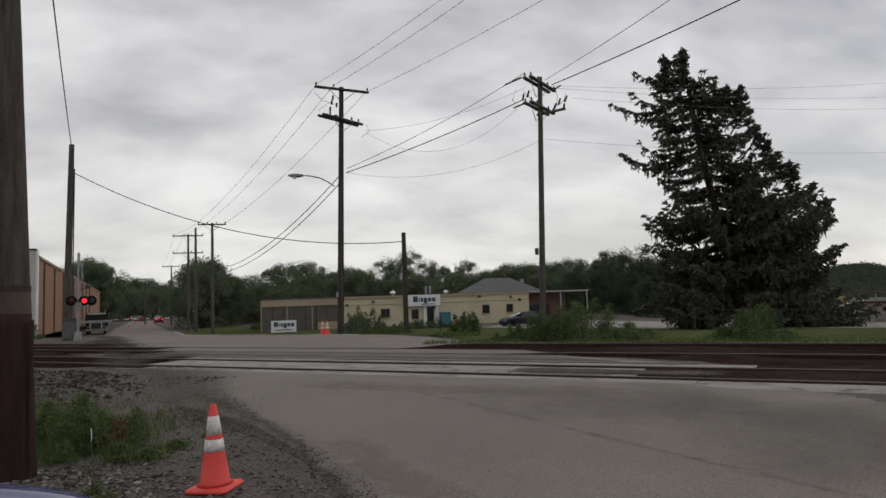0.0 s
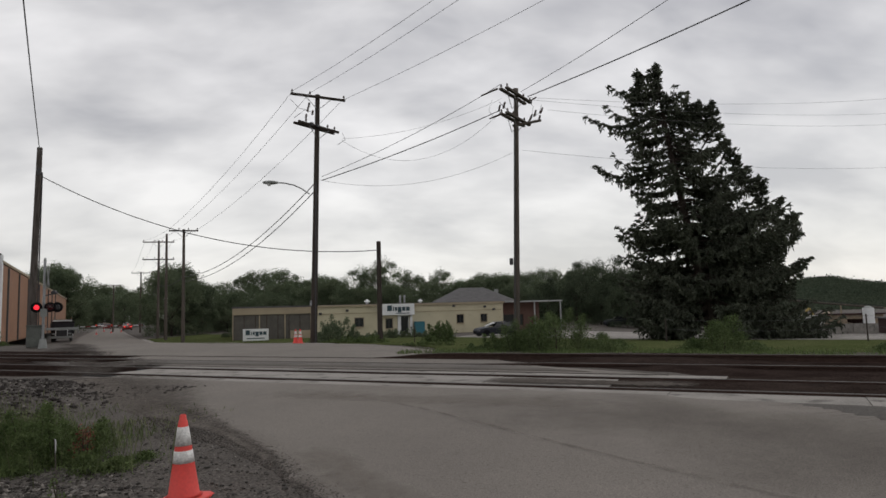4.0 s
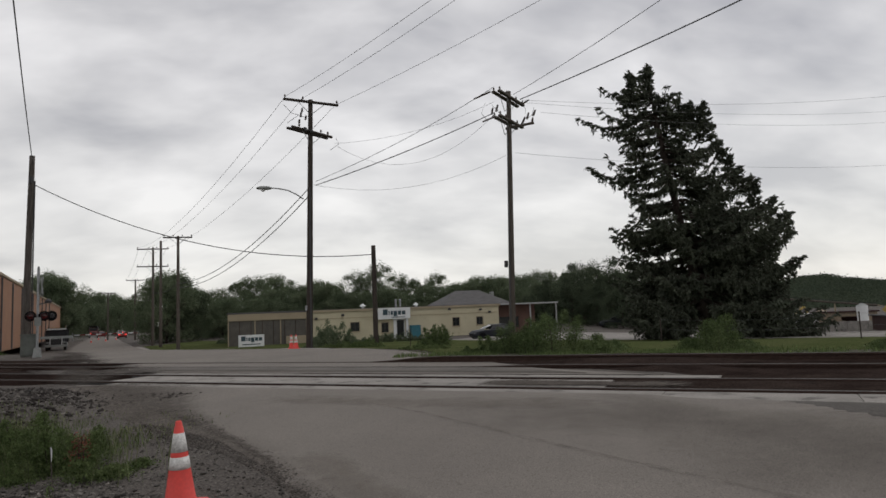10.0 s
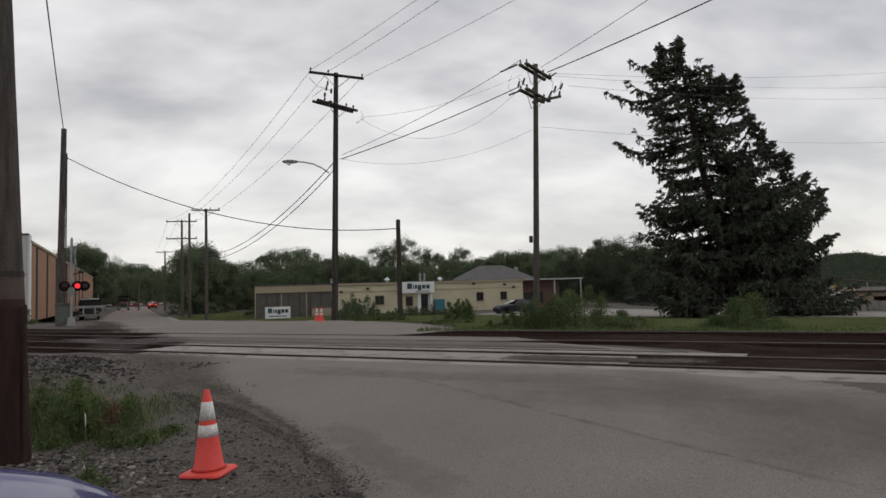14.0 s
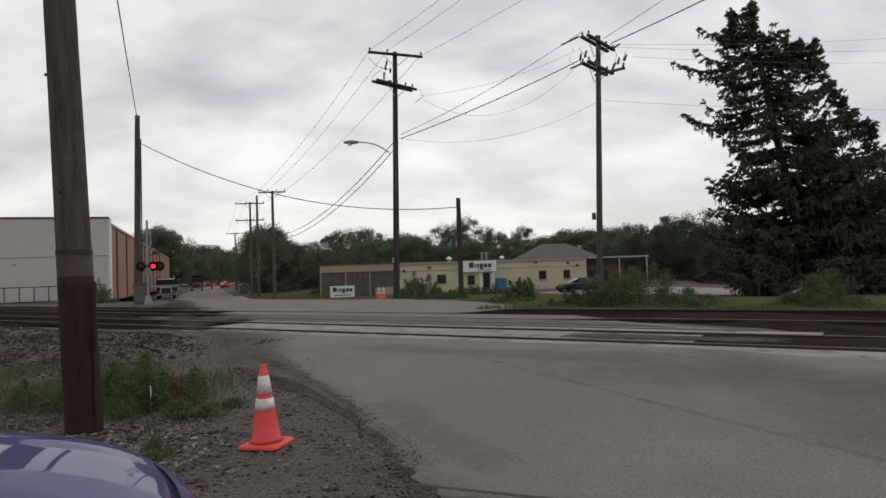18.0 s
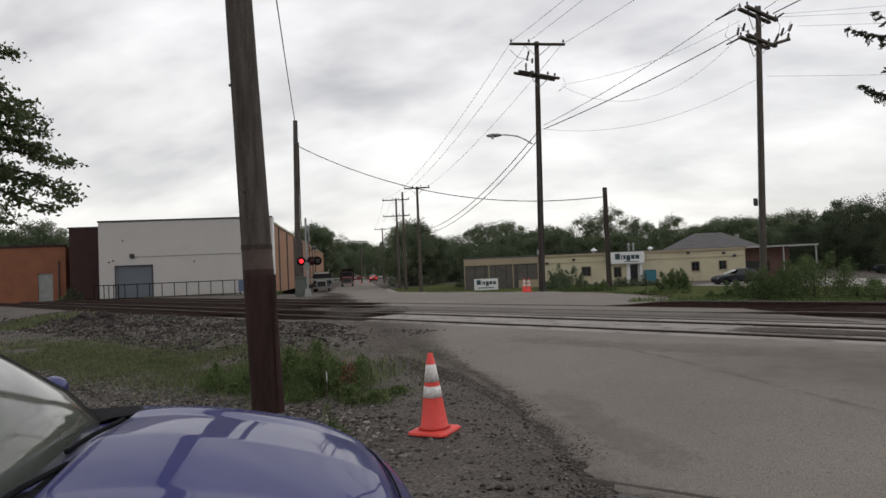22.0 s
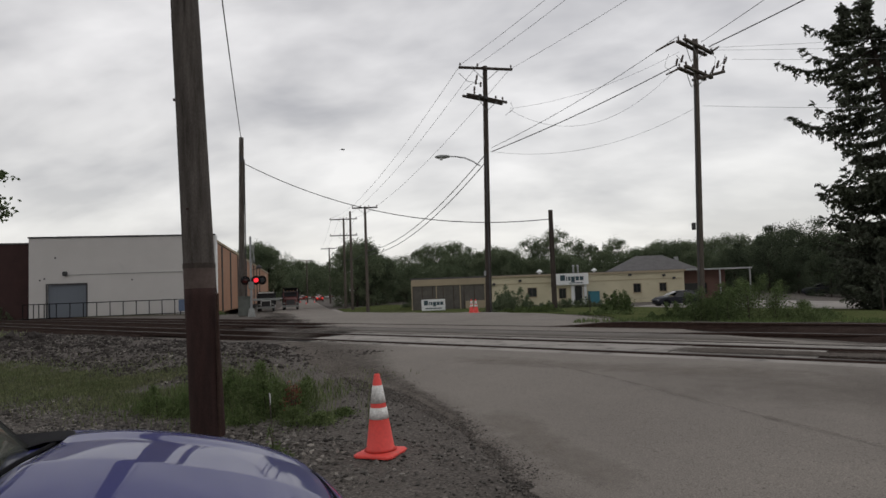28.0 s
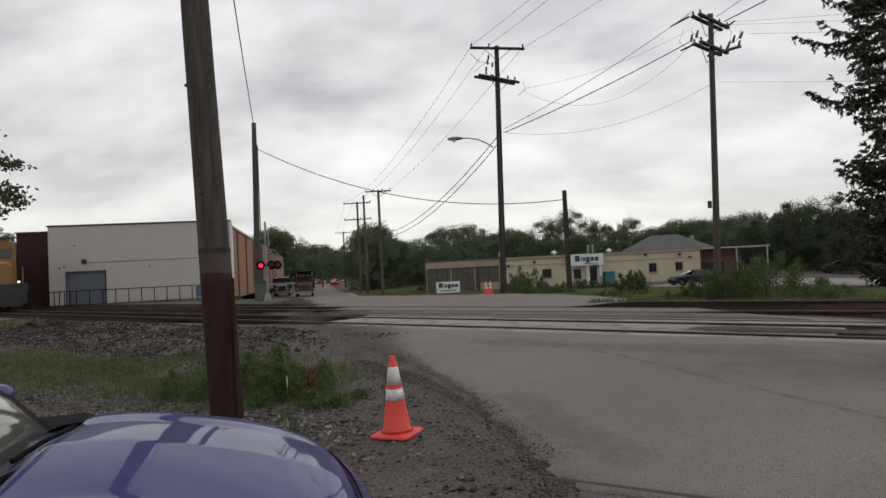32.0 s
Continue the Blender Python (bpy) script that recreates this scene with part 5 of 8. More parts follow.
def build_second_pole():
    root = wooden_pole(-11.55, 32.4, 13.45, 0.17, 0.12, M["wood_grey"], "tall grey wooden pole with double crossarms and cut-outs", (0.38, 0.3))
    for z, side in ((13.05, 0.17), (13.05, -0.17)):
        crossarm(root, z, 1.55, 1.55, 20, M["wood_grey"], (-1.45, -0.6, 0.6, 1.45), thick=0.09).matrix_basis = pose(0.37, 0.29, z, 0, 0, 85) @ pose(0, -side, 0)
    for z, side in ((11.75, 0.17), (11.75, -0.17)):
        crossarm(root, z, 1.5, 1.4, 20, M["wood_grey"], (-1.4, -0.7, 0.7, 1.3), thick=0.09).matrix_basis = pose(0.33, 0.26, z, 0, 0, 85) @ pose(0, -side, 0)
    part("bank_arm", boxed(-0.2, 1.35, -0.06, 0.06, -0.06, 0.06, bevel=0.012), M["wood_grey"], root).matrix_basis = pose(0.33, 0.26, 11.45, 0, -4, 5)
    for k, (x, z) in enumerate(((0.75, 11.75), (1.0, 11.95), (1.25, 11.65), (1.35, 12.1), (-0.7, 12.5), (-0.95, 12.35))):
        bm = bmesh.new()
        lathe(bm, [(0.03, 0), (0.07, 0.03), (0.045, 0.08), (0.075, 0.12), (0.045, 0.18), (0.07, 0.22), (0.045, 0.28), (0.06, 0.32), (0.03, 0.38)], 8, pose(0.33 + x * 0.9, 0.26 + x * 0.3, z - 0.1, 15 * (k % 3 - 1), 20, 0))
        part("cutout_insulator", bm, M["porcelain"], root)
    for pts in ([(-0.8, -0.2, 12.9), (-1.0, -0.3, 12.3), (-0.7, -0.1, 11.9)], [(0.9, 0.5, 12.9), (1.2, 0.6, 12.4), (1.1, 0.6, 11.9)], [(1.6, 0.8, 12.5), (1.5, 0.7, 12.1), (1.3, 0.6, 11.9)],
                [(-0.5, 0, 12.8), (-0.1, 0.1, 12.3), (0.1, 0.2, 11.6)]):
        v, f = sweep(pts, 0.012, 5)
        raw("jumper", v, f, M["cable"], root)
    for a_, b_ in (((-0.0, -1.45, 13.0), (-0.75, -1.9, 12.62)), ((0.15, -1.3, 11.7), (-0.45, -1.6, 11.45)), ((0.6, 1.75, 13.1), (1.15, 1.35, 13.15))):
        part("strain_insulator", tubed(a_, b_, 0.05, 0.04, seg=8), M["porcelain"], root, "dark strain insulator")
    part("pole_box", boxed(-0.2, -0.04, -0.12, 0.06, 4.0, 4.35, bevel=0.02), M["dark_trim"], root)
    v, f = sweep([(0.0, -0.21, 0.2), (0.12, -0.12, 4.5), (0.3, 0.05, 11)], 0.03, 6)
    raw("riser", v, f, M["dark_trim"], root)


def roadside_pole(x, y, h, label, arms):
    root = wooden_pole(x, y, h, 0.17, 0.11, M["wood_grey"], label)
    for z, hl, yaw in arms:
        crossarm(root, z, hl, hl, yaw, M["wood_dark"], (-hl + 0.08, -0.4, 0.4, hl - 0.08))
    return root


build_near_pole()
build_big_pole()
build_second_pole()
wooden_pole(-17.3, 28.4, 5.1, 0.135, 0.11, M["wood_dark"], "short dark stub pole holding a guy wire")
sp = wooden_pole(-33.4, 21.0, 10.3, 0.19, 0.13, M["wood"], "dark leaning wooden pole beside the crossing signal", (0.1, 0.12))
part("pole_box", boxed(0.1, 0.24, -0.05, 0.15, 8.85, 9.2, bevel=0.02), M["dark_trim"], sp)
vv, ff = sweep([(0.16, 0.16, 0.0), (0.2, 0.2, 4.0), (0.2, 0.22, 9.0)], 0.035, 6)
raw("riser", vv, ff, M["dark_trim"], sp)
roadside_pole(-47.1, 43.3, 10.25, "wooden roadside pole with a single crossarm", [(10.1, 1.25, 38)])
roadside_pole(-56.35, 49.5, 11.15, "wooden roadside pole without working arms", [])
roadside_pole(-62.15, 53.5, 11.2, "wooden roadside pole with two crossarms", [(11.0, 1.7, 38), (9.0, 1.7, 38)])
roadside_pole(-96.55, 79.4, 10.4, "distant wooden pole with one crossarm", [(10.2, 1.5, 38)])
roadside_pole(-112, 86, 9.0, "distant thin wooden pole", [(8.8, 1.2, 38)])

BIG = Vector((-20.2, 27.35, 0))
P2 = Vector((-11.18, 32.7, 0))
PA, PB, PC, PD = Vector((-47.1, 43.3, 0)), Vector((-56.35, 49.5, 0)), Vector((-62.15, 53.5, 0)), Vector((-96.55, 79.4, 0))
arm_dir = Vector((math.cos(radians(54)), math.sin(radians(54)), 0))
BT = 12.98
# far ends of the wires that climb over the camera
W1 = Vector((-1.60, 15.61, 12.61))
W2 = Vector((-0.91, 15.98, 12.61))
W3 = Vector((2.49, 17.29, 12.45))
W4 = Vector((7.22, 19.52, 11.93))
W5 = Vector((3.27, 19.59, 12.93))
# primary wires from the near side over the big pole and on along the road
for off, zz, run in ((-1.33, BT, W1), (-0.45, BT, W2), (1.33, BT - 0.15, W3)):
    a = BIG + arm_dir * off
    a.z = zz
    cable(a, run, 0.25, 0.009, M["wire"], "thin grey overhead wire above the crossing")
    b = PA + arm_dir * off * 0.9
    b.z = gz(PA.x, PA.y) + 10.3
    cable(a, b, 0.5, 0.011, M["wire"], "thin grey overhead wire along the road")
    c = PC + arm_dir * off * 1.1
    c.z = gz(PC.x, PC.y) + 11.2
    cable(b, c, 0.15, 0.011, M["wire"], "thin grey overhead wire along the road")
    e_ = PD + arm_dir * off
    e_.z = gz(PD.x, PD.y) + 10.4
    cable(c, e_, 0.4, 0.012, M["wire"], "thin grey overhead wire along the road")
# thick communication cable: second pole, big pole, roadside pole
cable((BIG.x + 0.2, BIG.y, 8.4), (-11.53, 31.07, 11.72), 0.15, 0.024, M["cable"], "thick black cable between the two tall poles")
cable((-11.33, 30.93, 13.05), (BIG.x + 0.2, BIG.y, 8.6), 0.25, 0.014, M["cable"], "thin black wire between the two tall poles")
cable((-10.95, 34.0, 13.2), W4, 0.2, 0.028, M["cable"], "thick black cable rising over the crossing")
cable((-11.2, 33.6, 13.4), W5, 0.2, 0.014, M["cable"], "thin black wire rising over the crossing")
cable((BIG.x, BIG.y - 0.1, 8.4), (PA.x, PA.y, 5.3), 1.15, 0.024, M["cable"], "thick black cable sagging along the road")
cable((BIG.x, BIG.y - 0.1, 8.0), (PA.x, PA.y, 4.9), 1.15, 0.024, M["cable"], "black cable sagging along the road")
cable((PA.x, PA.y, 5.3), (PC.x, PC.y, 5.4), 0.4, 0.024, M["cable"], "thick black cable along the road")
cable((PC.x, PC.y, 5.4), (PD.x, PD.y, 5.6), 0.9, 0.024, M["cable"], "thick black cable along the road")
# slack wires between the tall poles
cable((BIG.x + 0.75, BIG.y + 1.05, 10.75), (-11.6, 31.6, 12.5), 0.45, 0.007, M["wire"], "thin slack wire between the tall poles")
cable((BIG.x + 0.75, BIG.y + 1.05, 10.65), (-11.5, 31.2, 11.7), 1.75, 0.007, M["wire"], "thin slack wire between the tall poles")
cable((BIG.x + 0.05, BIG.y, 8.45), (-11.2, 32.7, 9.95), 0.95, 0.007, M["wire"], "thin slack wire between the tall poles")
# wires leaving the second pole to the far side
for a, b in (((-10.95, 34.0, 13.15), (7.13, 59.57, 17.1)), ((-10.95, 33.9, 13.0), (7.05, 59.58, 16.01)), ((-9.9, 34.1, 12.3), (6.98, 59.59, 15.14)), ((-11.0, 32.75, 9.92), (6.74, 59.62, 11.77))):
    a, b = Vector(a), Vector(b) + Vector((0, 0, 0.75))
    cable(a, a + (b - a) * 1.6, 0.8, 0.008, M["wire"], "thin wire running off over the spruce")
# guy wire from the leaning pole to the stub pole, and up over the near side
cable((-33.3, 21.2, 9.1), (-17.3, 28.4, 4.7), 1.3, 0.022, M["cable"], "black span wire across the road")
cable((-33.3, 21.15, 10.2), (-6.9, 3.5, 10.3), 0.3, 0.02, M["cable"], "black wire to the near pole")


# ---------------- crossing signal ----------------
SIGNAL_YAW = math.degrees(math.atan2(0.84, 0.54))
signal = empty("crossing_signal", pose(-31.25, 20.25, gz(-31.25, 20.25), 0, 0, SIGNAL_YAW), "level crossing signal mast with crossbuck and flashing red lamps", "signal")
zs = gz(-31.25, 20.25)
part("base", tubed((0, 0, 0), (0, 0, 0.45), 0.2, 0.14, seg=12), M["grey_paint"], signal)
part("mast", tubed((0, 0, 0.3), (0, 0, 4.48 - zs), 0.06, seg=12), M["metal"], signal, "silver tubular mast")
part("finial", tubed((0, 0, 4.48 - zs), (0, 0, 4.65 - zs), 0.08, 0.03), M["grey_paint"], signal)
for s in (-1, 1):
    part("crossbuck_blade", boxed(-0.6, 0.6, -0.015, 0.015, -0.11, 0.11, bevel=0.005), M["grey_paint"], signal, "grey back of a crossbuck blade").matrix_basis = pose(0.15, -0.1 - 0.02 * s, 3.65 - zs, 0, 45 * s, -84)
part("lamp_bar", tubed((-0.36, 0, 2.245 - zs), (0.62, 0, 2.245 - zs), 0.035), M["black"], signal)
lamp_discs = []
for k, x in enumerate((-0.30, 0.26)):
    bm = bmesh.new()
    lathe(bm, [(0.245, 0.0), (0.245, 0.02), (0.12, 0.03), (0.1, 0.02)], 24, pose(x, -0.09, 2.245 - zs, 90, 0, 0))
    part("backing_disc", bm, M["matt_black"], signal, "black lamp background disc")
    bm = bmesh.new()
    tube(bm, (x, 0.12, 2.245 - zs), (x, -0.13, 2.245 - zs), 0.11, 0.125, seg=20)
    part("lamp_housing", bm, M["black"], signal)
    n = 9
    v, f = [], []
    for i in range(n + 1):
        a = radians(10 + 160 * i / n)
        for y in (-0.12, -0.36):
            rr = 0.16 if y > -0.2 else 0.15
            v.append((x + rr * math.cos(a), y, 2.245 - zs + rr * math.sin(a)))
    for i in range(n):
        f.append((2 * i, 2 * i + 1, 2 * i + 3, 2 * i + 2))
    hood = raw("hood", v, f, M["black"], signal)
    sol = hood.modifiers.new("thickness", 'SOLIDIFY')
    sol.thickness = 0.008
    # turning disc added to imitate flashing: lit lens on one face, dark on the other
    me = bpy.data.meshes.new("lens")
    seg = 24
    ring = [(0.115 * math.cos(2 * math.pi * i / seg), 0.115 * math.sin(2 * math.pi * i / seg)) for i in range(seg)]
    verts = [(a, -0.012, b) for a, b in ring] + [(a, 0.012, b) for a, b in ring] + [(0, -0.03, 0), (0, 0.03, 0)]
    faces = [(i, (i + 1) % seg, 2 * seg) for i in range(seg)] + [((i + 1) % seg + seg, i + seg, 2 * seg + 1) for i in range(seg)] + [(i + seg, (i + 1) % seg + seg, (i + 1) % seg, i) for i in range(seg)]
    me.from_pydata(verts, [], faces)
    me.materials.append(M["lamp_red"])
    me.materials.append(M["lamp_off"])
    for p in me.polygons:
        p.material_index = 0 if p.center.y < -0.012 else 1
    me.update()
    lens = new("lens", me)
    lens.parent = signal
    lens["label"] = "round red signal lens"
    lens.matrix_basis = pose(x, -0.21, 2.245 - zs)
    lamp_discs.append((lens, x, 2.245 - zs))
# lamp for the far approach, seen from behind
bm = bmesh.new()
lathe(bm, [(0.25, 0.0), (0.25, 0.02), (0.1, 0.03)], 24, pose(0.58, 0.1, 2.245 - zs, -90, 0, 20))
part("backing_disc", bm, M["matt_black"], signal)
part("lamp_housing", tubed((0.58, -0.1, 2.245 - zs), (0.58, 0.1, 2.245 - zs), 0.1, 0.12, seg=16), M["black"], signal)
bm = bmesh.new()
lathe(bm, [(0.02, 0), (0.13, 0.02), (0.15, 0.1), (0.1, 0.18), (0.03, 0.22)], 14, pose(0.42, 0, 2.86 - zs))
part("bell", bm, M["dark_trim"], signal, "dark warning bell")
part("bell_arm", tubed((0, 0, 2.8 - zs), (0.6, 0, 2.95 - zs), 0.025), M["dark_trim"], signal)
part("junction_box", boxed(-0.14, 0.14, -0.2, -0.06, 1.5, 1.9, bevel=0.02), M["grey_paint"], signal)
part("gate_stub", boxed(0.1, 1.5, -0.05, 0.05, 0.85, 0.97, bevel=0.01), M["grey_paint"], signal)
cab = empty("signal_cabinet", pose(-31.6, 20.1, gz(-31.6, 20.1), 0, 0, SIGNAL_YAW) @ pose(0.0, 0.55, 0), "dull grey-green signal control cabinet", "cabinet")
part("housing", boxed(-0.38, 0.38, -0.3, 0.3, 0.05, 1.05, bevel=0.03), M["dull_green"], cab)
part("door", boxed(-0.32, 0.32, -0.325, -0.305, 0.12, 0.98, bevel=0.01), M["dull_green"], cab)
part("hood", boxed(-0.42, 0.42, -0.35, 0.35, 1.05, 1.12, bevel=0.02), M["dull_green"], cab)
part("handle", boxed(0.22, 0.27, -0.37, -0.32, 0.5, 0.7), M["dark_trim"], cab)


# ---------------- plants ----------------
def quads(name, centres, sizes, mat, parent=None, seed=0, droop=0.0, aspect=0.5, flat=0.0, bend=0.0, dirs=None, stray=0.4):
    """Many separate leaves: one small four-sided blade at each centre, with a fold along its middle."""
    rng = np.random.default_rng(seed)
    c = np.asarray(centres, float)
    n = len(c)
    s = np.broadcast_to(np.asarray(sizes, float), (n,))[:, None]
    d = rng.normal(size=(n, 3))
    d[:, 2] = d[:, 2] * (1 - flat) - droop
    if dirs is not None:
        d = np.asarray(dirs, float) + rng.normal(size=(n, 3)) * stray
    d /= np.linalg.norm(d, axis=1)[:, None]
    r = rng.normal(size=(n, 3))
    r[:, 2] *= 0.6
    w = np.cross(d, r)
    w /= np.linalg.norm(w, axis=1)[:, None] + 1e-9
    nn = np.cross(d, w)
    a, b = d * s * 0.5, w * s * 0.5 * aspect
    v = np.stack([c - a, c + b * 1.0 + nn * s * bend, c + a, c - b * 1.0 + nn * s * bend], 1).reshape(-1, 3)
    f = np.arange(4 * n).reshape(-1, 4)
    me = bpy.data.meshes.new(name)
    me.vertices.add(4 * n)
    me.vertices.foreach_set("co", v.astype(np.float32).ravel())
    me.loops.add(4 * n)
    me.loops.foreach_set("vertex_index", f.ravel().astype(np.int32))
    me.polygons.add(n)
    me.polygons.foreach_set("loop_start", (np.arange(n) * 4).astype(np.int32))
    me.update(calc_edges=True)
    me.validate()
    me.materials.append(mat)
    ob = new(name, me)
    ob.parent = parent
    return ob


def limbs(lines, mat, name, parent):
    """Tapered limbs: lists of points with a start radius and an end radius."""
    verts, faces = [], []
    for pts, r0, r1 in lines:
        base = len(verts)
        seg = 7
        pts = [Vector(p) for p in pts]
        for i, p in enumerate(pts):
            t = (pts[min(i + 1, len(pts) - 1)] - pts[max(i - 1, 0)]).normalized()
            s = t.cross(Vector((0.3, 0.9, 0.1))).normalized()
            u = s.cross(t)
            r = r0 + (r1 - r0) * i / (len(pts) - 1)
            for k in range(seg):
                a = 2 * math.pi * k / seg
                verts.append(p + (s * math.cos(a) + u * math.sin(a)) * r)
        for i in range(len(pts) - 1):
            for k in range(seg):
                faces.append((base + i * seg + k, base + i * seg + (k + 1) % seg, base + (i + 1) * seg + (k + 1) % seg, base + (i + 1) * seg + k))
    return raw(name, verts, faces, mat, parent, smooth=True)


def build_spruce():
    """A tall ragged spruce: long drooping boughs hung with dark sprays, fuller on its one side."""
    x0, y0 = -5.75, 44.5
    z0 = gz(x0, y0)
    root = empty("spruce_tree", pose(x0, y0, z0, 0, 0, 26), "tall ragged dark green spruce with drooping boughs", "tree")
    H = 18.15
    # height, reach on the thin side, reach on the full side
    prof = [(0.0, 1.80, 10.6), (1.4, 2.0, 9.7), (2.2, 2.1, 9.2), (3.2, 2.3, 7.6), (4.0, 2.3, 8.3), (4.7, 2.3, 8.8), (5.3, 2.2, 7.2), (6.0, 2.0, 8.5), (6.8, 2.3, 8.9), (7.3, 1.9, 6.3), (8.0, 1.5, 8.0), (8.6, 1.6, 6.0), (9.5, 1.85, 6.8),
            (10.1, 2.0, 5.4), (10.8, 2.2, 5.5), (11.4, 2.2, 3.7), (12.2, 2.1, 4.8), (13.0, 2.2, 3.5), (13.9, 2.2, 3.5), (14.7, 2.3, 3.9), (15.5, 2.3, 3.4), (15.85, 2.3, 2.0), (16.1, 2.1, 0.8), (16.6, 1.9, 0.4), (17.2, 1.3, 0.6), (17.7, 0.8, 0.4), (18.2, 0.08, 0.1)]

    def reach(h, ang):
        for (h0, a0, b0), (h1, a1, b1) in zip(prof, prof[1:]):
            if h <= h1:
                f = (h - h0) / (h1 - h0)
                l, r = a0 + (a1 - a0) * f, b0 + (b1 - b0) * f
                break
        else:
            l, r = 0.1, 0.1
        c = math.cos(ang)
        k = 0.5 + 0.5 * c
        side = l * (1 - k) + r * k
        return min(side, 3.3) if abs(c) < 0.5 else side
    rnd = random.Random(11)

    def axis(h):
        """Where the trunk stands at a height; it leans to the thin side as it climbs."""
        f = h / H
        return 0.3 + 3.0 * (1 - f) ** 1.3
    lines = [([(axis(h_), 0, h_ - 0.2) for h_ in (0, 2, 5, 8, 11, 14, 16.5, H)], 0.42, 0.03)]
    centres, sizes, dirs = [], [], []

    def spray(p, d, size, count, spread_):
        """A tuft of short needle twigs about a point, pointing along d."""
        for _ in range(count):
            centres.append((p[0] + rnd.gauss(0, spread_), p[1] + rnd.gauss(0, spread_), p[2] + rnd.gauss(0, spread_ * 0.7)))
            sizes.append(size * rnd.uniform(0.7, 1.25))
            dirs.append(d)

    def bough(a, ang, length, lift, wide=1.0):
        """A limb that sags and turns up at its tip, with side branchlets whose sprays hang."""
        n = max(3, int(length / 0.3))
        pts = []
        wob = rnd.uniform(-0.2, 0.2)
        for i in range(n + 1):
            f = i / n
            r = length * f
            z = a[2] + lift * r - 0.15 * length * math.sin(f * 2.2) + 0.16 * max(0, f - 0.6) * length + 0.4 * max(0, f - 0.75) * min(length, 3.0)
            aa = ang + wob * f
            pts.append((a[0] + r * math.cos(aa), a[1] + r * math.sin(aa), z + 0.05 * rnd.gauss(0, 1)))
        if length > 0.6:
            lines.append((pts[::2] + [pts[-1]], 0.04 + 0.006 * length, 0.01))
        ca, sa = math.cos(ang), math.sin(ang)
        for i, p in enumerate(pts[1:]):
            f = (i + 1) / n
            if f < 0.22 and length > 2:
                continue
            spray(p, (ca, sa, -0.1), 0.34, 5, 0.07)
            for tw in (-1, 1):
                if rnd.random() < 0.2:
                    continue
                bl = min(1.0, 0.22 + 0.34 * length * (1.02 - f)) * rnd.uniform(0.5, 1.1) * wide
                dx, dy = 0.62 * ca - tw * 0.78 * sa, 0.62 * sa + tw * 0.78 * ca
                q = 0.12
                while q < bl:
                    zz = p[2] - 0.34 * q * q - 0.05 * q
                    spray((p[0] + dx * q, p[1] + dy * q, zz), (dx, dy, -0.45), 0.34, 4, 0.06)
                    if rnd.random() < 0.34:
                        drop = rnd.uniform(0.2, 0.55)
                        for k in range(int(drop / 0.12)):
                            spray((p[0] + dx * q, p[1] + dy * q, zz - 0.1 - 0.12 * k), (0.1 * dx, 0.1 * dy, -1.0), 0.28, 2, 0.045)
                    q += 0.17
        spray(pts[-1], (ca, sa, 0.6), 0.34, 7, 0.07)
    h = 0.9
    while h < H - 0.15:
        k = 10 if h < 4 else 7 if h < 8 else 5
        full = max(0, int(reach(h, 0.0) / (0.8 if h < 5 else 1.3 if h < 9 else 2.2)))
        for q in range(k + full):
            ang = rnd.uniform(0, 2 * math.pi) if q < k else rnd.gauss(0, 0.55)
            tip = reach(h, ang) * (rnd.uniform(0.55, 0.9) if rnd.random() < 0.5 else rnd.uniform(0.82, 1.03))
            ax = axis(h)
            # from the leaning trunk to the tip on the outline
            ex, ey = tip * math.cos(ang) - ax, tip * math.sin(ang)
            bough((ax, 0, h), math.atan2(ey, ex), max(math.hypot(ex, ey), 0.25), rnd.uniform(-0.02, 0.07))
        h += (0.46 if h < 9 else 0.56) + 0.16 * rnd.random()
    # boughs that stand out on the thin side
    for hh, L in ((14.7, 4.4), (14.2, 3.8), (14.9, 3.4), (11.3, 4.0), (10.9, 3.7), (11.6, 3.2), (16.4, 3.1), (7.1, 2.8), (6.3, 2.5)):
        bough((axis(hh), 0, hh), math.pi + rnd.uniform(-0.1, 0.1), L + axis(hh), 0.03, 0.8)
    # boughs that stand out on the full side, and fill the foot of the thin side
    for hh, L in ((14.7, 3.9), (12.3, 4.8), (10.8, 5.4), (9.6, 6.8), (8.1, 8.0), (6.8, 8.9), (6.0, 8.5), (4.7, 8.8), (4.1, 8.3), (3.0, 8.6), (1.9, 9.6), (1.0, 10.2)):
        for _ in range(3):
            h_ = hh + rnd.uniform(-0.15, 0.35)
            bough((axis(h_), rnd.gauss(0, 0.3), h_), rnd.gauss(0, 0.12), (L - axis(h_)) * rnd.uniform(0.88, 1.0), 0.05, 0.9)
    for hh in (1.2, 1.9, 2.6, 3.4, 4.3, 5.2, 6.1, 7.0, 7.9, 8.8, 9.7, 12.4, 13.3):
        for _ in range(2):
            bough((axis(hh), rnd.gauss(0, 0.3), hh), math.pi + rnd.gauss(0, 0.2), (2.1 + axis(hh)) * rnd.uniform(0.8, 1.0), 0.03, 0.9)
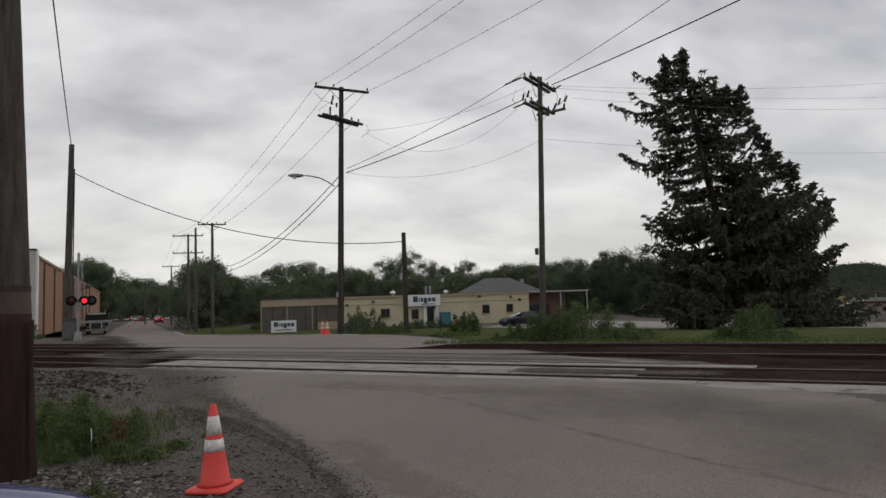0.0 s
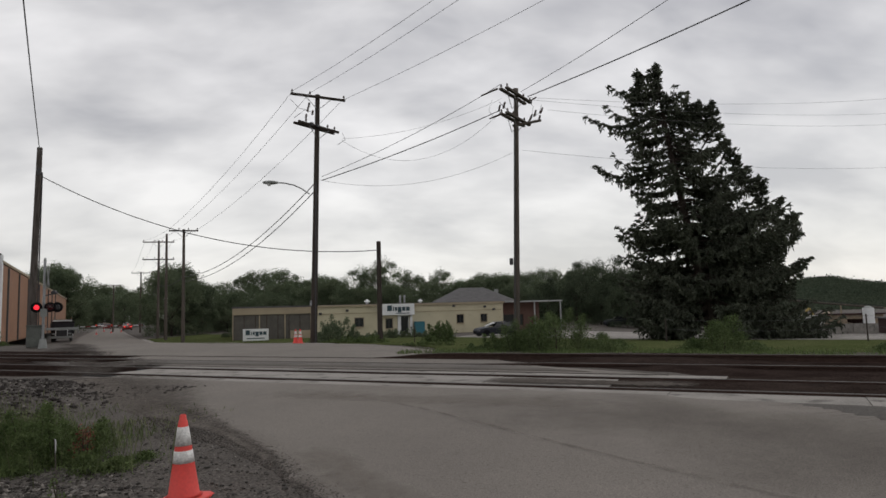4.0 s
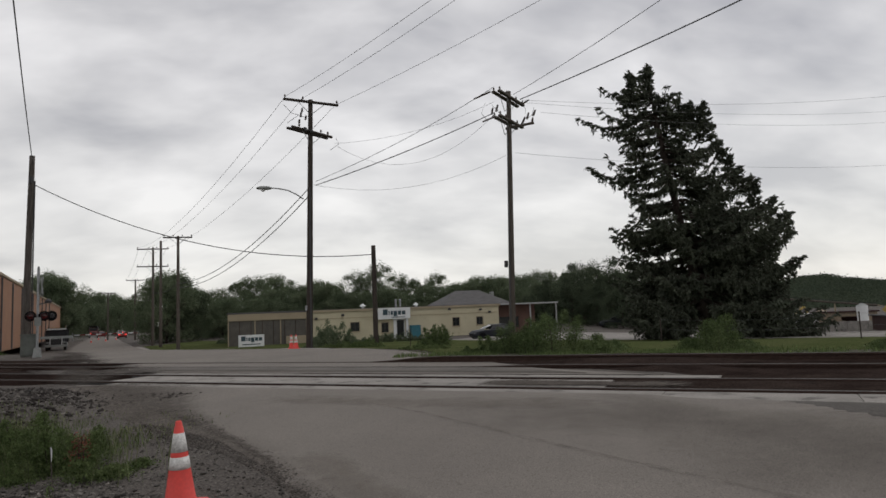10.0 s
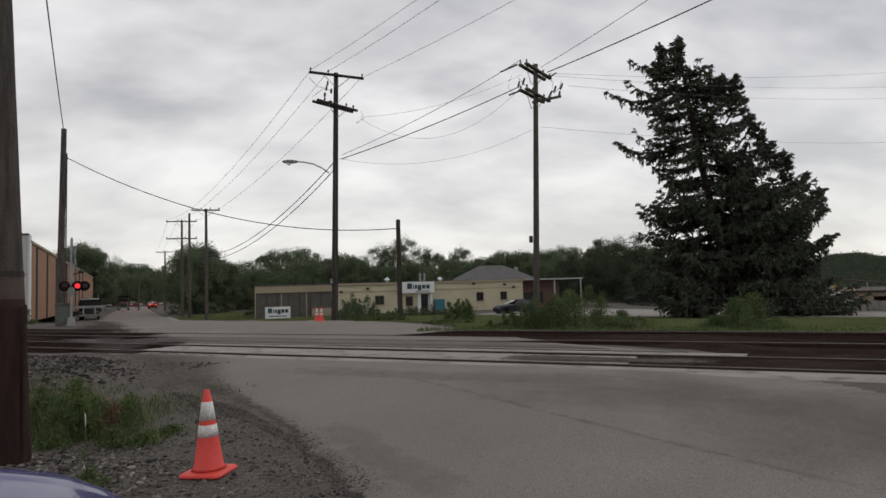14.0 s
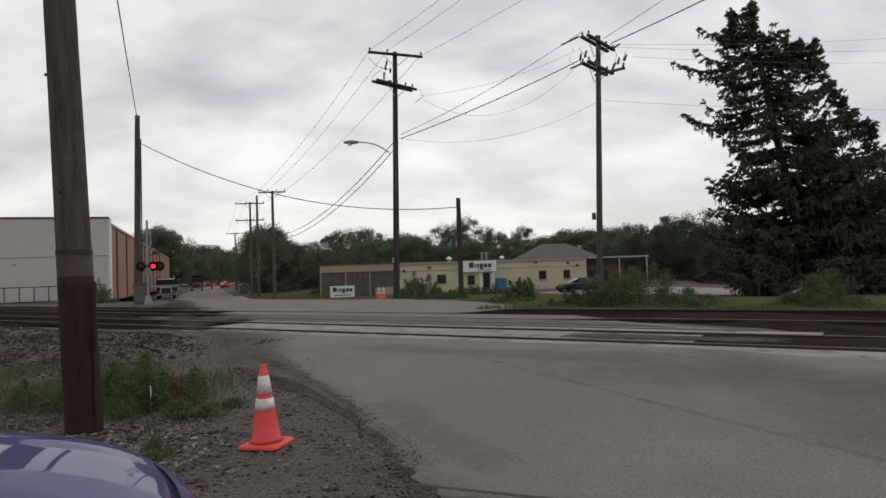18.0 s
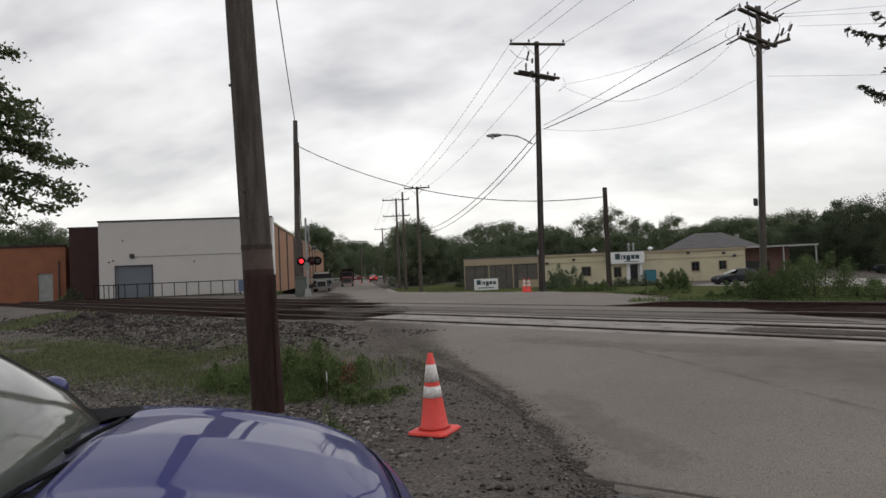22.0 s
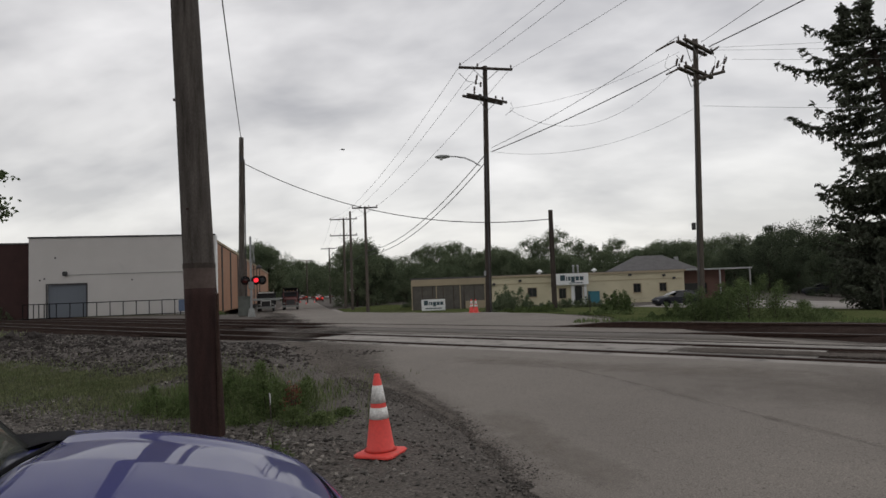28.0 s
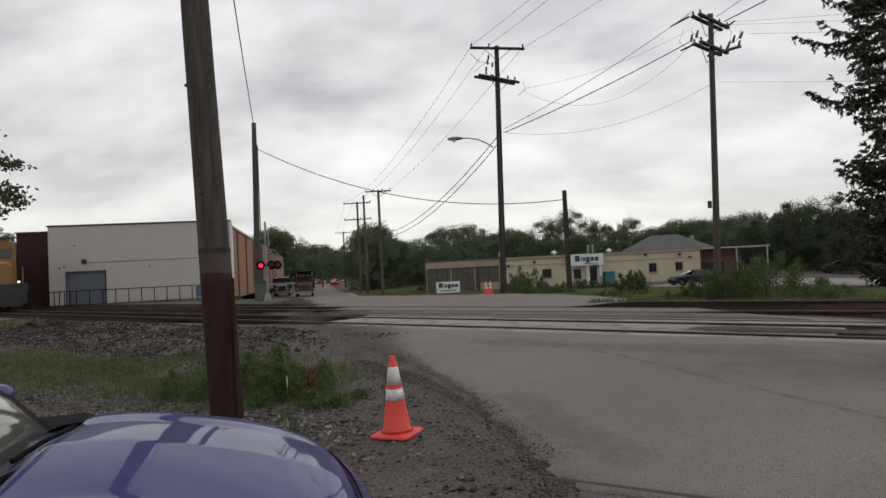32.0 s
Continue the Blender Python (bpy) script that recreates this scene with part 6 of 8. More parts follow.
    # lesser leaders: short pointed tops along the upper outline
    for lx, lz0, lz1, rad in ((0.9, 14.8, 15.95, 0.7), (2.2, 14.6, 15.95, 0.7), (3.0, 14.3, 15.7, 0.6), (3.8, 13.6, 15.6, 0.6), (4.6, 12.0, 13.1, 0.5), (5.1, 10.6, 11.9, 0.5), (5.8, 10.0, 11.1, 0.5), (6.6, 9.2, 10.4, 0.5),
                              (7.8, 7.9, 8.9, 0.5), (8.6, 7.0, 8.0, 0.5), (-0.95, 16.2, 17.75, 0.3), (0.35, 16.6, 18.3, 0.26)):
        lines.append(([(lx * 0.8, 0, lz0 - 1.2), (lx, 0, lz0), (lx, 0, lz1)], 0.06, 0.01))
        z = lz0 - 0.6
        while z < lz1:
            f = min(1.0, (lz1 - z) / (lz1 - lz0))
            for _ in range(4):
                bough((lx, rnd.gauss(0, 0.2), z), rnd.uniform(0, 6.283), 0.12 + rad * f * rnd.uniform(0.4, 1.0), 0.12, 0.5)
            for _ in range(5):
                centres.append((lx + rnd.gauss(0, 0.07), rnd.gauss(0, 0.1), z + 0.2))
                sizes.append(0.36)
                dirs.append((0, 0, 1.0))
            z += 0.34
    limbs(lines, M["bark"], "trunk", root)
    crown = quads("crown", centres, sizes, M["needles"], root, 3, aspect=0.30, bend=0.06, dirs=dirs, stray=0.42)
    crown["label"] = "dark drooping needle sprays"


def crown_points(rnd, h, w, base, n, lumps):
    """Leaf places gathered in lumps inside an uneven crown."""
    out = []
    blobs = []
    for _ in range(lumps):
        f = rnd.random() ** 0.8
        z = base + (h - base) * f
        r = w * (math.sin((0.2 + f * 0.72) * math.pi) ** 0.6)
        a, q = rnd.uniform(0, 6.283), rnd.random() ** 0.5
        blobs.append((r * q * math.cos(a), r * q * math.sin(a), z, rnd.uniform(0.05, 0.15) * (h - base) * 0.8 + 0.2))
    for i in range(n):
        b = blobs[i % len(blobs)]
        d = Vector((rnd.gauss(0, 1), rnd.gauss(0, 1), rnd.gauss(0, 0.8)))
        d = d.normalized() * b[3] * (0.3 + 0.9 * rnd.random() ** 0.7)
        out.append((b[0] + d.x, b[1] + d.y, b[2] + d.z))
    return out, blobs


def broadleaf(name, label, seed, h, w, base, n, leaf, mat, lumps=26):
    rnd = random.Random(seed)
    root = empty(name, Matrix(), label, "tree", "trees behind the buildings")
    pts, blobs = crown_points(rnd, h, w, base, n, lumps)
    lines = [([(0, 0, -0.3), (0.05, 0.02, h * 0.3), (0.1, -0.05, h * 0.75)], 0.035 * h * 0.6, 0.04)]
    for b in blobs[:14]:
        lines.append(([(0.05, 0, max(0.8, b[2] * 0.45)), (b[0] * 0.5, b[1] * 0.5, b[2] * 0.75), (b[0], b[1], b[2])], 0.07, 0.015))
    limbs(lines, M["bark"], "trunk", root)
    quads("crown", pts, [rnd.uniform(0.7, 1.3) * leaf for _ in pts], mat, root, seed, droop=0.2, aspect=0.75, bend=0.15)
    return root


def polar(b, dist):
    """A place by its bearing, in degrees to the left of +y, and its distance."""
    x, y = -dist * math.sin(radians(b)), dist * math.cos(radians(b))
    return x, y


def build_woods():
    kinds = [broadleaf("tree", "dark green leafy tree in the row of woods", 21, 10.0, 4.2, 0.8, 17000, 0.2, M["leaf_hazed"], 70),
             broadleaf("tree", "rounded dark green tree in the row of woods", 22, 9.0, 4.8, 0.5, 17000, 0.2, M["leaf_hazed"], 80),
             broadleaf("tree", "tall narrow green tree in the row of woods", 23, 12.0, 3.4, 1.5, 12000, 0.2, M["leaf_hazed"], 50),
             broadleaf("tree", "loose-crowned green tree in the row of woods", 24, 11.0, 4.0, 2.5, 9000, 0.2, M["leaf_hazed"], 36),
             broadleaf("tree", "low dense green tree in the row of woods", 25, 7.0, 4.4, 0.2, 15000, 0.2, M["leaf_hazed"], 76),
             broadleaf("tree", "tree beside the parking lot, leaves coloured dark as if backlit", 26, 9.0, 4.6, 0.4, 16000, 0.19, M["leaf_backlit"], 80),
             broadleaf("tree", "tall tree beside the parking lot, leaves coloured dark as if backlit", 27, 11.0, 3.8, 0.8, 14000, 0.19, M["leaf_backlit"], 56)]
    rnd = random.Random(8)
    spots = []
    # behind the low building
    b = 46.0
    while b > 9.5:
        spots.append((b, rnd.uniform(104, 112), rnd.choice((0, 1, 1, 4)), rnd.uniform(0.66, 0.84)))
        spots.append((b - 0.7, rnd.uniform(122, 140), rnd.choice((0, 1, 2, 3)), rnd.uniform(0.84, 1.04)))
        b -= rnd.uniform(1.5, 2.1)
    # undergrowth that closes the row
    b = 46.0
    while b > 3.0:
        spots.append((b, rnd.uniform(112, 119), rnd.choice((1, 4, 4)), rnd.uniform(0.62, 0.85)))
        b -= rnd.uniform(1.3, 1.8)
    b = 17.0
    while b > 3.0:
        spots.append((b, rnd.uniform(84, 96), rnd.choice((5, 5, 6)), rnd.uniform(0.56, 0.72)))
        spots.append((b - 0.9, rnd.uniform(98, 110), rnd.choice((5, 6, 6)), rnd.uniform(0.66, 0.86)))
        b -= rnd.uniform(1.9, 2.5)
    # the dark clump at the roadside poles
    spots += [(48.3, 92, 1, 0.95), (47.5, 95, 5, 0.88), (46.7, 99, 1, 0.8), (48.0, 104, 0, 0.95)]
    # far end of the road
    b = 56.6
    while b > 49.5:
        k = 1.0 if b > 55.0 else 0.88
        spots.append((b, rnd.uniform(235, 265), rnd.choice((0, 1, 2)), k * rnd.uniform(1.35, 1.6)))
        spots.append((b - 0.3, rnd.uniform(205, 230), rnd.choice((0, 1, 4)), k * rnd.uniform(1.0, 1.25)))
        b -= rnd.uniform(0.75, 1.05)
    # beyond the warehouse roof
    spots += [(56.6, 150, 1, 1.3), (55.6, 152, 0, 1.25), (57.3, 165, 2, 1.15)]
    # beyond the brick buildings
    spots += [(78.5, 96, 1, 0.9), (76.9, 92, 0, 0.85), (75.4, 98, 4, 1.1), (80.5, 90, 1, 0.95), (82.5, 96, 0, 0.9), (74.3, 108, 3, 0.78), (72.3, 118, 3, 0.75), (84.5, 92, 1, 0.9)]
    used = set()
    for bearing, dist, k, s in spots:
        x, y = polar(bearing, dist)
        z = gz(x, y) - 0.1
        m = pose(x, y, z, 0, 0, rnd.uniform(0, 360)) @ Matrix.Diagonal((s, s, s * rnd.uniform(0.92, 1.08), 1))
        if k not in used:
            used.add(k)
            kinds[k].matrix_basis = m
        else:
            o = copy_thing(kinds[k], Matrix())
            o.matrix_basis = m


def bush(name, x, y, lx, ly, h, n, leaf, mat, label, seed, turn=0.0, category="shrub", fine=1.0):
    """A clump of many upright leafy stalks, tallest in the middle, with pointed tips."""
    rnd = random.Random(seed)
    root = empty(name, pose(x, y, gz(x, y) + (ground_lift(x, y) if y < 9 else 0), 0, 0, turn), label, category)
    pts, lines, stalks = [], [], []
    count = max(7, int(lx * ly * 34 / (h ** 0.5) * fine))
    for _ in range(count):
        a, b = rnd.uniform(-lx, lx), rnd.gauss(0, 0.5) * ly
        k = max(0.22, 1 - (abs(a) / lx) ** 2.4) * rnd.uniform(0.45, 1.0)
        if rnd.random() < 0.18:
            k *= rnd.uniform(1.2, 1.5)
        t = h * k
        bend = (rnd.gauss(0, 0.12) * t, rnd.gauss(0, 0.12) * t)
        stalks.append((a, b, t, bend))
        lines.append(([(a * 0.92, b * 0.9, -0.05), (a, b, t * 0.5), (a + bend[0], b + bend[1], t)], 0.006 + 0.006 * h, 0.003))
    for i in range(n):
        a, b, t, bd = stalks[i % count]
        f = rnd.random() ** 0.8
        sp = min(0.26, 0.30 * ly + 0.02, 0.20 * h + 0.02) * (1.15 - 0.95 * f)
        pts.append((a + bd[0] * f * f + rnd.gauss(0, sp), b + bd[1] * f * f + rnd.gauss(0, sp), max(0.015, t * f + rnd.gauss(0, 0.03 * h))))
    tagged(limbs(lines, M["bark"], "stems", root), kind="stuff")
    quads("foliage", pts, [rnd.uniform(0.55, 1.4) * leaf for _ in pts], mat, root, seed, droop=-0.35, aspect=0.42, bend=0.1)
    return root


build_spruce()
build_woods()
bush("bush", -5.55, 19.1, 1.75, 0.8, 1.2, 46000, 0.047, M["leaf_bush"], "wide overgrown green bush beside the tracks", 31)
bush("bush", -7.1, 18.9, 1.2, 0.55, 0.55, 13000, 0.046, M["leaf_bush"], "low green weeds at the edge of the bush", 37)
bush("bush", -1.05, 19.0, 0.85, 0.7, 1.0, 22000, 0.046, M["leaf_bush"], "rounded green bush under the spruce", 32)
bush("bush", 3.95, 18.9, 1.35, 0.7, 0.9, 16000, 0.054, M["leaf_bush"], "green bush beyond the tracks", 33)
bush("bush", -25.4, 36.3, 1.7, 0.9, 1.55, 8500, 0.13, M["leaf_hazed"], "dark green shrub before the low building", 34, 45)
bush("bush", -22.9, 34.0, 2.0, 0.7, 0.4, 6000, 0.07, M["weed"], "low green weeds before the low building", 35, 45)
bush("bush", -15.6, 32.0, 0.9, 0.6, 1.15, 4200, 0.12, M["leaf_bush"], "tall green weeds on the verge", 36)
bush("bush", -17.4, 27.6, 1.0, 0.5, 0.42, 2600, 0.1, M["weed"], "low weeds round the stub pole", 38)
bush("bush", -11.2, 22.3, 1.4, 0.5, 0.25, 4000, 0.045, M["weed"], "low green weeds along the far side of the tracks", 44, -14)
bush("hedge", -28.9, 50.3, 3.4, 0.5, 0.9, 6000, 0.13, M["leaf_hazed"], "trimmed dark green hedge before the low building", 40, 43, "hedge")
bush("hedge", -51.2, 58.0, 4.0, 0.8, 1.8, 7000, 0.16, M["leaf_hazed"], "dark hedge beside the roadside poles", 41, 43, "hedge")
bush("bush", -39.5, 22.2, 0.9, 0.6, 1.4, 3200, 0.11, M["weed"], "yellow-green weeds at the warehouse corner", 42, 50)
bush("bush", -58.0, 15.8, 1.0, 0.5, 1.3, 2600, 0.12, M["leaf_hazed"], "shrub before the brick annex", 43, 50)


def build_overhang():
    """Leafy boughs of a broad tree that reaches in from the side."""
    root = empty("tree", pose(-15.18, 0.29, gz(-15.18, 0.29)), "leafy broad tree with boughs reaching over the lot", "tree")
    rnd = random.Random(77)
    lines = [([(0, 0, -0.2), (0.1, 0.05, 2.2), (0.3, 0.2, 4.2), (0.5, 0.5, 6.6)], 0.24, 0.06)]
    pts, size = [], []
    tips = [(3.6, 2.7, 3.1), (3.55, 2.6, 3.6), (3.5, 2.5, 3.9), (3.45, 2.4, 4.35), (3.3, 2.2, 4.15), (3.5, 2.6, 2.7), (3.3, 2.1, 3.25), (3.2, 1.9, 3.9), (3.1, 1.6, 3.4), (3.1, 1.8, 4.7), (3.2, 1.7, 2.8),
            (3.7, 2.85, 3.38), (3.75, 2.9, 2.9), (3.6, 2.55, 4.1), (3.4, 2.0, 2.55), (3.0, 1.7, 3.6), (3.2, 2.1, 4.6), (2.6, 1.9, 5.2), (3.3, 2.5, 3.7), (2.2, 1.6, 5.9), (2.9, 1.3, 2.9), (2.7, 0.7, 4.4),
            (1.8, 2.6, 5.6), (0.5, 2.9, 4.9), (-1.0, 2.8, 5.0), (-2.5, 1.5, 4.5), (-2.2, -1.5, 5.5), (0.6, -2.4, 5.0), (2.4, -0.8, 4.7), (0.8, 0.8, 7.2), (2.0, 0.6, 6.4)]
    for tx, ty, tz in tips:
        s = Vector((0.25, 0.15, min(5.5, tz * 0.6 + 1.2)))
        t = Vector((tx, ty, tz))
        path = [s.lerp(t, f) + Vector((0, 0, 0.5 * math.sin(f * math.pi))) for f in (0, 0.25, 0.5, 0.75, 0.9, 1.0)]
        lines.append((path, 0.05, 0.008))
        for f in np.linspace(0.35, 1.0, 15):
            i = min(int(f * 5), 4)
            p = path[0].lerp(path[-1], f) + Vector((0, 0, 0.5 * math.sin(f * math.pi)))
            side = Vector((rnd.gauss(0, 0.32), rnd.gauss(0, 0.32), rnd.gauss(-0.05, 0.13))) * (1.2 - 0.7 * f)
            q = p + side
            lines.append(([p, p.lerp(q, 0.5), q], 0.012, 0.004))
            for k in range(54):
                g = rnd.random()
                pts.append(tuple(p.lerp(q, g) + Vector((rnd.gauss(0, 0.09), rnd.gauss(0, 0.09), rnd.gauss(0, 0.05) - 0.03))))
                size.append(rnd.uniform(0.055, 0.10))
    limbs(lines, M["bark"], "trunk", root)
    quads("crown", pts, size, M["leaf"], root, 78, droop=0.35, aspect=0.55, bend=0.12)


build_overhang()


def blades(name, count, place, height, mat, label, seed, width=0.012, lean=0.35, category="grass"):
    """Upright grass blades: thin bent strips at random places."""
    rng = random.Random(seed)
    verts, faces = [], []
    made = 0
    while made < count:
        p = place(rng)
        if p is None:
            continue
        x, y = p
        z = gz(x, y) - 0.01 + ground_lift(x, y)
        h = height * rng.uniform(0.45, 1.2)
        a = rng.uniform(0, 6.283)
        dx, dy = math.cos(a) * lean * h * rng.random(), math.sin(a) * lean * h * rng.random()
        b = rng.uniform(0, 6.283)
        wx, wy = math.cos(b) * width, math.sin(b) * width
        k = len(verts)
        verts += [(x - wx, y - wy, z), (x + wx, y + wy, z), (x + dx * 0.4 + wx * 0.8, y + dy * 0.4 + wy * 0.8, z + h * 0.55), (x + dx * 0.4 - wx * 0.8, y + dy * 0.4 - wy * 0.8, z + h * 0.55), (x + dx, y + dy, z + h)]
        faces += [(k, k + 1, k + 2, k + 3), (k + 3, k + 2, k + 4)]
        made += 1
    return tagged(raw(name, verts, faces, mat), label, category, kind="stuff")


def patch(cx, cy, rx, ry, turn, dens):
    ct, st = math.cos(radians(turn)), math.sin(radians(turn))

    def place(rng):
        u, v = rng.gauss(0, 0.5), rng.gauss(0, 0.5)
        x, y = cx + u * rx * ct - v * ry * st, cy + u * rx * st + v * ry * ct
        if x > -6.7 or noise.noise((x * dens, y * dens, 4.0)) < rng.uniform(-0.6, 0.12):
            return None
        return x, y
    return place


blades("grass", 30000, patch(-11.8, 4.5, 4.6, 1.5, 14, 0.9), 0.07, M["grass"], "thin green grass on the gravel lot", 51, width=0.007)
blades("grass", 8000, patch(-16.5, 4.2, 5.0, 1.3, 0, 0.9), 0.08, M["grass"], "thin green grass on the gravel lot", 52, width=0.009)
blades("grass", 1700, patch(-27.2, 6.2, 2.4, 1.5, 8, 0.7), 0.16, M["grass"], "rough grass over the rocks", 58, width=0.014)
blades("grass", 5200, patch(-8.0, 4.9, 1.6, 0.9, -10, 1.2), 0.17, M["weed"], "tall green grass round the pole foot", 53, width=0.006)
blades("weeds", 9000, lambda r: (lambda x: (x, 16.9 - 0.045 * x + abs(r.gauss(0, 0.9))) if noise.noise((x * 0.7, 3.0, 1.0)) > r.uniform(-0.4, 0.4) else None)(r.uniform(-10, 14)), 0.16, M["weed"], "ragged weeds along the far edge of the tracks", 57, width=0.014, category="weeds")
blades("grass", 12000, lambda r: (lambda x: (x, 18.4 + 1.15 * max(0.0, -9 - x) + abs(r.gauss(0, 2.4))))(r.uniform(-14, 16)), 0.05, M["lawn"], "short rough grass along the far side of the tracks", 54, width=0.012)
blades("grass", 9000, lambda r: (lambda f, o: (-17.4 - 44.6 * f + o * 0.6, 25.2 + 26.8 * f + o))(r.random(), abs(r.gauss(0, 2.0))), 0.08, M["lawn"], "grass behind the pale kerb", 55, width=0.018)
blades("tall_grass", 220, lambda r: (r.gauss(-7.1, 0.75), r.gauss(4.85, 0.28)), 0.48, M["grass"], "thin tall grass stalks among the weeds", 56, width=0.004, lean=0.5)
bush("weeds", -7.5, 4.8, 0.95, 0.5, 0.60, 20000, 0.032, M["weed"], "clump of green weeds beside the pole", 61, -25, "weeds")
bush("weeds", -6.5, 4.78, 0.62, 0.42, 0.52, 15000, 0.03, M["weed"], "clump of green weeds on the gravel", 62, 0, "weeds")
bush("weeds", -8.5, 4.1, 0.6, 0.3, 0.34, 5600, 0.03, M["weed"], "small clump of green weeds", 63, 0, "weeds")
bush("weeds", -5.1, 3.55, 0.2, 0.14, 0.2, 700, 0.03, M["weed"], "small tuft of weeds on the gravel", 64, 0, "weeds")


def orange_plant(x, y):
    """A few thin stems that carry a tight head of withered orange leaves."""
    rnd = random.Random(65)
    root = empty("plant", pose(x, y, gz(x, y) + ground_lift(x, y)), "rust-orange withered plant among the weeds", "plant")
    heads = [(rnd.gauss(0, 0.04), rnd.gauss(0, 0.035), rnd.uniform(0.27, 0.42)) for _ in range(6)]
    limbs([([(hx * 0.4, hy * 0.4, -0.03), (hx * 0.6, hy * 0.6, hz * 0.5), (hx, hy, hz)], 0.006, 0.003) for hx, hy, hz in heads], M["bark"], "stems", root)
    pts = [(hx + rnd.gauss(0, 0.032), hy + rnd.gauss(0, 0.032), hz + rnd.gauss(-0.02, 0.04)) for hx, hy, hz in heads for _ in range(30)]
    quads("foliage", pts, [rnd.uniform(0.018, 0.04) for _ in pts], M["orange_flower"], root, 66, droop=0.1, aspect=0.5, bend=0.1)


orange_plant(-6.12, 4.46)


def build_stones():
    """Loose crushed stone on the lot: small broken lumps, in one mesh."""
    base = bmesh.new()
    bmesh.ops.create_icosphere(base, subdivisions=1, radius=1.0)
    bv = np.array([v.co[:] for v in base.verts])
    bf = [tuple(v.index for v in f.verts) for f in base.faces]
    base.free()
    rng = np.random.default_rng(91)
    rnd = random.Random(92)
    vs, fs, k = [], [], 0

    def add(x, y, s, tall=0.65):
        nonlocal k
        q = bv * (1 + 0.35 * rng.normal(size=(len(bv), 1))) * (s * rng.uniform(0.6, 1.3, 3) * np.array([1, 1, tall]))
        a = rng.uniform(0, 6.283)
        c, d_ = math.cos(a), math.sin(a)
        q = q @ np.array([[c, d_, 0], [-d_, c, 0], [0, 0, 1]])
        vs.append(q + np.array([x, y, gz(x, y) + ground_lift(x, y) + s * 0.15]))
        fs.extend([tuple(i + k for i in f) for f in bf])
        k += len(bv)
    # before the weeds and round the cone
    n = 0
    while n < 9000:
        x, y = rnd.uniform(-9, -2.0), rnd.uniform(1.6, 6.2)
        edge = 3.75 - (x + 2.35) * 0.57
        if y > edge + rnd.gauss(0, 0.12):
            continue
        dens = 0.2 + 0.75 * step(-0.1, 0.35, noise.noise((x * 0.8, y * 0.8, 9.0))) + (0.5 if -6.5 < x < -4.4 and 2.6 < y < 4.4 else 0)
        if rnd.random() > dens:
            continue
        add(x, y, rnd.choice((0.006, 0.007, 0.008, 0.010, 0.013, 0.02)) * rnd.uniform(0.7, 1.4))
        n += 1
    for _ in range(260):
        x, y = rnd.gauss(-5.5, 0.7), rnd.gauss(3.4, 0.35)
        add(x, y, rnd.uniform(0.014, 0.036))
    # coarse gravel before the thin grass
    for _ in range(4200):
        x = rnd.uniform(-14.5, -7.2)
        add(x, 3.1 + 0.12 * (x + 14) * 0.3 + rnd.gauss(0, 0.42), rnd.choice((0.010, 0.013, 0.017, 0.024)) * rnd.uniform(0.7, 1.4))
    # heap along the tracks
    n = 0
    while n < 5200:
        x, y = rnd.uniform(-30, -9.5), rnd.uniform(4.6, 9.3)
        if rnd.random() > 0.25 + 0.75 * step(-0.15, 0.3, noise.noise((x * 0.35, y * 0.6, 6.0))):
            continue
        add(x, y, rnd.choice((0.012, 0.015, 0.02, 0.03)) * rnd.uniform(0.7, 1.4))
        n += 1
    for cx, cy, q in ((-20.5, 6.6, 26), (-18.4, 7.2, 12), (-14.6, 7.4, 14), (-12.9, 7.9, 12), (-23, 6.2, 18)):
        for _ in range(q):
            add(rnd.gauss(cx, 0.5), rnd.gauss(cy, 0.25), rnd.uniform(0.025, 0.07))
    def finish(mat, label):
        nonlocal k
        ob = raw("gravel", [tuple(p) for p in np.concatenate(vs)], list(fs), mat)
        tagged(ob, label, "gravel", kind="stuff")
        vs.clear()
        fs.clear()
        k = 0
    # grit along the ragged edge of the road
    edge_line = [(-12.9, 9.75), (-9.4, 7.6), (-6.45, 6.1), (-5.35, 5.8), (-4.1, 5.18), (-2.88, 4.3), (-2.3, 3.75), (-1.8, 2.9)]
    for _ in range(3600):
        i = min(int(rnd.random() ** 1.0 * 7), 6)
        f = rnd.random()
        a, b = edge_line[i], edge_line[i + 1]
        o = rnd.gauss(-0.02, 0.2)
        d_ = math.hypot(b[0] - a[0], b[1] - a[1])
        nx, ny = (b[1] - a[1]) / d_ * -1, (b[0] - a[0]) / d_
        add(a[0] + (b[0] - a[0]) * f + nx * o, a[1] + (b[1] - a[1]) * f + ny * o, rnd.uniform(0.004, 0.014))
    finish(M["stone"], "scattered grey crushed stones on the lot")
    # broken dark rocks heaped along the near side of the tracks
    for cx, cy, q, sp in ((-24.2, 7.1, 150, 1.0), (-21.5, 6.9, 120, 1.2), (-18.5, 7.2, 60, 1.2), (-15.5, 7.3, 30, 1.2), (-12.8, 7.7, 14, 1.0), (-27.5, 6.8, 90, 1.2)):
        for _ in range(q):
            add(rnd.gauss(cx, sp), rnd.gauss(cy - 0.5, 0.55), rnd.uniform(0.02, 0.055) * rnd.uniform(0.7, 1.6), 1.05)
    for _ in range(12):
        add(rnd.gauss(-24.0, 0.35), rnd.gauss(7.2, 0.2), rnd.uniform(0.10, 0.19), 1.0)
    n = 0
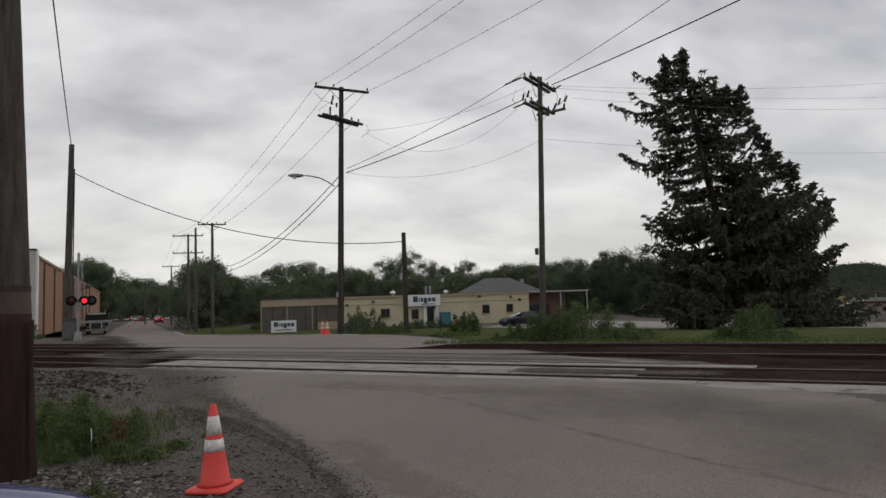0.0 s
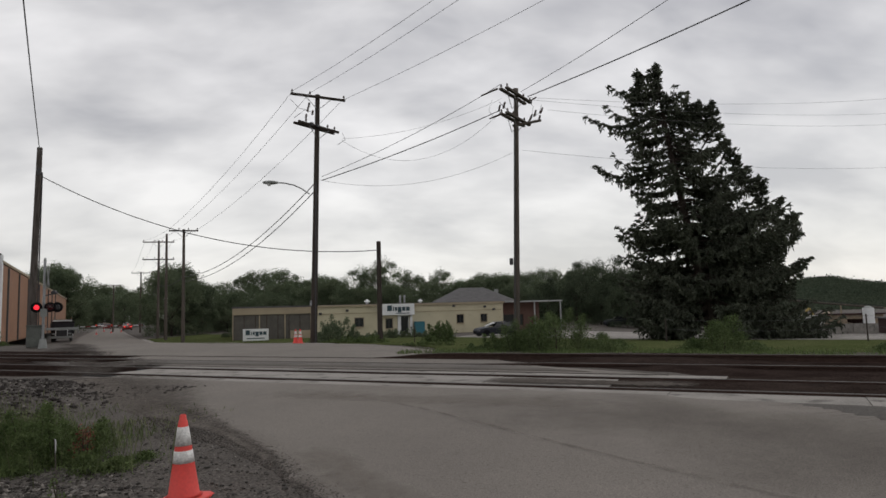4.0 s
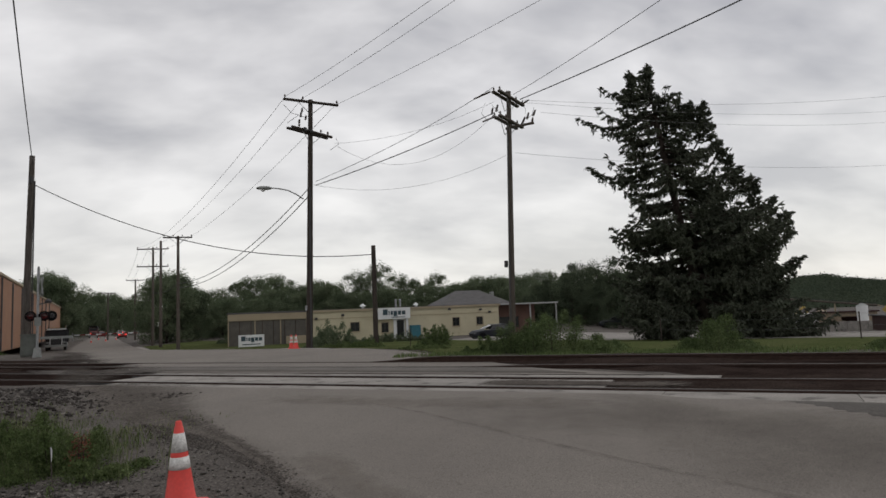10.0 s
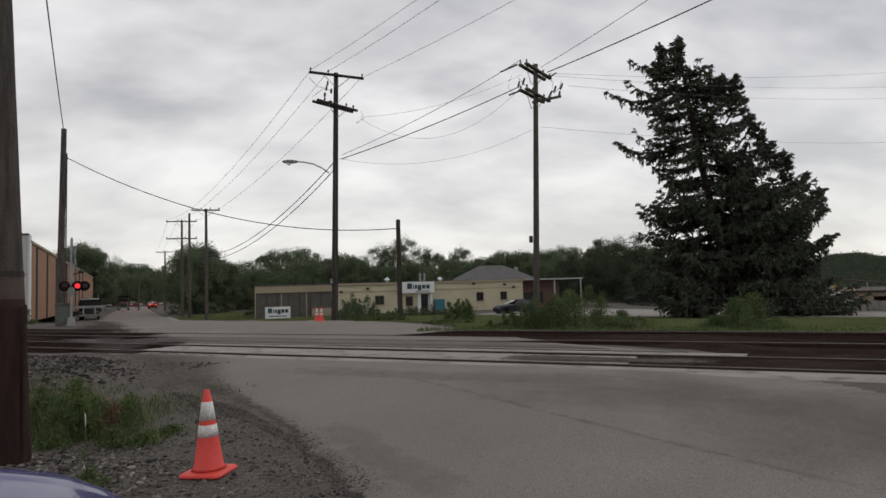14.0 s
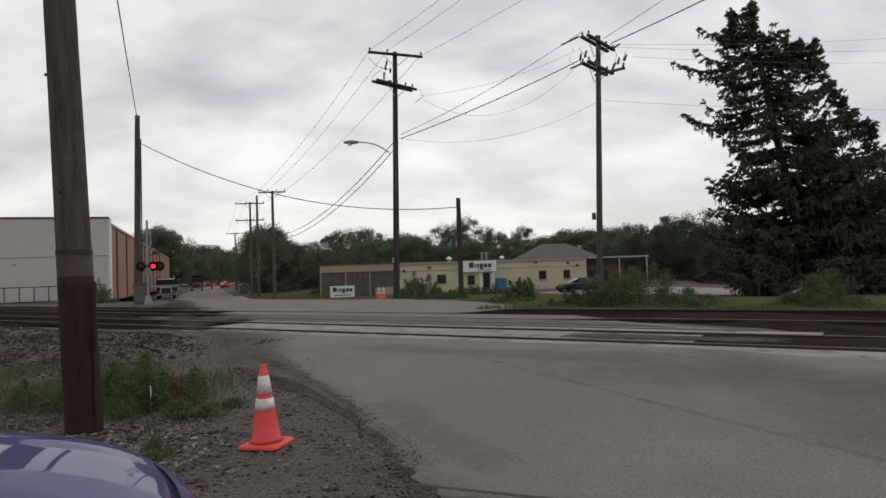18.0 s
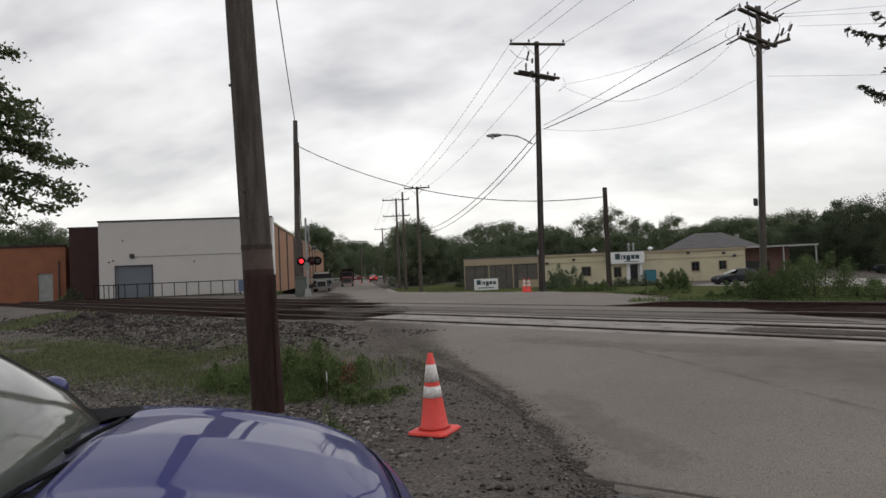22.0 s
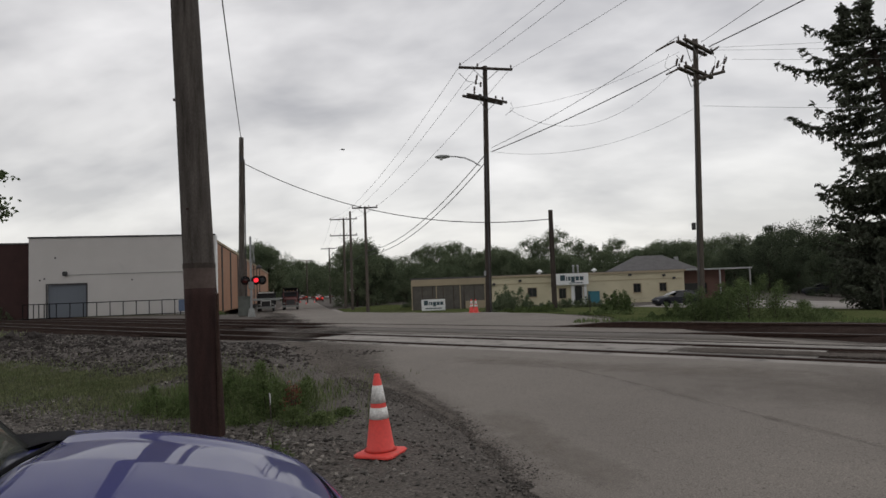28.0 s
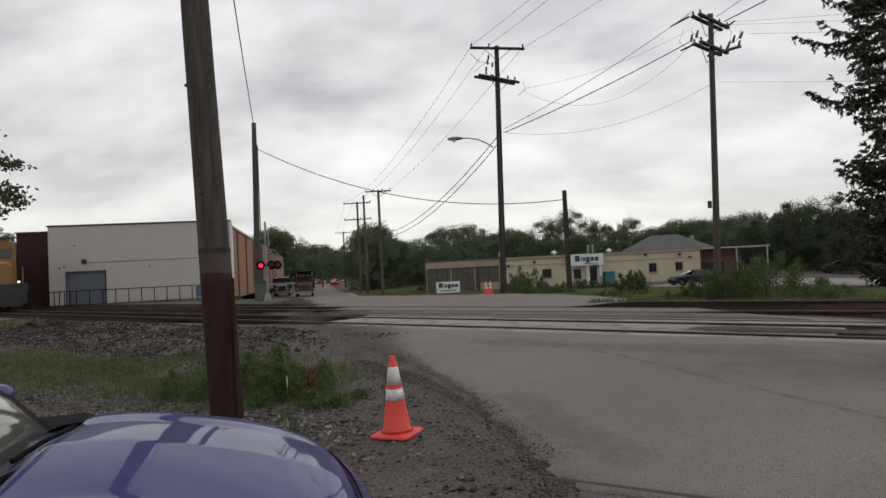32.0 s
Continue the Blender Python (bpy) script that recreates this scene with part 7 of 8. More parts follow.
    while n < 6500:
        x, y = rnd.uniform(-31, -9.2), rnd.uniform(5.3, 9.2)
        if rnd.random() < 0.4 + 0.6 * step(-0.2, 0.2, noise.noise((x * 0.5, y * 0.8, 2.0))):
            add(x, y, rnd.uniform(0.016, 0.042), 0.8)
            n += 1
    finish(M["dark_rock"], "broken dark rocks heaped beside the tracks")
    # brown grit that thins out over the road
    for _ in range(15000):
        i = rnd.choice((0, 0, 0, 0, 1, 1, 1, 1, 2, 2, 3, 3, 4, 4, 5))
        f = rnd.random()
        a, b = edge_line[i], edge_line[i + 1]
        far = 1.0 if i < 2 else 0.6 if i < 4 else 0.25
        o = -0.16 + rnd.expovariate(1.0) * (0.13 + 0.6 * far) * (0.6 + 0.8 * abs(noise.noise((a[0] + f * 3, a[1] * 2 + f * 2, 4.0))))
        d_ = math.hypot(b[0] - a[0], b[1] - a[1])
        nx, ny = (b[1] - a[1]) / d_ * -1, (b[0] - a[0]) / d_
        add(a[0] + (b[0] - a[0]) * f + nx * o, a[1] + (b[1] - a[1]) * f + ny * o, rnd.uniform(0.005, 0.011) * (1 + 0.9 * far))
    finish(M["grit"], "brown grit thinning out over the road edge")
    # pale chips before the weeds, round the cone and along the tracks
    for _ in range(330):
        add(rnd.gauss(-5.6, 0.75), rnd.gauss(3.55, 0.36), rnd.uniform(0.010, 0.028) * rnd.uniform(0.7, 1.4), 0.8)
    n = 0
    while n < 620:
        x, y = rnd.uniform(-9, -1.6), rnd.uniform(1.4, 6.4)
        if y < 3.75 - (x + 2.35) * 0.57:
            add(x, y, rnd.uniform(0.004, 0.011))
            n += 1
    for _ in range(620):
        add(rnd.uniform(-14, -7.2), 3.2 + rnd.gauss(0, 0.4), rnd.uniform(0.010, 0.022))
    for _ in range(700):
        add(rnd.uniform(-28, -9.5), rnd.uniform(5.2, 9.2), rnd.uniform(0.012, 0.035))
    finish(M["pale_stone"], "scattered pale limestone chips on the lot")


build_stones()


# ---------------- cones and small things ----------------
def build_cone(x, y, turn, h=0.71, label="orange traffic cone with two white reflective collars", m=None):
    z = gz(x, y) + (ground_lift(x, y) + 0.015 if y < 9 else 0.0)
    root = empty("traffic_cone", m or pose(x, y, z, 1.0, -0.8, turn), label, "traffic cone", "traffic cones")
    s = h / 0.71
    # square foot with cut corners
    bm = bmesh.new()
    w, c = 0.19 * s, 0.035 * s
    outline = [(-w + c, -w), (w - c, -w), (w, -w + c), (w, w - c), (w - c, w), (-w + c, w), (-w, w - c), (-w, -w + c)]
    rings = []
    for k, zz in ((1.0, 0.0), (1.0, 0.014 * s), (0.95, 0.024 * s), (0.72, 0.034 * s)):
        rings.append([bm.verts.new((a * k, b * k, zz)) for a, b in outline])
    for p, q in zip(rings, rings[1:]):
        for i in range(8):
            bm.faces.new((p[i], p[(i + 1) % 8], q[(i + 1) % 8], q[i]))
    bm.faces.new(rings[0][::-1])
    bm.faces.new(rings[-1])
    part("foot", bm, M["cone_orange"], root)

    def r(z_):
        return (0.128 - 0.100 * (z_ - 0.04) / 0.67) * s

    def ring(name, z0, z1, mat, out=0.0, label=""):
        b = bmesh.new()
        lathe(b, [(r(z0) + out, z0 * s), (r((z0 + z1) / 2) + out, (z0 + z1) / 2 * s), (r(z1) + out, z1 * s)], 28)
        part(name, b, mat, root, label, smooth=True)
    bm = bmesh.new()
    lathe(bm, [(r(0.04) + 0.02 * s, 0.04 * s), (r(0.06), 0.06 * s), (r(0.3), 0.3 * s), (r(0.5), 0.5 * s), (r(0.66), 0.66 * s), (0.030 * s, 0.665 * s), (0.027 * s, 0.70 * s), (0.02 * s, 0.71 * s), (0.012 * s, 0.69 * s)], 28)
    part("body", bm, M["cone_orange"], root, smooth=True)
    ring("collar", 0.315, 0.415, M["cone_white"], 0.0025, "wide white reflective collar")
    ring("collar", 0.455, 0.61, M["cone_white"], 0.0025, "white reflective collar")
    return root


build_cone(-4.40, 4.15, 18)
fc = build_cone(-21.25, 26.75, 30, label="orange traffic cone with white collars by the big pole")
copy_thing(fc, pose(-20.85, 26.6, gz(-20.85, 26.6), 0, 0, 10))

stake = empty("survey_flag", pose(-5.5, 3.78, gz(-5.5, 3.78) - 0.03, 3, -2, 0), "small pale survey flag on a thin stake in the gravel", "marker")
part("stake", tubed((0, 0, 0), (0, 0, 0.55), 0.006, 0.005, seg=6), M["wood_grey"], stake)
vv = [(0, 0, 0.55), (0.014, 0.004, 0.545), (0.018, 0.006, 0.52), (0.012, 0.004, 0.46), (0.003, 0, 0.42), (0, 0, 0.44)]
fl = raw("flag", vv, [(0, 1, 2, 3, 4, 5)], M["truck_white"], stake)
sm = fl.modifiers.new("thickness", 'SOLIDIFY')
sm.thickness = 0.002


# ---------------- cars ----------------
def loft(sections, close=True):
    """A body from matching rings of points."""
    bm = bmesh.new()
    rings = [[bm.verts.new(p) for p in s] for s in sections]
    n = len(rings[0])
    for a, b in zip(rings, rings[1:]):
        for k in range(n if close else n - 1):
            bm.faces.new((a[k], a[(k + 1) % n], b[(k + 1) % n], b[k]))
    if close:
        bm.faces.new(rings[0][::-1])
        bm.faces.new(rings[-1])
    bmesh.ops.recalc_face_normals(bm, faces=bm.faces)
    return bm


def wheel_set(root, places, r, width, rim_mat):
    for x, y in places:
        w = new("wheel")
        w.parent = root
        w.matrix_basis = pose(x, y, r)
        bm = bmesh.new()
        lathe(bm, [(r * 0.66, -width / 2), (r * 0.93, -width / 2), (r, -width * 0.32), (r, width * 0.32), (r * 0.93, width / 2), (r * 0.66, width / 2), (r * 0.62, 0)], 24, pose(0, 0, 0, 90, 0, 0))
        part("tyre", bm, M["rubber"], w, smooth=False)
        bm = bmesh.new()
        lathe(bm, [(r * 0.1, -width * 0.30), (r * 0.55, -width * 0.2), (r * 0.66, -width * 0.42), (r * 0.66, width * 0.42), (r * 0.55, width * 0.2), (r * 0.1, width * 0.30)], 20, pose(0, 0, 0, 90, 0, 0))
        part("rim", bm, rim_mat, w)


SEDAN = [  # station, half width, sill, belt, top
    (1.06, 0.44, 0.34, 0.50, 0.56), (1.03, 0.57, 0.27, 0.58, 0.645), (0.95, 0.67, 0.22, 0.66, 0.725), (0.83, 0.745, 0.2, 0.72, 0.79), (0.69, 0.82, 0.19, 0.775, 0.84), (0.47, 0.855, 0.19, 0.82, 0.89),
    (0.25, 0.875, 0.19, 0.845, 0.925), (0.0, 0.89, 0.19, 0.878, 0.918), (-0.1, 0.89, 0.19, 0.876, 0.894), (-0.6, 0.895, 0.19, 0.885, 0.895), (-1.5, 0.895, 0.19, 0.90, 0.91), (-2.4, 0.885, 0.2, 0.945, 0.99), (-2.9, 0.85, 0.24, 0.95, 1.0),
    (-3.2, 0.78, 0.3, 0.90, 0.96), (-3.3, 0.62, 0.38, 0.75, 0.80)]


def sedan_section(st):
    s, w, zb, zt, top = st
    half = [(0.0, zb), (w * 0.88, zb), (w * 0.96, zb + 0.06), (w, zb + 0.2), (w * 1.0, zt - 0.12), (w * 0.985, zt - 0.035), (w * 0.955, zt + 0.0), (w * 0.88, zt + (top - zt) * 0.42), (w * 0.74, zt + (top - zt) * 0.70),
            (w * 0.5, zt + (top - zt) * 0.9), (w * 0.25, top - 0.004), (0.0, top)]
    pts = [(s, y, z) for y, z in half] + [(s, -y, z) for y, z in half[-2:0:-1]]
    return pts


def smooth_station(s, col):
    """A value of the body's outline at a station, on a smooth curve through the stations."""
    pts = [(a[0], a[col]) for a in SEDAN]
    for i in range(len(pts) - 1):
        (s1, v1), (s2, v2) = pts[i], pts[i + 1]
        if s2 <= s <= s1:
            s0, v0 = pts[max(i - 1, 0)]
            s3, v3 = pts[min(i + 2, len(pts) - 1)]
            f = (s1 - s) / (s1 - s2)
            m1 = (v2 - v0) / (s2 - s0) * (s2 - s1)
            m2 = (v3 - v1) / (s3 - s1) * (s2 - s1)
            return (2 * f ** 3 - 3 * f * f + 1) * v1 + (f ** 3 - 2 * f * f + f) * m1 + (3 * f * f - 2 * f ** 3) * v2 + (f ** 3 - f * f) * m2
    return pts[-1][1]


def hood_z(s, y):
    """Height of the body's upper skin at station s and offset y."""
    w, zt, top = (smooth_station(s, c) for c in (1, 3, 4))
    q = min(abs(y) / w, 0.955)
    return zt + (top - zt) * (1 - (q / 0.955) ** 3.2)


def build_sedan(name, m, paint, label, group="", full=True):
    root = empty(name, m, label, "car", group)
    bm = loft([sedan_section(s) for s in SEDAN])
    body = part("body", bm, paint, root, smooth=True)
    sub = body.modifiers.new("smooth", 'SUBSURF')
    sub.levels = sub.render_levels = 2 if full else 1
    # bonnet: its own skin, just proud of the body, with rounded front corners
    verts, faces = [], []
    nu, nv = 24, 88
    for i in range(nu + 1):
        for j in range(nv + 1):
            q = -1 + 2 * j / nv
            front = 0.94 - 0.16 * abs(q) ** 3.0 - 0.03 * q * q
            back = 0.06 - 0.12 * abs(q) ** 7
            s = back + (front - back) * i / nu
            hw = 0.775 - 0.17 * max(0, s) ** 2
            y = q * hw
            z = hood_z(min(max(s, -0.6), 1.05), y) + 0.006
            if i == 0 or i == nu or j in (0, nv):
                z -= 0.012
            # a fold along the middle and a hollow that ends in a lip on each side
            off = abs(y + 0.12 - 0.08 * s)
            if off < 0.36:
                rise = 0.036 - 0.022 * off / 0.36
            elif off < 0.45:
                rise = 0.014 + 0.007 * (off - 0.36) / 0.09
            else:
                rise = 0.021 * max(0.0, 1 - (off - 0.45) / 0.28)
            z += rise * max(0.4, 1 - 0.55 * s) * (1 if 0 < i < nu else 0.4)
            verts.append((s, y, z))
    w = nv + 1
    faces = [(i * w + j, (i + 1) * w + j, (i + 1) * w + j + 1, i * w + j + 1) for i in range(nu) for j in range(nv)]
    bonnet = raw("bonnet", verts, faces, paint, root, smooth=True)
    so = bonnet.modifiers.new("thickness", 'SOLIDIFY')
    so.thickness, so.offset = 0.012, -1
    # dark gap round the bonnet
    v, f = sweep([(verts[(nu) * w + j][0] + 0.006, verts[nu * w + j][1], verts[nu * w + j][2] - 0.001) for j in range(nv + 1)], 0.004, 5)
    raw("shut_line", v, f, M["black_plastic"], root)
    for sgn in (-1, 1):
        j = 0 if sgn < 0 else nv
        v, f = sweep([(verts[i * w + j][0], verts[i * w + j][1] + sgn * 0.006, verts[i * w + j][2] - 0.001) for i in range(nu + 1)], 0.0035, 5)
        raw("shut_line", v, f, M["black_plastic"], root)
    # cowl, glass and roof
    cowl = bmesh.new()
    sec = []
    for j in range(25):
        q = (-1 + j / 12) * 0.97
        edge = 0.075 - 0.12 * abs(q) ** 7
        sec.append([(min(-0.01 + 0.04 * (1 - q * q), edge - 0.01), q * 0.74, 0.895 + 0.02 * (1 - q * q)), (edge, q * 0.775, hood_z(max(edge, 0.0), q * 0.775) + 0.004)])
    rows = [[cowl.verts.new(p) for p in s] for s in sec]
    for a, b in zip(rows, rows[1:]):
        cowl.faces.new((a[0], a[1], b[1], b[0]))
    part("cowl", cowl, M["black_plastic"], root, "black plastic cowl")
    # black corner panels between the bonnet's rounded rear corners and the wings
    for sgn in (-1, 1):
        corner, rows = bmesh.new(), []
        for i in range(9):
            y = 0.40 + 0.43 * i / 8
            front = 0.075 - 0.12 * min(1.0, y / 0.775) ** 7
            rows.append([corner.verts.new((front + (-0.34 - front) * k / 6, sgn * y, hood_z(max(front + (-0.34 - front) * k / 6, -0.6), y) + 0.009)) for k in range(7)])
        for a, b in zip(rows, rows[1:]):
            for k in range(6):
                corner.faces.new((a[k], a[k + 1], b[k + 1], b[k]))
        part("cowl_corner", corner, M["black_plastic"], root, "black plastic cowl corner", smooth=True)

    def wrap(name, st, mat, label="", mid=0.0):
        v_, f_ = [], []
        n = 12
        for s, hw, z, bow in st:
            for j in range(n + 1):
                q = -1 + 2 * j / n
                v_.append((s + bow * (1 - q * q), q * hw + mid, z + 0.03 * (1 - q * q)))
        for i in range(len(st) - 1):
            for j in range(n):
                f_.append((i * (n + 1) + j, (i + 1) * (n + 1) + j, (i + 1) * (n + 1) + j + 1, i * (n + 1) + j + 1))
        ob = raw(name, v_, f_, mat, root, smooth=True)
        t = ob.modifiers.new("thickness", 'SOLIDIFY')
        t.thickness = 0.01
        if label:
            ob["label"] = label
        return ob
    wrap("windscreen", [(-0.035, 0.53, 0.875, 0.04), (-0.165, 0.53, 1.0, 0.05), (-0.385, 0.52, 1.135, 0.07), (-0.92, 0.50, 1.36, 0.09)], M["windscreen"], "windscreen with reflected sky put into its colour", -0.08)
    wrap("roof", [(-0.95, 0.60, 1.365, 0.09), (-1.35, 0.60, 1.40, 0.02), (-1.9, 0.58, 1.43, -0.02), (-2.25, 0.55, 1.38, -0.08)], paint)
    wrap("rear_window", [(-2.25, 0.55, 1.38, -0.08), (-2.6, 0.60, 1.2, -0.1), (-2.9, 0.64, 1.0, -0.1)], M["glass_dark"])
    for sgn in (-1, 1):
        v, f = sweep([(-0.035, sgn * 0.535 - 0.08, 0.875), (-0.165, sgn * 0.535 - 0.08, 1.0), (-0.385, sgn * 0.525 - 0.08, 1.135), (-0.94, sgn * 0.505 - 0.08, 1.36)], 0.011, 8)
        raw("pillar", v, f, M["black_plastic"], root, smooth=True)
        v, f = sweep([(-2.2, sgn * 0.57, 1.38), (-2.6, sgn * 0.64, 1.18), (-2.95, sgn * 0.70, 0.98)], 0.05, 8)
        raw("pillar", v, f, paint, root, smooth=True)
        glass = [(-0.50, sgn * 0.74, 0.93), (-0.92, sgn * 0.59, 1.36), (-1.4, sgn * 0.62, 1.40), (-2.2, sgn * 0.60, 1.35), (-2.75, sgn * 0.74, 0.97), (-1.4, sgn * 0.83, 0.94)]
        raw("side_window", glass, [(0, 1, 2, 5), (5, 2, 3, 4)], M["glass_dark"], root)
        bm = bmesh.new()
        bmesh.ops.create_uvsphere(bm, u_segments=16, v_segments=10, radius=1.0, matrix=pose(-0.40, sgn * 0.96, 0.955) @ Matrix.Diagonal((0.06, 0.10, 0.045, 1)))
        mir = part("mirror", bm, paint, root, smooth=True)
        part("mirror_stalk", tubed((-0.42, sgn * 0.80, 0.88), (-0.40, sgn * 0.92, 0.94), 0.025), M["black_plastic"], mir)
        part("mirror_glass", boxed(-0.455, -0.445, sgn * 0.96 - 0.06, sgn * 0.96 + 0.06, 0.93, 0.98), M["chrome"], mir)
        bm = bmesh.new()
        bmesh.ops.create_uvsphere(bm, u_segments=16, v_segments=10, radius=1.0, matrix=pose(0.87, sgn * 0.60, 0.60, 0, 18, sgn * 32) @ Matrix.Diagonal((0.20, 0.13, 0.075, 1)))
        part("headlight", bm, M["headlamp_dark"], root, "dark glazed headlight", smooth=True)
        part("door_handle", boxed(-1.35, -1.2, sgn * 0.895, sgn * 0.92, 0.8, 0.83), paint, root)
        bm = bmesh.new()
        lathe(bm, [(0.31, -0.03), (0.355, -0.03), (0.355, 0.02), (0.31, 0.02)], 24, pose(0.3, sgn * 0.872, 0.31, 90, 0, 0))
        part("wheel_arch", bm, M["black_plastic"], root)
    part("grille", boxed(0.98, 1.07, -0.4, 0.42, 0.38, 0.54, bevel=0.02), M["black_plastic"], root)
    part("bumper_slot", boxed(0.95, 1.05, -0.45, 0.5, 0.26, 0.33, bevel=0.02), M["black_plastic"], root)
    # wipers
    for y0, y1 in ((0.42, -0.10), (-0.14, -0.56)):
        v, f = sweep([(0.035, y0, 0.915), (0.045, (2 * y0 + y1) / 3, 0.93), (0.035, (y0 + 2 * y1) / 3, 0.938), (0.02, y1, 0.935)], 0.007, 6)
        raw("wiper", v, f, M["black_plastic"], root)
    wheel_set(root, ((0.3, 0.76), (0.3, -0.76), (-2.3, 0.76), (-2.3, -0.76)), 0.31, 0.2, M["metal"])
    return root


# glass base paler than clear glass, standing in for the reflected sky
M["windscreen"] = material("sky_toned_windscreen_glass", (0.12, 0.128, 0.11), (0.09, 0.097, 0.084), 0.08, bump=0, fine_amount=0.03, coat=0.3)
M["headlamp_dark"] = material("dark_headlamp_glass", (0.03, 0.03, 0.035), (0.05, 0.05, 0.055), 0.08, bump=0, coat=1.0)
CAR_YAW = 57.0
build_sedan("car", pose(-2.07, 0.56, 0.02, 0, 0, CAR_YAW) @ Matrix.Diagonal((0.96, 1, 1.085, 1)), M["car_blue"], "parked blue metallic sedan on the forecourt")
cx, cy = -21.6, 52.6
build_sedan("car", pose(cx, cy, gz(cx, cy) + 0.01, 0, 0, 228) @ Matrix.Diagonal((0.92, 0.92, 0.84, 1)), M["car_dark"], "dark parked saloon car beside the low building", "parked cars", False)
for bx, dist, yaw, mt, lb in ((10.5, 100, 200, "truck_white", "white parked car in the lot"), (9.3, 102, 190, "truck_white", "white parked car in the lot"), (11.7, 88, 205, "car_dark", "dark parked car in the lot"), (8.0, 96, 190, "truck_grey", "dark grey parked car in the lot")):
    px, py = polar(bx, dist)
    build_sedan("car", pose(px, py, gz(px, py) + 0.02, 0, 0, yaw), M[mt], lb, "parked cars", False)
px, py = -121.9, 97.0
far_car = build_sedan("car", pose(px, py, gz(px, py) + 0.01, 0, 0, 143), M["red_paint"], "distant red car with lit tail lamps on the road", "distant cars", False)
for s in (-1, 1):
    part("tail_lamp", boxed(-3.36, -3.28, s * 0.6 - 0.16, s * 0.6 + 0.16, 0.68, 0.9, bevel=0.02), M["tail_red"], far_car)
for b_, dist, mt in ((53.3, 215, "truck_white"), (52.4, 230, "car_dark"), (51.6, 205, "truck_white"), (52.9, 190, "red_paint")):
    px, py = polar(b_, dist)
    build_sedan("car", pose(px, py, gz(px, py) + 0.01, 0, 0, 143), M[mt], "distant car waiting on the road", "distant cars", False)


# ---------------- trucks ----------------
def build_truck(name, x, y, yaw, label, paint, box_mat, box_h, hood_white=True, size=0.85):
    """A bonneted tipper lorry: chassis, bonnet, cab, body, wheels. Front towards +x."""
    root = empty(name, pose(x, y, gz(x, y) + 0.012, 0, 0, yaw), label, "truck", "trucks on the road")
    trim = M["truck_white"] if hood_white else M["dull_red"]
    part("chassis", boxed(-7.0, 0.0, -0.45, 0.45, 0.6, 0.85), M["black"], root)
    sec = []
    for s, w, z0, z1 in ((0.05, 0.72, 0.75, 1.55), (-0.1, 0.82, 0.7, 1.68), (-0.9, 0.92, 0.7, 1.8), (-1.6, 1.0, 0.7, 1.88)):
        sec.append([(s, -w, z0), (s, w, z0), (s, w, z1 - 0.15), (s, w * 0.8, z1), (s, -w * 0.8, z1), (s, -w, z1 - 0.15)])
    part("bonnet", loft(sec), M["truck_dark"] if hood_white else M["dull_red"], root, "dark bonnet" if hood_white else "dull red bonnet")
    part("grille", boxed(0.04, 0.10, -0.62, 0.62, 0.8, 1.5, bevel=0.02), M["black"] if hood_white else M["truck_grey"], root, "dark radiator grille")
    for y_ in (-0.66, 0.66):
        part("grille_surround", boxed(0.06, 0.12, y_ - 0.05, y_ + 0.05, 0.78, 1.58, bevel=0.01), trim, root, "grille surround")
    part("grille_surround", boxed(0.06, 0.12, -0.6, 0.6, 1.5, 1.6, bevel=0.01), trim, root, "grille surround")
    for k in range(6):
        part("grille_bar", boxed(0.10, 0.115, -0.48, 0.48, 0.9 + k * 0.1, 0.94 + k * 0.1), M["black"], root)
    part("bumper", boxed(0.0, 0.22, -1.2, 1.2, 0.45, 0.75, bevel=0.04), M["grey_paint"], root, "grey front bumper")
    sec = []
    for s, w, z1 in ((-1.5, 1.1, 2.0), (-1.75, 1.1, 2.72), (-2.0, 1.08, 2.85), (-3.0, 1.1, 2.85), (-3.1, 1.1, 2.7)):
        sec.append([(s, -w, 0.8), (s, w, 0.8), (s, w, z1 - 0.1), (s, w * 0.92, z1), (s, -w * 0.92, z1), (s, -w, z1 - 0.1)])
    part("cab", loft(sec), paint, root)
    part("windscreen", boxed(-0.02, 0.02, -0.95, 0.95, 0, 0.66), M["truck_dark"], root, "dark windscreen").matrix_basis = pose(-1.50, 0, 1.98, 0, -19, 0)
    part("sun_visor", boxed(-1.75, -1.45, -1.08, 1.08, 2.62, 2.80, bevel=0.03), M["truck_white"] if hood_white else M["truck_grey"], root)
    for s in (-1, 1):
        part("fender", boxed(-1.35, -0.05, s * 0.85 - 0.28, s * 0.85 + 0.28, 0.95, 1.15, bevel=0.09), paint, root)
        part("headlight", boxed(-0.02, 0.06, s * 0.9 - 0.16, s * 0.9 + 0.16, 0.95, 1.12, bevel=0.02), M["grey_paint"], root)
        mir = part("mirror", boxed(-1.55, -1.47, s * 1.26 - 0.09, s * 1.26 + 0.09, 1.8, 2.35, bevel=0.02), M["black"], root)
        part("mirror_arm", tubed((-1.55, s * 1.1, 2.3), (-1.52, s * 1.26, 2.3), 0.02), M["black"], mir)
        part("exhaust_stack", tubed((-3.2, s * 1.0, 0.9), (-3.2, s * 1.0, 3.2), 0.07), M["chrome"], root)
        part("fuel_tank", tubed((-3.4, s * 0.95, 0.75), (-2.2, s * 0.95, 0.75), 0.3, seg=12), M["metal"], root)
        part("side_window", boxed(-2.8, -1.85, s * 1.1 - 0.01, s * 1.1 + 0.01, 1.95, 2.6), M["glass_dark"], root)
    bm = bmesh.new()
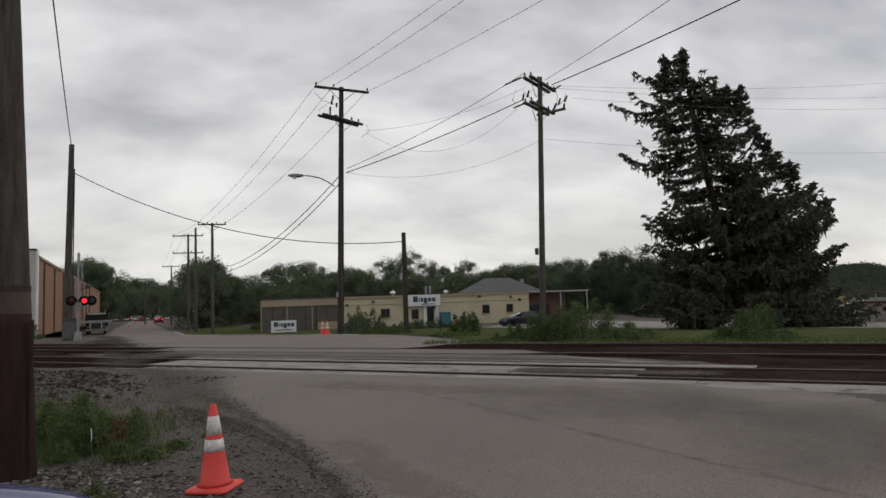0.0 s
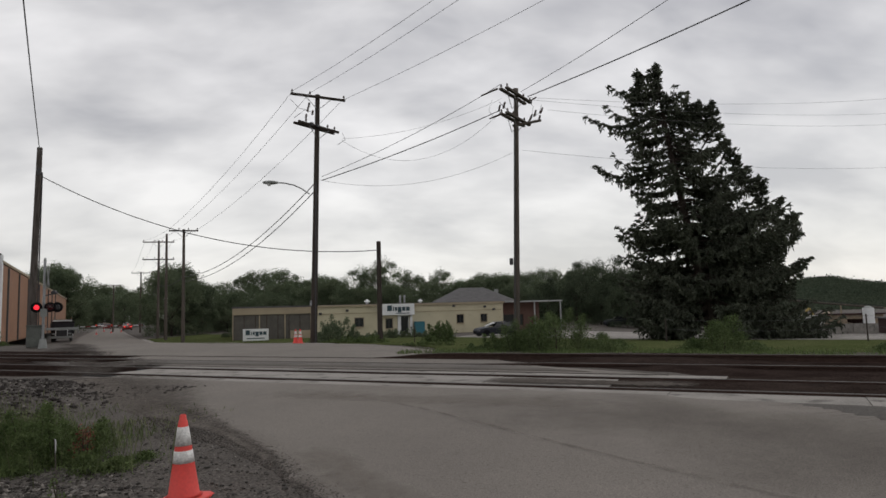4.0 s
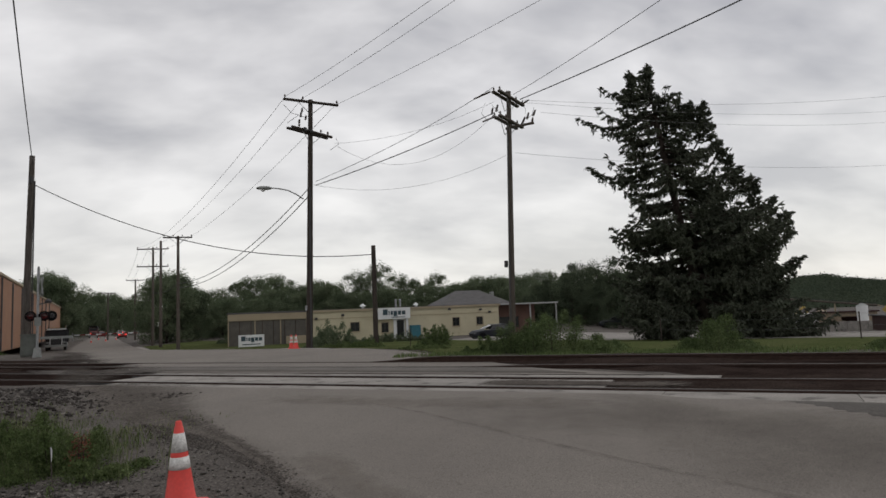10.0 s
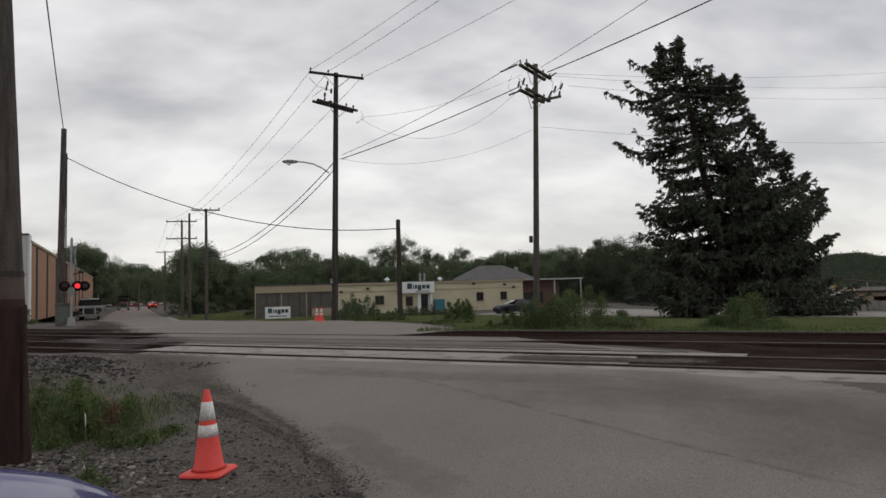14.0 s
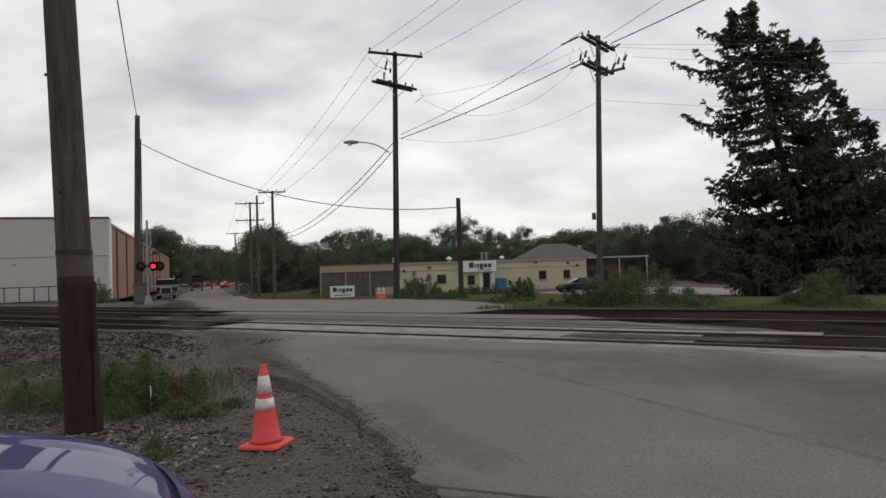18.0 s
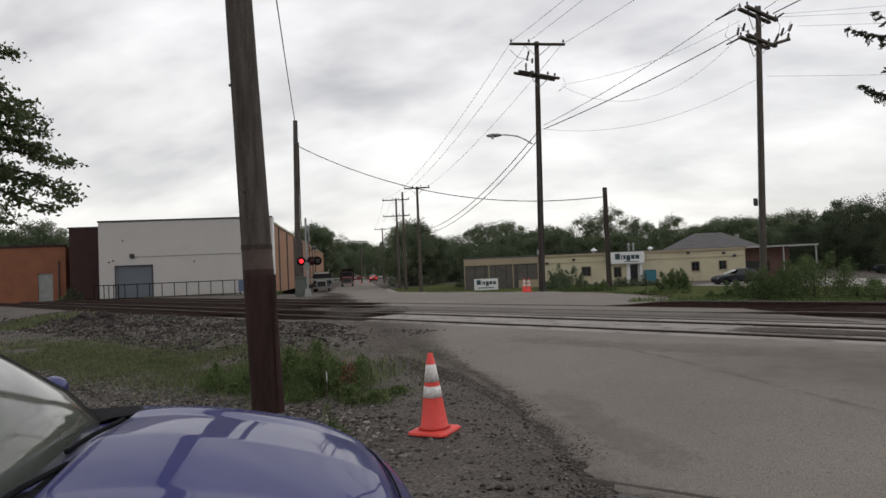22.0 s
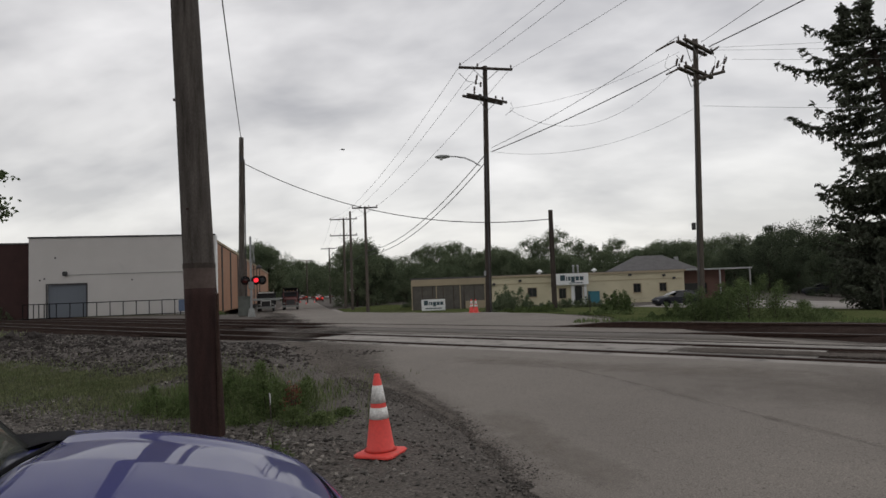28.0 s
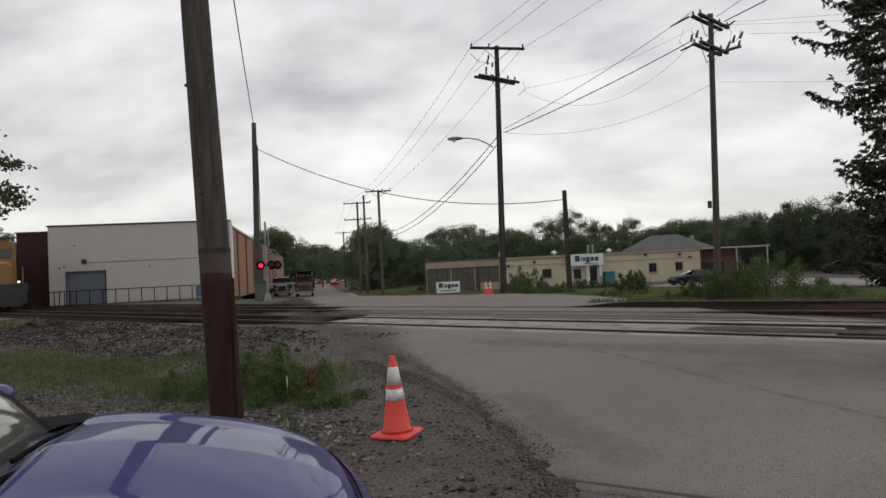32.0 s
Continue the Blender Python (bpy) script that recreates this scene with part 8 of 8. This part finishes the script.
    for a in ((-7.3, -3.4, -1.22, -1.15, 0.95, box_h), (-7.3, -3.4, 1.15, 1.22, 0.95, box_h), (-3.47, -3.4, -1.15, 1.15, 0.95, box_h + 0.2), (-7.3, -7.23, -1.15, 1.15, 0.95, box_h), (-7.23, -3.47, -1.15, 1.15, 0.95, 1.05)):
        box(bm, *a)
    part("tipper_body", bm, box_mat, root, "dark steel tipper body")
    part("cab_shield", boxed(-3.4, -1.9, -1.2, 1.2, box_h + 0.1, box_h + 0.2, bevel=0.02), box_mat, root)
    for x_ in (-4.0, -5.0, -6.0, -7.0):
        for s in (-1, 1):
            part("body_rib", boxed(x_ - 0.06, x_ + 0.06, s * 1.25 - 0.04, s * 1.25 + 0.04, 0.95, box_h), box_mat, root)
    for x_ in (-2.2, -1.9, -2.05):
        part("marker_lamp", boxed(-1.62, -1.56, (x_ + 2.05) * 3 - 0.06, (x_ + 2.05) * 3 + 0.06, 2.86, 2.93), M["yellow"], root)
    wheel_set(root, ((-0.75, 1.02), (-0.75, -1.02), (-4.9, 0.95), (-4.9, -0.95), (-6.2, 0.95), (-6.2, -0.95)), 0.5, 0.3, M["metal"])
    for piece in root.children:
        piece.matrix_basis = Matrix.Scale(size, 4) @ piece.matrix_basis
    return root


ROAD_YAW = math.degrees(math.atan2(-0.601, 0.799))
build_truck("truck", -69.2, 46.85, ROAD_YAW + 1, "grey bonneted tipper truck parked beside the warehouse", M["truck_dark"], M["truck_dark"], 2.6)
moving_truck = build_truck("truck", -60.5, 43.9, ROAD_YAW, "dark tipper truck with a dull red cab on the road", M["dull_red"], M["truck_dark"], 3.15, False)


# ---------------- locomotive ----------------
def build_locomotive():
    root = empty("locomotive", pose(-54, 11.0 + SLANT * -54, RAIL_TOP, 0, 0, TRACK_TURN), "yellow-orange diesel locomotive with dark running gear", "train")
    part("frame", boxed(-17.5, 0.0, -1.45, 1.45, 1.15, 1.55, bevel=0.03), M["black"], root)
    sec = [[(0.0, -1.1, 0.25), (0.0, 1.1, 0.25), (0.0, 1.4, 1.2), (0.0, -1.4, 1.2)], [(-0.5, -1.35, 0.3), (-0.5, 1.35, 0.3), (-0.5, 1.45, 1.2), (-0.5, -1.45, 1.2)]]
    part("pilot", loft(sec), M["black"], root, "dark snow-plough pilot")
    sec = []
    for s, w, z1 in ((-1.0, 0.8, 2.75), (-1.15, 0.9, 2.9), (-2.6, 0.9, 2.95)):
        sec.append([(s, -w, 1.55), (s, w, 1.55), (s, w, z1 - 0.2), (s, w * 0.8, z1), (s, -w * 0.8, z1), (s, -w, z1 - 0.2)])
    part("short_hood", loft(sec), M["loco_yellow"], root)
    sec = []
    for s, w, z1 in ((-2.6, 1.5, 4.3), (-2.62, 1.5, 4.35), (-4.6, 1.5, 4.35)):
        sec.append([(s, -w, 1.55), (s, w, 1.55), (s, w, z1 - 0.35), (s, w * 0.6, z1), (s, -w * 0.6, z1), (s, -w, z1 - 0.35)])
    cab_ = part("cab", loft(sec), M["loco_yellow"], root)
    part("cab_roof", boxed(-4.7, -2.45, -1.2, 1.2, 4.33, 4.45, bevel=0.04), M["truck_grey"], root)
    for s in (-1, 1):
        part("front_window", boxed(-2.6, -2.57, s * 0.85 - 0.4, s * 0.85 + 0.4, 3.15, 3.75), M["glass_dark"], cab_)
        for x in (-4.3, -3.5):
            part("side_window", boxed(x, x + 0.65, s * 1.5 - 0.012, s * 1.5 + 0.012, 3.0, 3.75), M["glass_dark"], cab_)
        part("handrail", tubed((-17, s * 1.42, 2.45), (-4.7, s * 1.42, 2.45), 0.02), M["yellow"], root)
        for x in np.arange(-17, -4.7, 1.75):
            part("stanchion", tubed((x, s * 1.42, 1.5), (x, s * 1.42, 2.45), 0.02, seg=6), M["yellow"], root)
        part("front_handrail", tubed((-0.1, s * 1.2, 1.5), (-0.1, s * 1.2, 2.5), 0.02, seg=6), M["yellow"], root)
        part("ditch_light", tubed((0.0, s * 0.95, 1.65), (0.08, s * 0.95, 1.65), 0.06, seg=14), M["lamp_white"], root, "lit ditch light")
        part("step_well", boxed(-1.0, -0.2, s * 1.2 - 0.22, s * 1.2 + 0.22, 0.4, 1.15), M["black"], root)
        part("fuel_tank", boxed(-11.0, -6.4, s * 0.7 - 0.6, s * 0.7 + 0.6, 0.35, 1.1, bevel=0.15), M["black"], root)
    sec = []
    for s in (-4.6, -16.8):
        sec.append([(s, -0.95, 1.55), (s, 0.95, 1.55), (s, 0.95, 3.9), (s, 0.7, 4.2), (s, -0.7, 4.2), (s, -0.95, 3.9)])
    hood_ = part("long_hood", loft(sec), M["loco_yellow"], root)
    for k in range(10):
        for s in (-1, 1):
            part("hood_door", boxed(-16.4 + k * 1.15, -15.35 + k * 1.15, s * 0.955 - 0.015, s * 0.955 + 0.015, 1.75, 3.6, bevel=0.01), M["loco_yellow"], hood_)
    for x in (-7.5, -13.0, -15.0):
        part("roof_fan", tubed((x, 0, 4.2), (x, 0, 4.38), 0.6, seg=20), M["black"], root)
    part("headlight", tubed((-2.5, 0, 4.05), (-2.42, 0, 4.05), 0.09, seg=14), M["lamp_white"], root, "lit headlight")
    part("coupler", boxed(0.0, 0.5, -0.15, 0.15, 0.75, 1.05, bevel=0.04), M["black"], root)
    for bx in (-3.2, -14.3):
        tr = part("bogie_frame", boxed(bx - 2.2, bx + 2.2, -1.2, 1.2, 0.45, 0.85, bevel=0.05), M["black"], root)
        for dx in (-1.65, 0, 1.65):
            for s in (-1, 1):
                bm = bmesh.new()
                lathe(bm, [(0.1, -0.07), (0.5, -0.07), (0.53, 0.06), (0.5, 0.07), (0.1, 0.07)], 22, pose(bx + dx, s * 0.76, 0.5, 90, 0, 0))
                part("wheel", bm, M["rail"], tr)
    for piece in root.children:
        piece.matrix_basis = Matrix.Scale(1.1, 4) @ piece.matrix_basis
    return root


locomotive = build_locomotive()


# ---------------- bird ----------------
bird = empty("bird", pose(-60, 20, 10), "small dark bird flying over the crossing", "bird")
bm = bmesh.new()
lathe(bm, [(0.005, -0.16), (0.035, -0.10), (0.055, 0.0), (0.045, 0.09), (0.035, 0.12), (0.03, 0.15), (0.005, 0.19)], 12, pose(0, 0, 0, 0, 90, 0))
part("body", bm, M["black_plastic"], bird, smooth=True)
raw("tail", [(-0.12, -0.015, 0), (-0.28, -0.06, 0.0), (-0.28, 0.06, 0.0), (-0.12, 0.015, 0), (-0.2, 0, 0.012)], [(0, 1, 4), (1, 2, 4), (2, 3, 4), (3, 0, 4), (0, 3, 2, 1)], M["black_plastic"], bird)
bird_wings = []
for s in (-1, 1):
    wv = [(0.07, 0, 0), (-0.08, 0, 0), (0.08, s * 0.16, 0.0), (-0.09, s * 0.15, 0.0), (-0.05, s * 0.36, 0.0), (0.0, s * 0.02, 0.02), (0.0, s * 0.15, 0.015)]
    wing = raw("wing", wv, [(0, 2, 6, 5), (5, 6, 3, 1), (2, 4, 6), (6, 4, 3), (0, 1, 3, 4, 2)], M["black_plastic"], bird)
    bird_wings.append((wing, s))
for piece in bird.children:
    piece.data.transform(Matrix.Scale(0.55, 4))


# ---------------- distance ----------------
def build_barrier():
    a, b = Vector((-121.0, 85.6, 0)), Vector((-112.5, 93.3, 0))
    root = empty("barrier", pose(a.x, a.y, gz(a.x, a.y), 0, 0, math.degrees(math.atan2(b.y - a.y, b.x - a.x))), "distant lowered red and white barrier arm across the road", "barrier")
    L = (b - a).length
    n = 12
    for k in range(n):
        part("arm_segment", boxed(L * k / n, L * (k + 1) / n, -0.04, 0.04, 1.0, 1.2), M["red_paint"] if k % 2 else M["sign_white"], root)
    for x in (-0.3, L):
        part("post", tubed((x, 0, 0), (x, 0, 1.5), 0.1), M["grey_paint"], root)
    for k in (3, 6, 9):
        part("warning_lamp", boxed(L * k / n - 0.08, L * k / n + 0.08, -0.08, 0.08, 1.2, 1.36), M["tail_red"], root)


build_barrier()
for b_, dist in ((53.6, 120), (52.6, 128), (53.1, 150), (51.9, 140)):
    px, py = polar(b_, dist)
    copy_thing(fc, pose(px, py, gz(px, py), 0, 0, 20))


def build_hill():
    verts, faces = [], []
    n, m = 90, 8
    for i in range(n + 1):
        b = 16 - 46 * i / n
        prof = 20 * math.exp(-((b + 3.2) / 3.6) ** 2) + 15 * math.exp(-((b + 10) / 7.0) ** 2) + 11 * math.exp(-((b + 22) / 9.0) ** 2) + 5 * math.exp(-((b - 8) / 9.0) ** 2)
        for j in range(m + 1):
            f = j / m
            dist = 620 + 130 * f
            x, y = polar(b, dist)
            z = -12 + (prof + 9) * math.sin(f * math.pi / 2) ** 0.9 + 1.6 * noise.noise((b * 2.1, f * 3, 0.0)) + 0.9 * noise.noise((b * 7.1, f * 5, 0.0)) * f
            verts.append((x, y, z))
    w = m + 1
    faces = [(i * w + j, i * w + j + 1, (i + 1) * w + j + 1, (i + 1) * w + j) for i in range(n) for j in range(m)]
    tagged(raw("hillside", verts, faces, M["hill"], smooth=True), "low wooded green hill in the distance", "hill", kind="structure")
    # trees on its slope: one mass of small crowns
    rnd = random.Random(5)
    pts, size = [], []
    for _ in range(24000):
        i, f = rnd.uniform(0, n - 1), rnd.random() ** 0.8 * (m - 0.01)
        i0, f0 = int(i), int(f)
        va, vb = Vector(verts[i0 * w + f0]), Vector(verts[i0 * w + f0 + 1])
        v = va.lerp(vb, f - f0) + (Vector(verts[(i0 + 1) * w + f0]) - va) * (i - i0)
        for _k in range(2):
            pts.append((v.x + rnd.gauss(0, 4), v.y + rnd.gauss(0, 8), v.z + abs(rnd.gauss(0.3, 0.9))))
            size.append(rnd.uniform(1.0, 1.9))
    ob = quads("woods", pts, size, M["hill"], None, 6, aspect=0.9, bend=0.2)
    tagged(ob, "far mass of trees on the hillside", "trees", kind="stuff")


build_hill()


def build_works():
    """The sand works down beyond the spruce."""
    def spot(b, d_):
        x, y = polar(b, d_)
        return x, y, gz(x, y)
    x, y, z = spot(-5.0, 150)
    c = empty("conveyor", pose(x, y, z, 0, 0, 5), "dull tan conveyor gantry at the sand works", "conveyor")
    for k in (-1, 1):
        part("beam", tubed((-9, k * 0.5, 6.6), (7, k * 0.5, 4.7), 0.16, seg=6), M["wood_grey"], c)
    for t in np.linspace(0, 1, 9):
        part("strut", tubed((-9 + 16 * t, -0.5, 6.6 - 1.9 * t), (-8 + 16 * min(t + 0.06, 1), 0.5, 6.6 - 1.9 * t - 0.1), 0.07, seg=5), M["tan_wall"], c)
    for lx, lz in ((-6, 6.2), (0, 5.5), (5, 4.9)):
        part("leg", tubed((lx, 0, 0), (lx, 0, lz), 0.15, seg=6), M["tan_wall"], c)
    part("belt", boxed(-9, 7, -0.4, 0.4, -0.05, 0.05), M["black"], c).matrix_basis = pose(0, 0, 5.9, 0, 6.8, 0)
    x, y, z = spot(-4.2, 158)
    h = empty("sand_heap", pose(x, y, z), "pale brown heap of sand", "heap")
    bm = bmesh.new()
    bmesh.ops.create_cone(bm, cap_ends=True, segments=28, radius1=9, radius2=0.4, depth=4.4, matrix=Matrix.Translation((0, 0, 2.2)))
    bmesh.ops.subdivide_edges(bm, edges=bm.edges[:], cuts=2)
    for v in bm.verts:
        v.co.z *= 1 + 0.15 * noise.noise((v.co.x * 0.4, v.co.y * 0.4, 1))
    part("mound", bm, M["sand"], h, smooth=True)
    x, y, z = spot(-6.7, 146)
    s_ = empty("storage_silo", pose(x, y, z), "pale grey upright silo at the works", "silo")
    part("drum", tubed((0, 0, 0), (0, 0, 4.6), 0.95, seg=20), M["sign_white"], s_)
    part("cap", tubed((0, 0, 4.6), (0, 0, 5.0), 0.95, 0.3, seg=20), M["grey_paint"], s_)
    x, y, z = spot(-1.6, 140)
    e_ = empty("excavator", pose(x, y, z, 0, 0, 30), "small yellow excavator at the works", "excavator")
    part("house", boxed(-1.5, 1.5, -1.2, 1.2, 1.0, 2.6, bevel=0.1), M["yellow"], e_)
    part("cab", boxed(0.3, 1.5, -1.2, -0.2, 2.0, 3.2, bevel=0.06), M["glass_dark"], e_)
    for k in (-1, 1):
        part("crawler", boxed(-1.9, 1.9, k * 1.2 - 0.3, k * 1.2 + 0.3, 0, 0.95, bevel=0.2), M["black"], e_)
    part("boom", tubed((1.2, 0.4, 2.0), (4.2, 0.4, 4.6), 0.25, 0.18), M["yellow"], e_)
    part("dipper", tubed((4.2, 0.4, 4.6), (5.6, 0.4, 2.2), 0.18, 0.14), M["yellow"], e_)
    part("bucket", boxed(5.2, 6.1, 0.0, 0.8, 1.4, 2.2, bevel=0.15), M["black"], e_)
    x, y, z = spot(-9.5, 120)
    b = empty("shed", pose(x, y, z, 0, 0, 10), "low brown shed at the works", "shed")
    part("wall", boxed(-4, 4, -3, 3, 0, 2.2), M["brown_wall"], b)
    part("roof", boxed(-4.4, 4.4, -3.4, 3.4, 2.2, 2.4, bevel=0.05), M["roofing"], b)
    x, y, z = spot(-4.6, 152)
    w_ = empty("storage_building", pose(x, y, z, 0, 0, 4), "low tan storage building at the works", "building")
    part("wall", wall_with_openings(15, 3.6, 0.3, [(2, 4.5, 0, 2.6), (9, 12.5, 0, 2.8)]), M["sand"], w_).matrix_basis = pose(-7.5, -3, 0)
    part("rear_wall", boxed(-7.5, 7.5, 2.7, 3.0, 0, 3.6), M["brown_wall"], w_)
    part("roof", boxed(-7.9, 7.9, -3.4, 3.4, 3.6, 3.85, bevel=0.05), M["brown_wall"], w_, "brown flat roof")
    x, y, z = spot(-5.0, 128)
    r_ = empty("retaining_wall", pose(x, y, z, 0, 0, 6), "pale concrete block retaining wall round the stockpile", "wall")
    for k in range(12):
        for q in range(2):
            part("concrete_block", boxed(-9 + k * 1.5 + 0.02, -7.5 + k * 1.5 - 0.02, -0.4, 0.4, q * 0.8, q * 0.8 + 0.78, bevel=0.03), M["concrete"], r_)
    x, y, z = spot(-2.9, 140)
    o_ = empty("site_office", pose(x, y, z, 0, 0, 8), "small white site office at the works", "building")
    part("wall", wall_with_openings(4.2, 2.6, 0.2, [(0.6, 1.6, 1.0, 1.9), (2.6, 3.5, 0, 2.1)]), M["truck_white"], o_).matrix_basis = pose(-2.1, -1.5, 0.6)
    part("base", boxed(-2.1, 2.1, -1.4, 1.5, 0, 3.1), M["grey_paint"], o_)
    part("roof", boxed(-2.3, 2.3, -1.8, 1.8, 3.2, 3.35, bevel=0.03), M["truck_white"], o_)
    x, y, z = spot(-8.2, 118)
    g = empty("road_sign", pose(x, y, z, 0, 0, 5), "yellow diamond warning sign on a post", "sign")
    part("post", tubed((0, 0, 0), (0, 0, 3.2), 0.05), M["metal"], g)
    part("plate", boxed(-0.45, 0.45, -0.02, 0.02, -0.45, 0.45), M["yellow"], g).matrix_basis = pose(0, -0.06, 3.1, 0, 45, 0)


build_works()
strip("road_3", [(-20, 60), (0, 64), (20, 72), (60, 95)], [(-22, 66), (-1, 71), (18, 79), (57, 102)], 60, 6, 0.03, M["concrete"], "pale access road down to the works", "road")


def build_chain_fence():
    """Thin wire fence posts on the verge beyond the tracks."""
    root = empty("wire_fence", pose(-16.5, 30.5, 0), "sagging wire fence with leaning posts on the verge", "fence")
    places = [(-16.5, 30.5, 0), (-13.4, 34.8, -6), (-9.0, 35.5, 0), (-3.3, 25.8, 0), (3.0, 25.4, 0), (9.0, 25.0, 0)]
    tops = []
    for x, y, tilt in places:
        z = gz(x, y)
        p = part("post", tubed((0, 0, -0.1), (0, 0, 1.2 if tilt else 0.9), 0.022, seg=8), M["wood_dark"], root)
        p.matrix_basis = pose(x + 16.5, y - 30.5, z, 0, tilt * -1.5, 0)
        tops.append((x + 16.5, y - 30.5, z))
    for i, j in ((0, 1), (1, 2), (3, 4), (4, 5)):
        for h in (0.85, 0.5):
            a, b = Vector(tops[i]) + Vector((0, 0, h)), Vector(tops[j]) + Vector((0, 0, h))
            v, f = sweep(sag(a, b, 0.12, 10), 0.003, 5)
            raw("wire", v, f, M["wire"], root)


build_chain_fence()


# ---------------- what moves ----------------
def motions():
    # the tipper truck rolls up the road and slows
    way = Vector((-0.799, 0.601, 0))
    foot = Vector((-60.5, 43.9, 0))
    rows = []
    for t, dist in ((0, 200), (3, 176), (6, 150), (9, 118), (11, 93), (14, 69), (16.5, 58), (19, 47), (23, 29.5), (25, 23), (28, 12.0), (30, 5.5), (32, 0)):
        p = foot + way * dist
        rows.append((t, pose(p.x, p.y, gz(p.x, p.y) + 0.012, 0, 0, ROAD_YAW)))
    walk(moving_truck, rows)
    # the engine comes in along the first track
    rows = []
    for t in (0, 8, 16, 24, 28, 30, 31, 32):
        x = -48.5 + 7.2 * (t - 32)
        rows.append((t, pose(x, 11.0 + SLANT * x, RAIL_TOP, 0, 0, TRACK_TURN)))
    walk(locomotive, rows)
    # the bird crosses from one side to the other, beating its wings
    first, last = Vector(BIRD[0][1:]), Vector(BIRD[-1][1:])
    pace = (Vector(BIRD[2][1:]) - first) / (BIRD[2][0] - BIRD[0][0])
    rows = [(0, pose(*(first - pace * BIRD[0][0]), 0, 0, BIRD_YAW))]
    rows += [(t, pose(x, y, z, 0, 0, BIRD_YAW)) for t, x, y, z in BIRD]
    rows.append((32.0, pose(*(last + pace * (32 - BIRD[-1][0])), 0, 0, BIRD_YAW)))
    walk(bird, rows)
    for wing, s in bird_wings:
        rows, t, k = [(0, pose(0, 0, 0, 8 * s)), (27.2, pose(0, 0, 0, 8 * s))], 27.4, 0
        while t < 30.9:
            rows.append((round(t, 2), pose(0, 0, 0, s * (32 if k % 2 else -24))))
            t, k = t + 0.1333, k + 1
        rows.append((32.0, pose(0, 0, 0, 8 * s)))
        walk(wing, rows)
    # the signal's lamps: each disc turns its lit face out to imitate flashing
    for k, (lens, x, z) in enumerate(lamp_discs):
        rows, angle = [], None
        for i, (t, state) in enumerate(LAMPS):
            want = 0.0 if state == "LR"[k] else 180.0
            if angle is None:
                rows.append((0.0, pose(x, -0.21, z, 0, 0, want)))
            elif want != angle:
                step_ = (want - angle) / 3
                for q in range(4):
                    rows.append((round(t - 0.1 + q * 0.0334, 3), pose(x, -0.21, z, 0, 0, angle + step_ * q)))
            angle = want
        rows.append((32.0, pose(x, -0.21, z, 0, 0, angle)))
        walk(lens, rows)
BIRD = [ (27, -30.11, 14.32, 8.38), (27.8, -23.68, 18.43, 7.84), (28, -22.32, 19.30, 7.80), (28.2, -21.02, 20.13, 7.88), (28.4, -19.51, 21.10, 7.82), (29, -14.87, 24.06, 7.68), (29.3, -12.32, 25.69, 7.49), (29.9, -6.81, 29.21, 6.41), (31.2, 3.63, 35.88, 5.52) ]
BIRD_YAW = 32.6
# when the lit lamp changes
LAMPS = [(0, "R"), (0.3, "L"), (0.9, "R"), (1.55, "L"), (2.2, "R"), (2.8, "-"), (3.3, "R"), (3.9, "L"), (4.5, "R"), (5.1, "L"), (5.7, "R"), (6.3, "L"), (6.5, "R"), (6.8, "L"), (7.3, "R"), (7.8, "L"), (8.3, "R"), (8.8, "-"), (9.3, "R"), (9.8, "-"), (10.2, "R"), (10.8, "L"), (11.3, "R"), (11.8, "L"), (12.3, "R"), (12.8, "L"), (13.4, "R"), (14.3, "L"), (14.8, "R"), (15.4, "L"), (16.0, "R"), (16.6, "L"), (17.2, "R"), (17.5, "L"), (17.8, "R"), (18.3, "L"), (18.8, "R"), (19.3, "L"), (19.8, "R"), (20.3, "L"), (20.6, "R"), (20.85, "L"), (21.3, "R"), (21.8, "L"), (22.4, "R"), (23.2, "-"), (23.9, "R"), (24.4, "L"), (24.95, "R"), (25.6, "L"), (26.2, "R"), (26.8, "L"), (27.4, "R"), (28.3, "L"), (28.8, "R"), (29.4, "L"), (29.8, "-"), (30.3, "R"), (30.85, "-"), (31.2, "R"), (31.7, "L")]
motions()
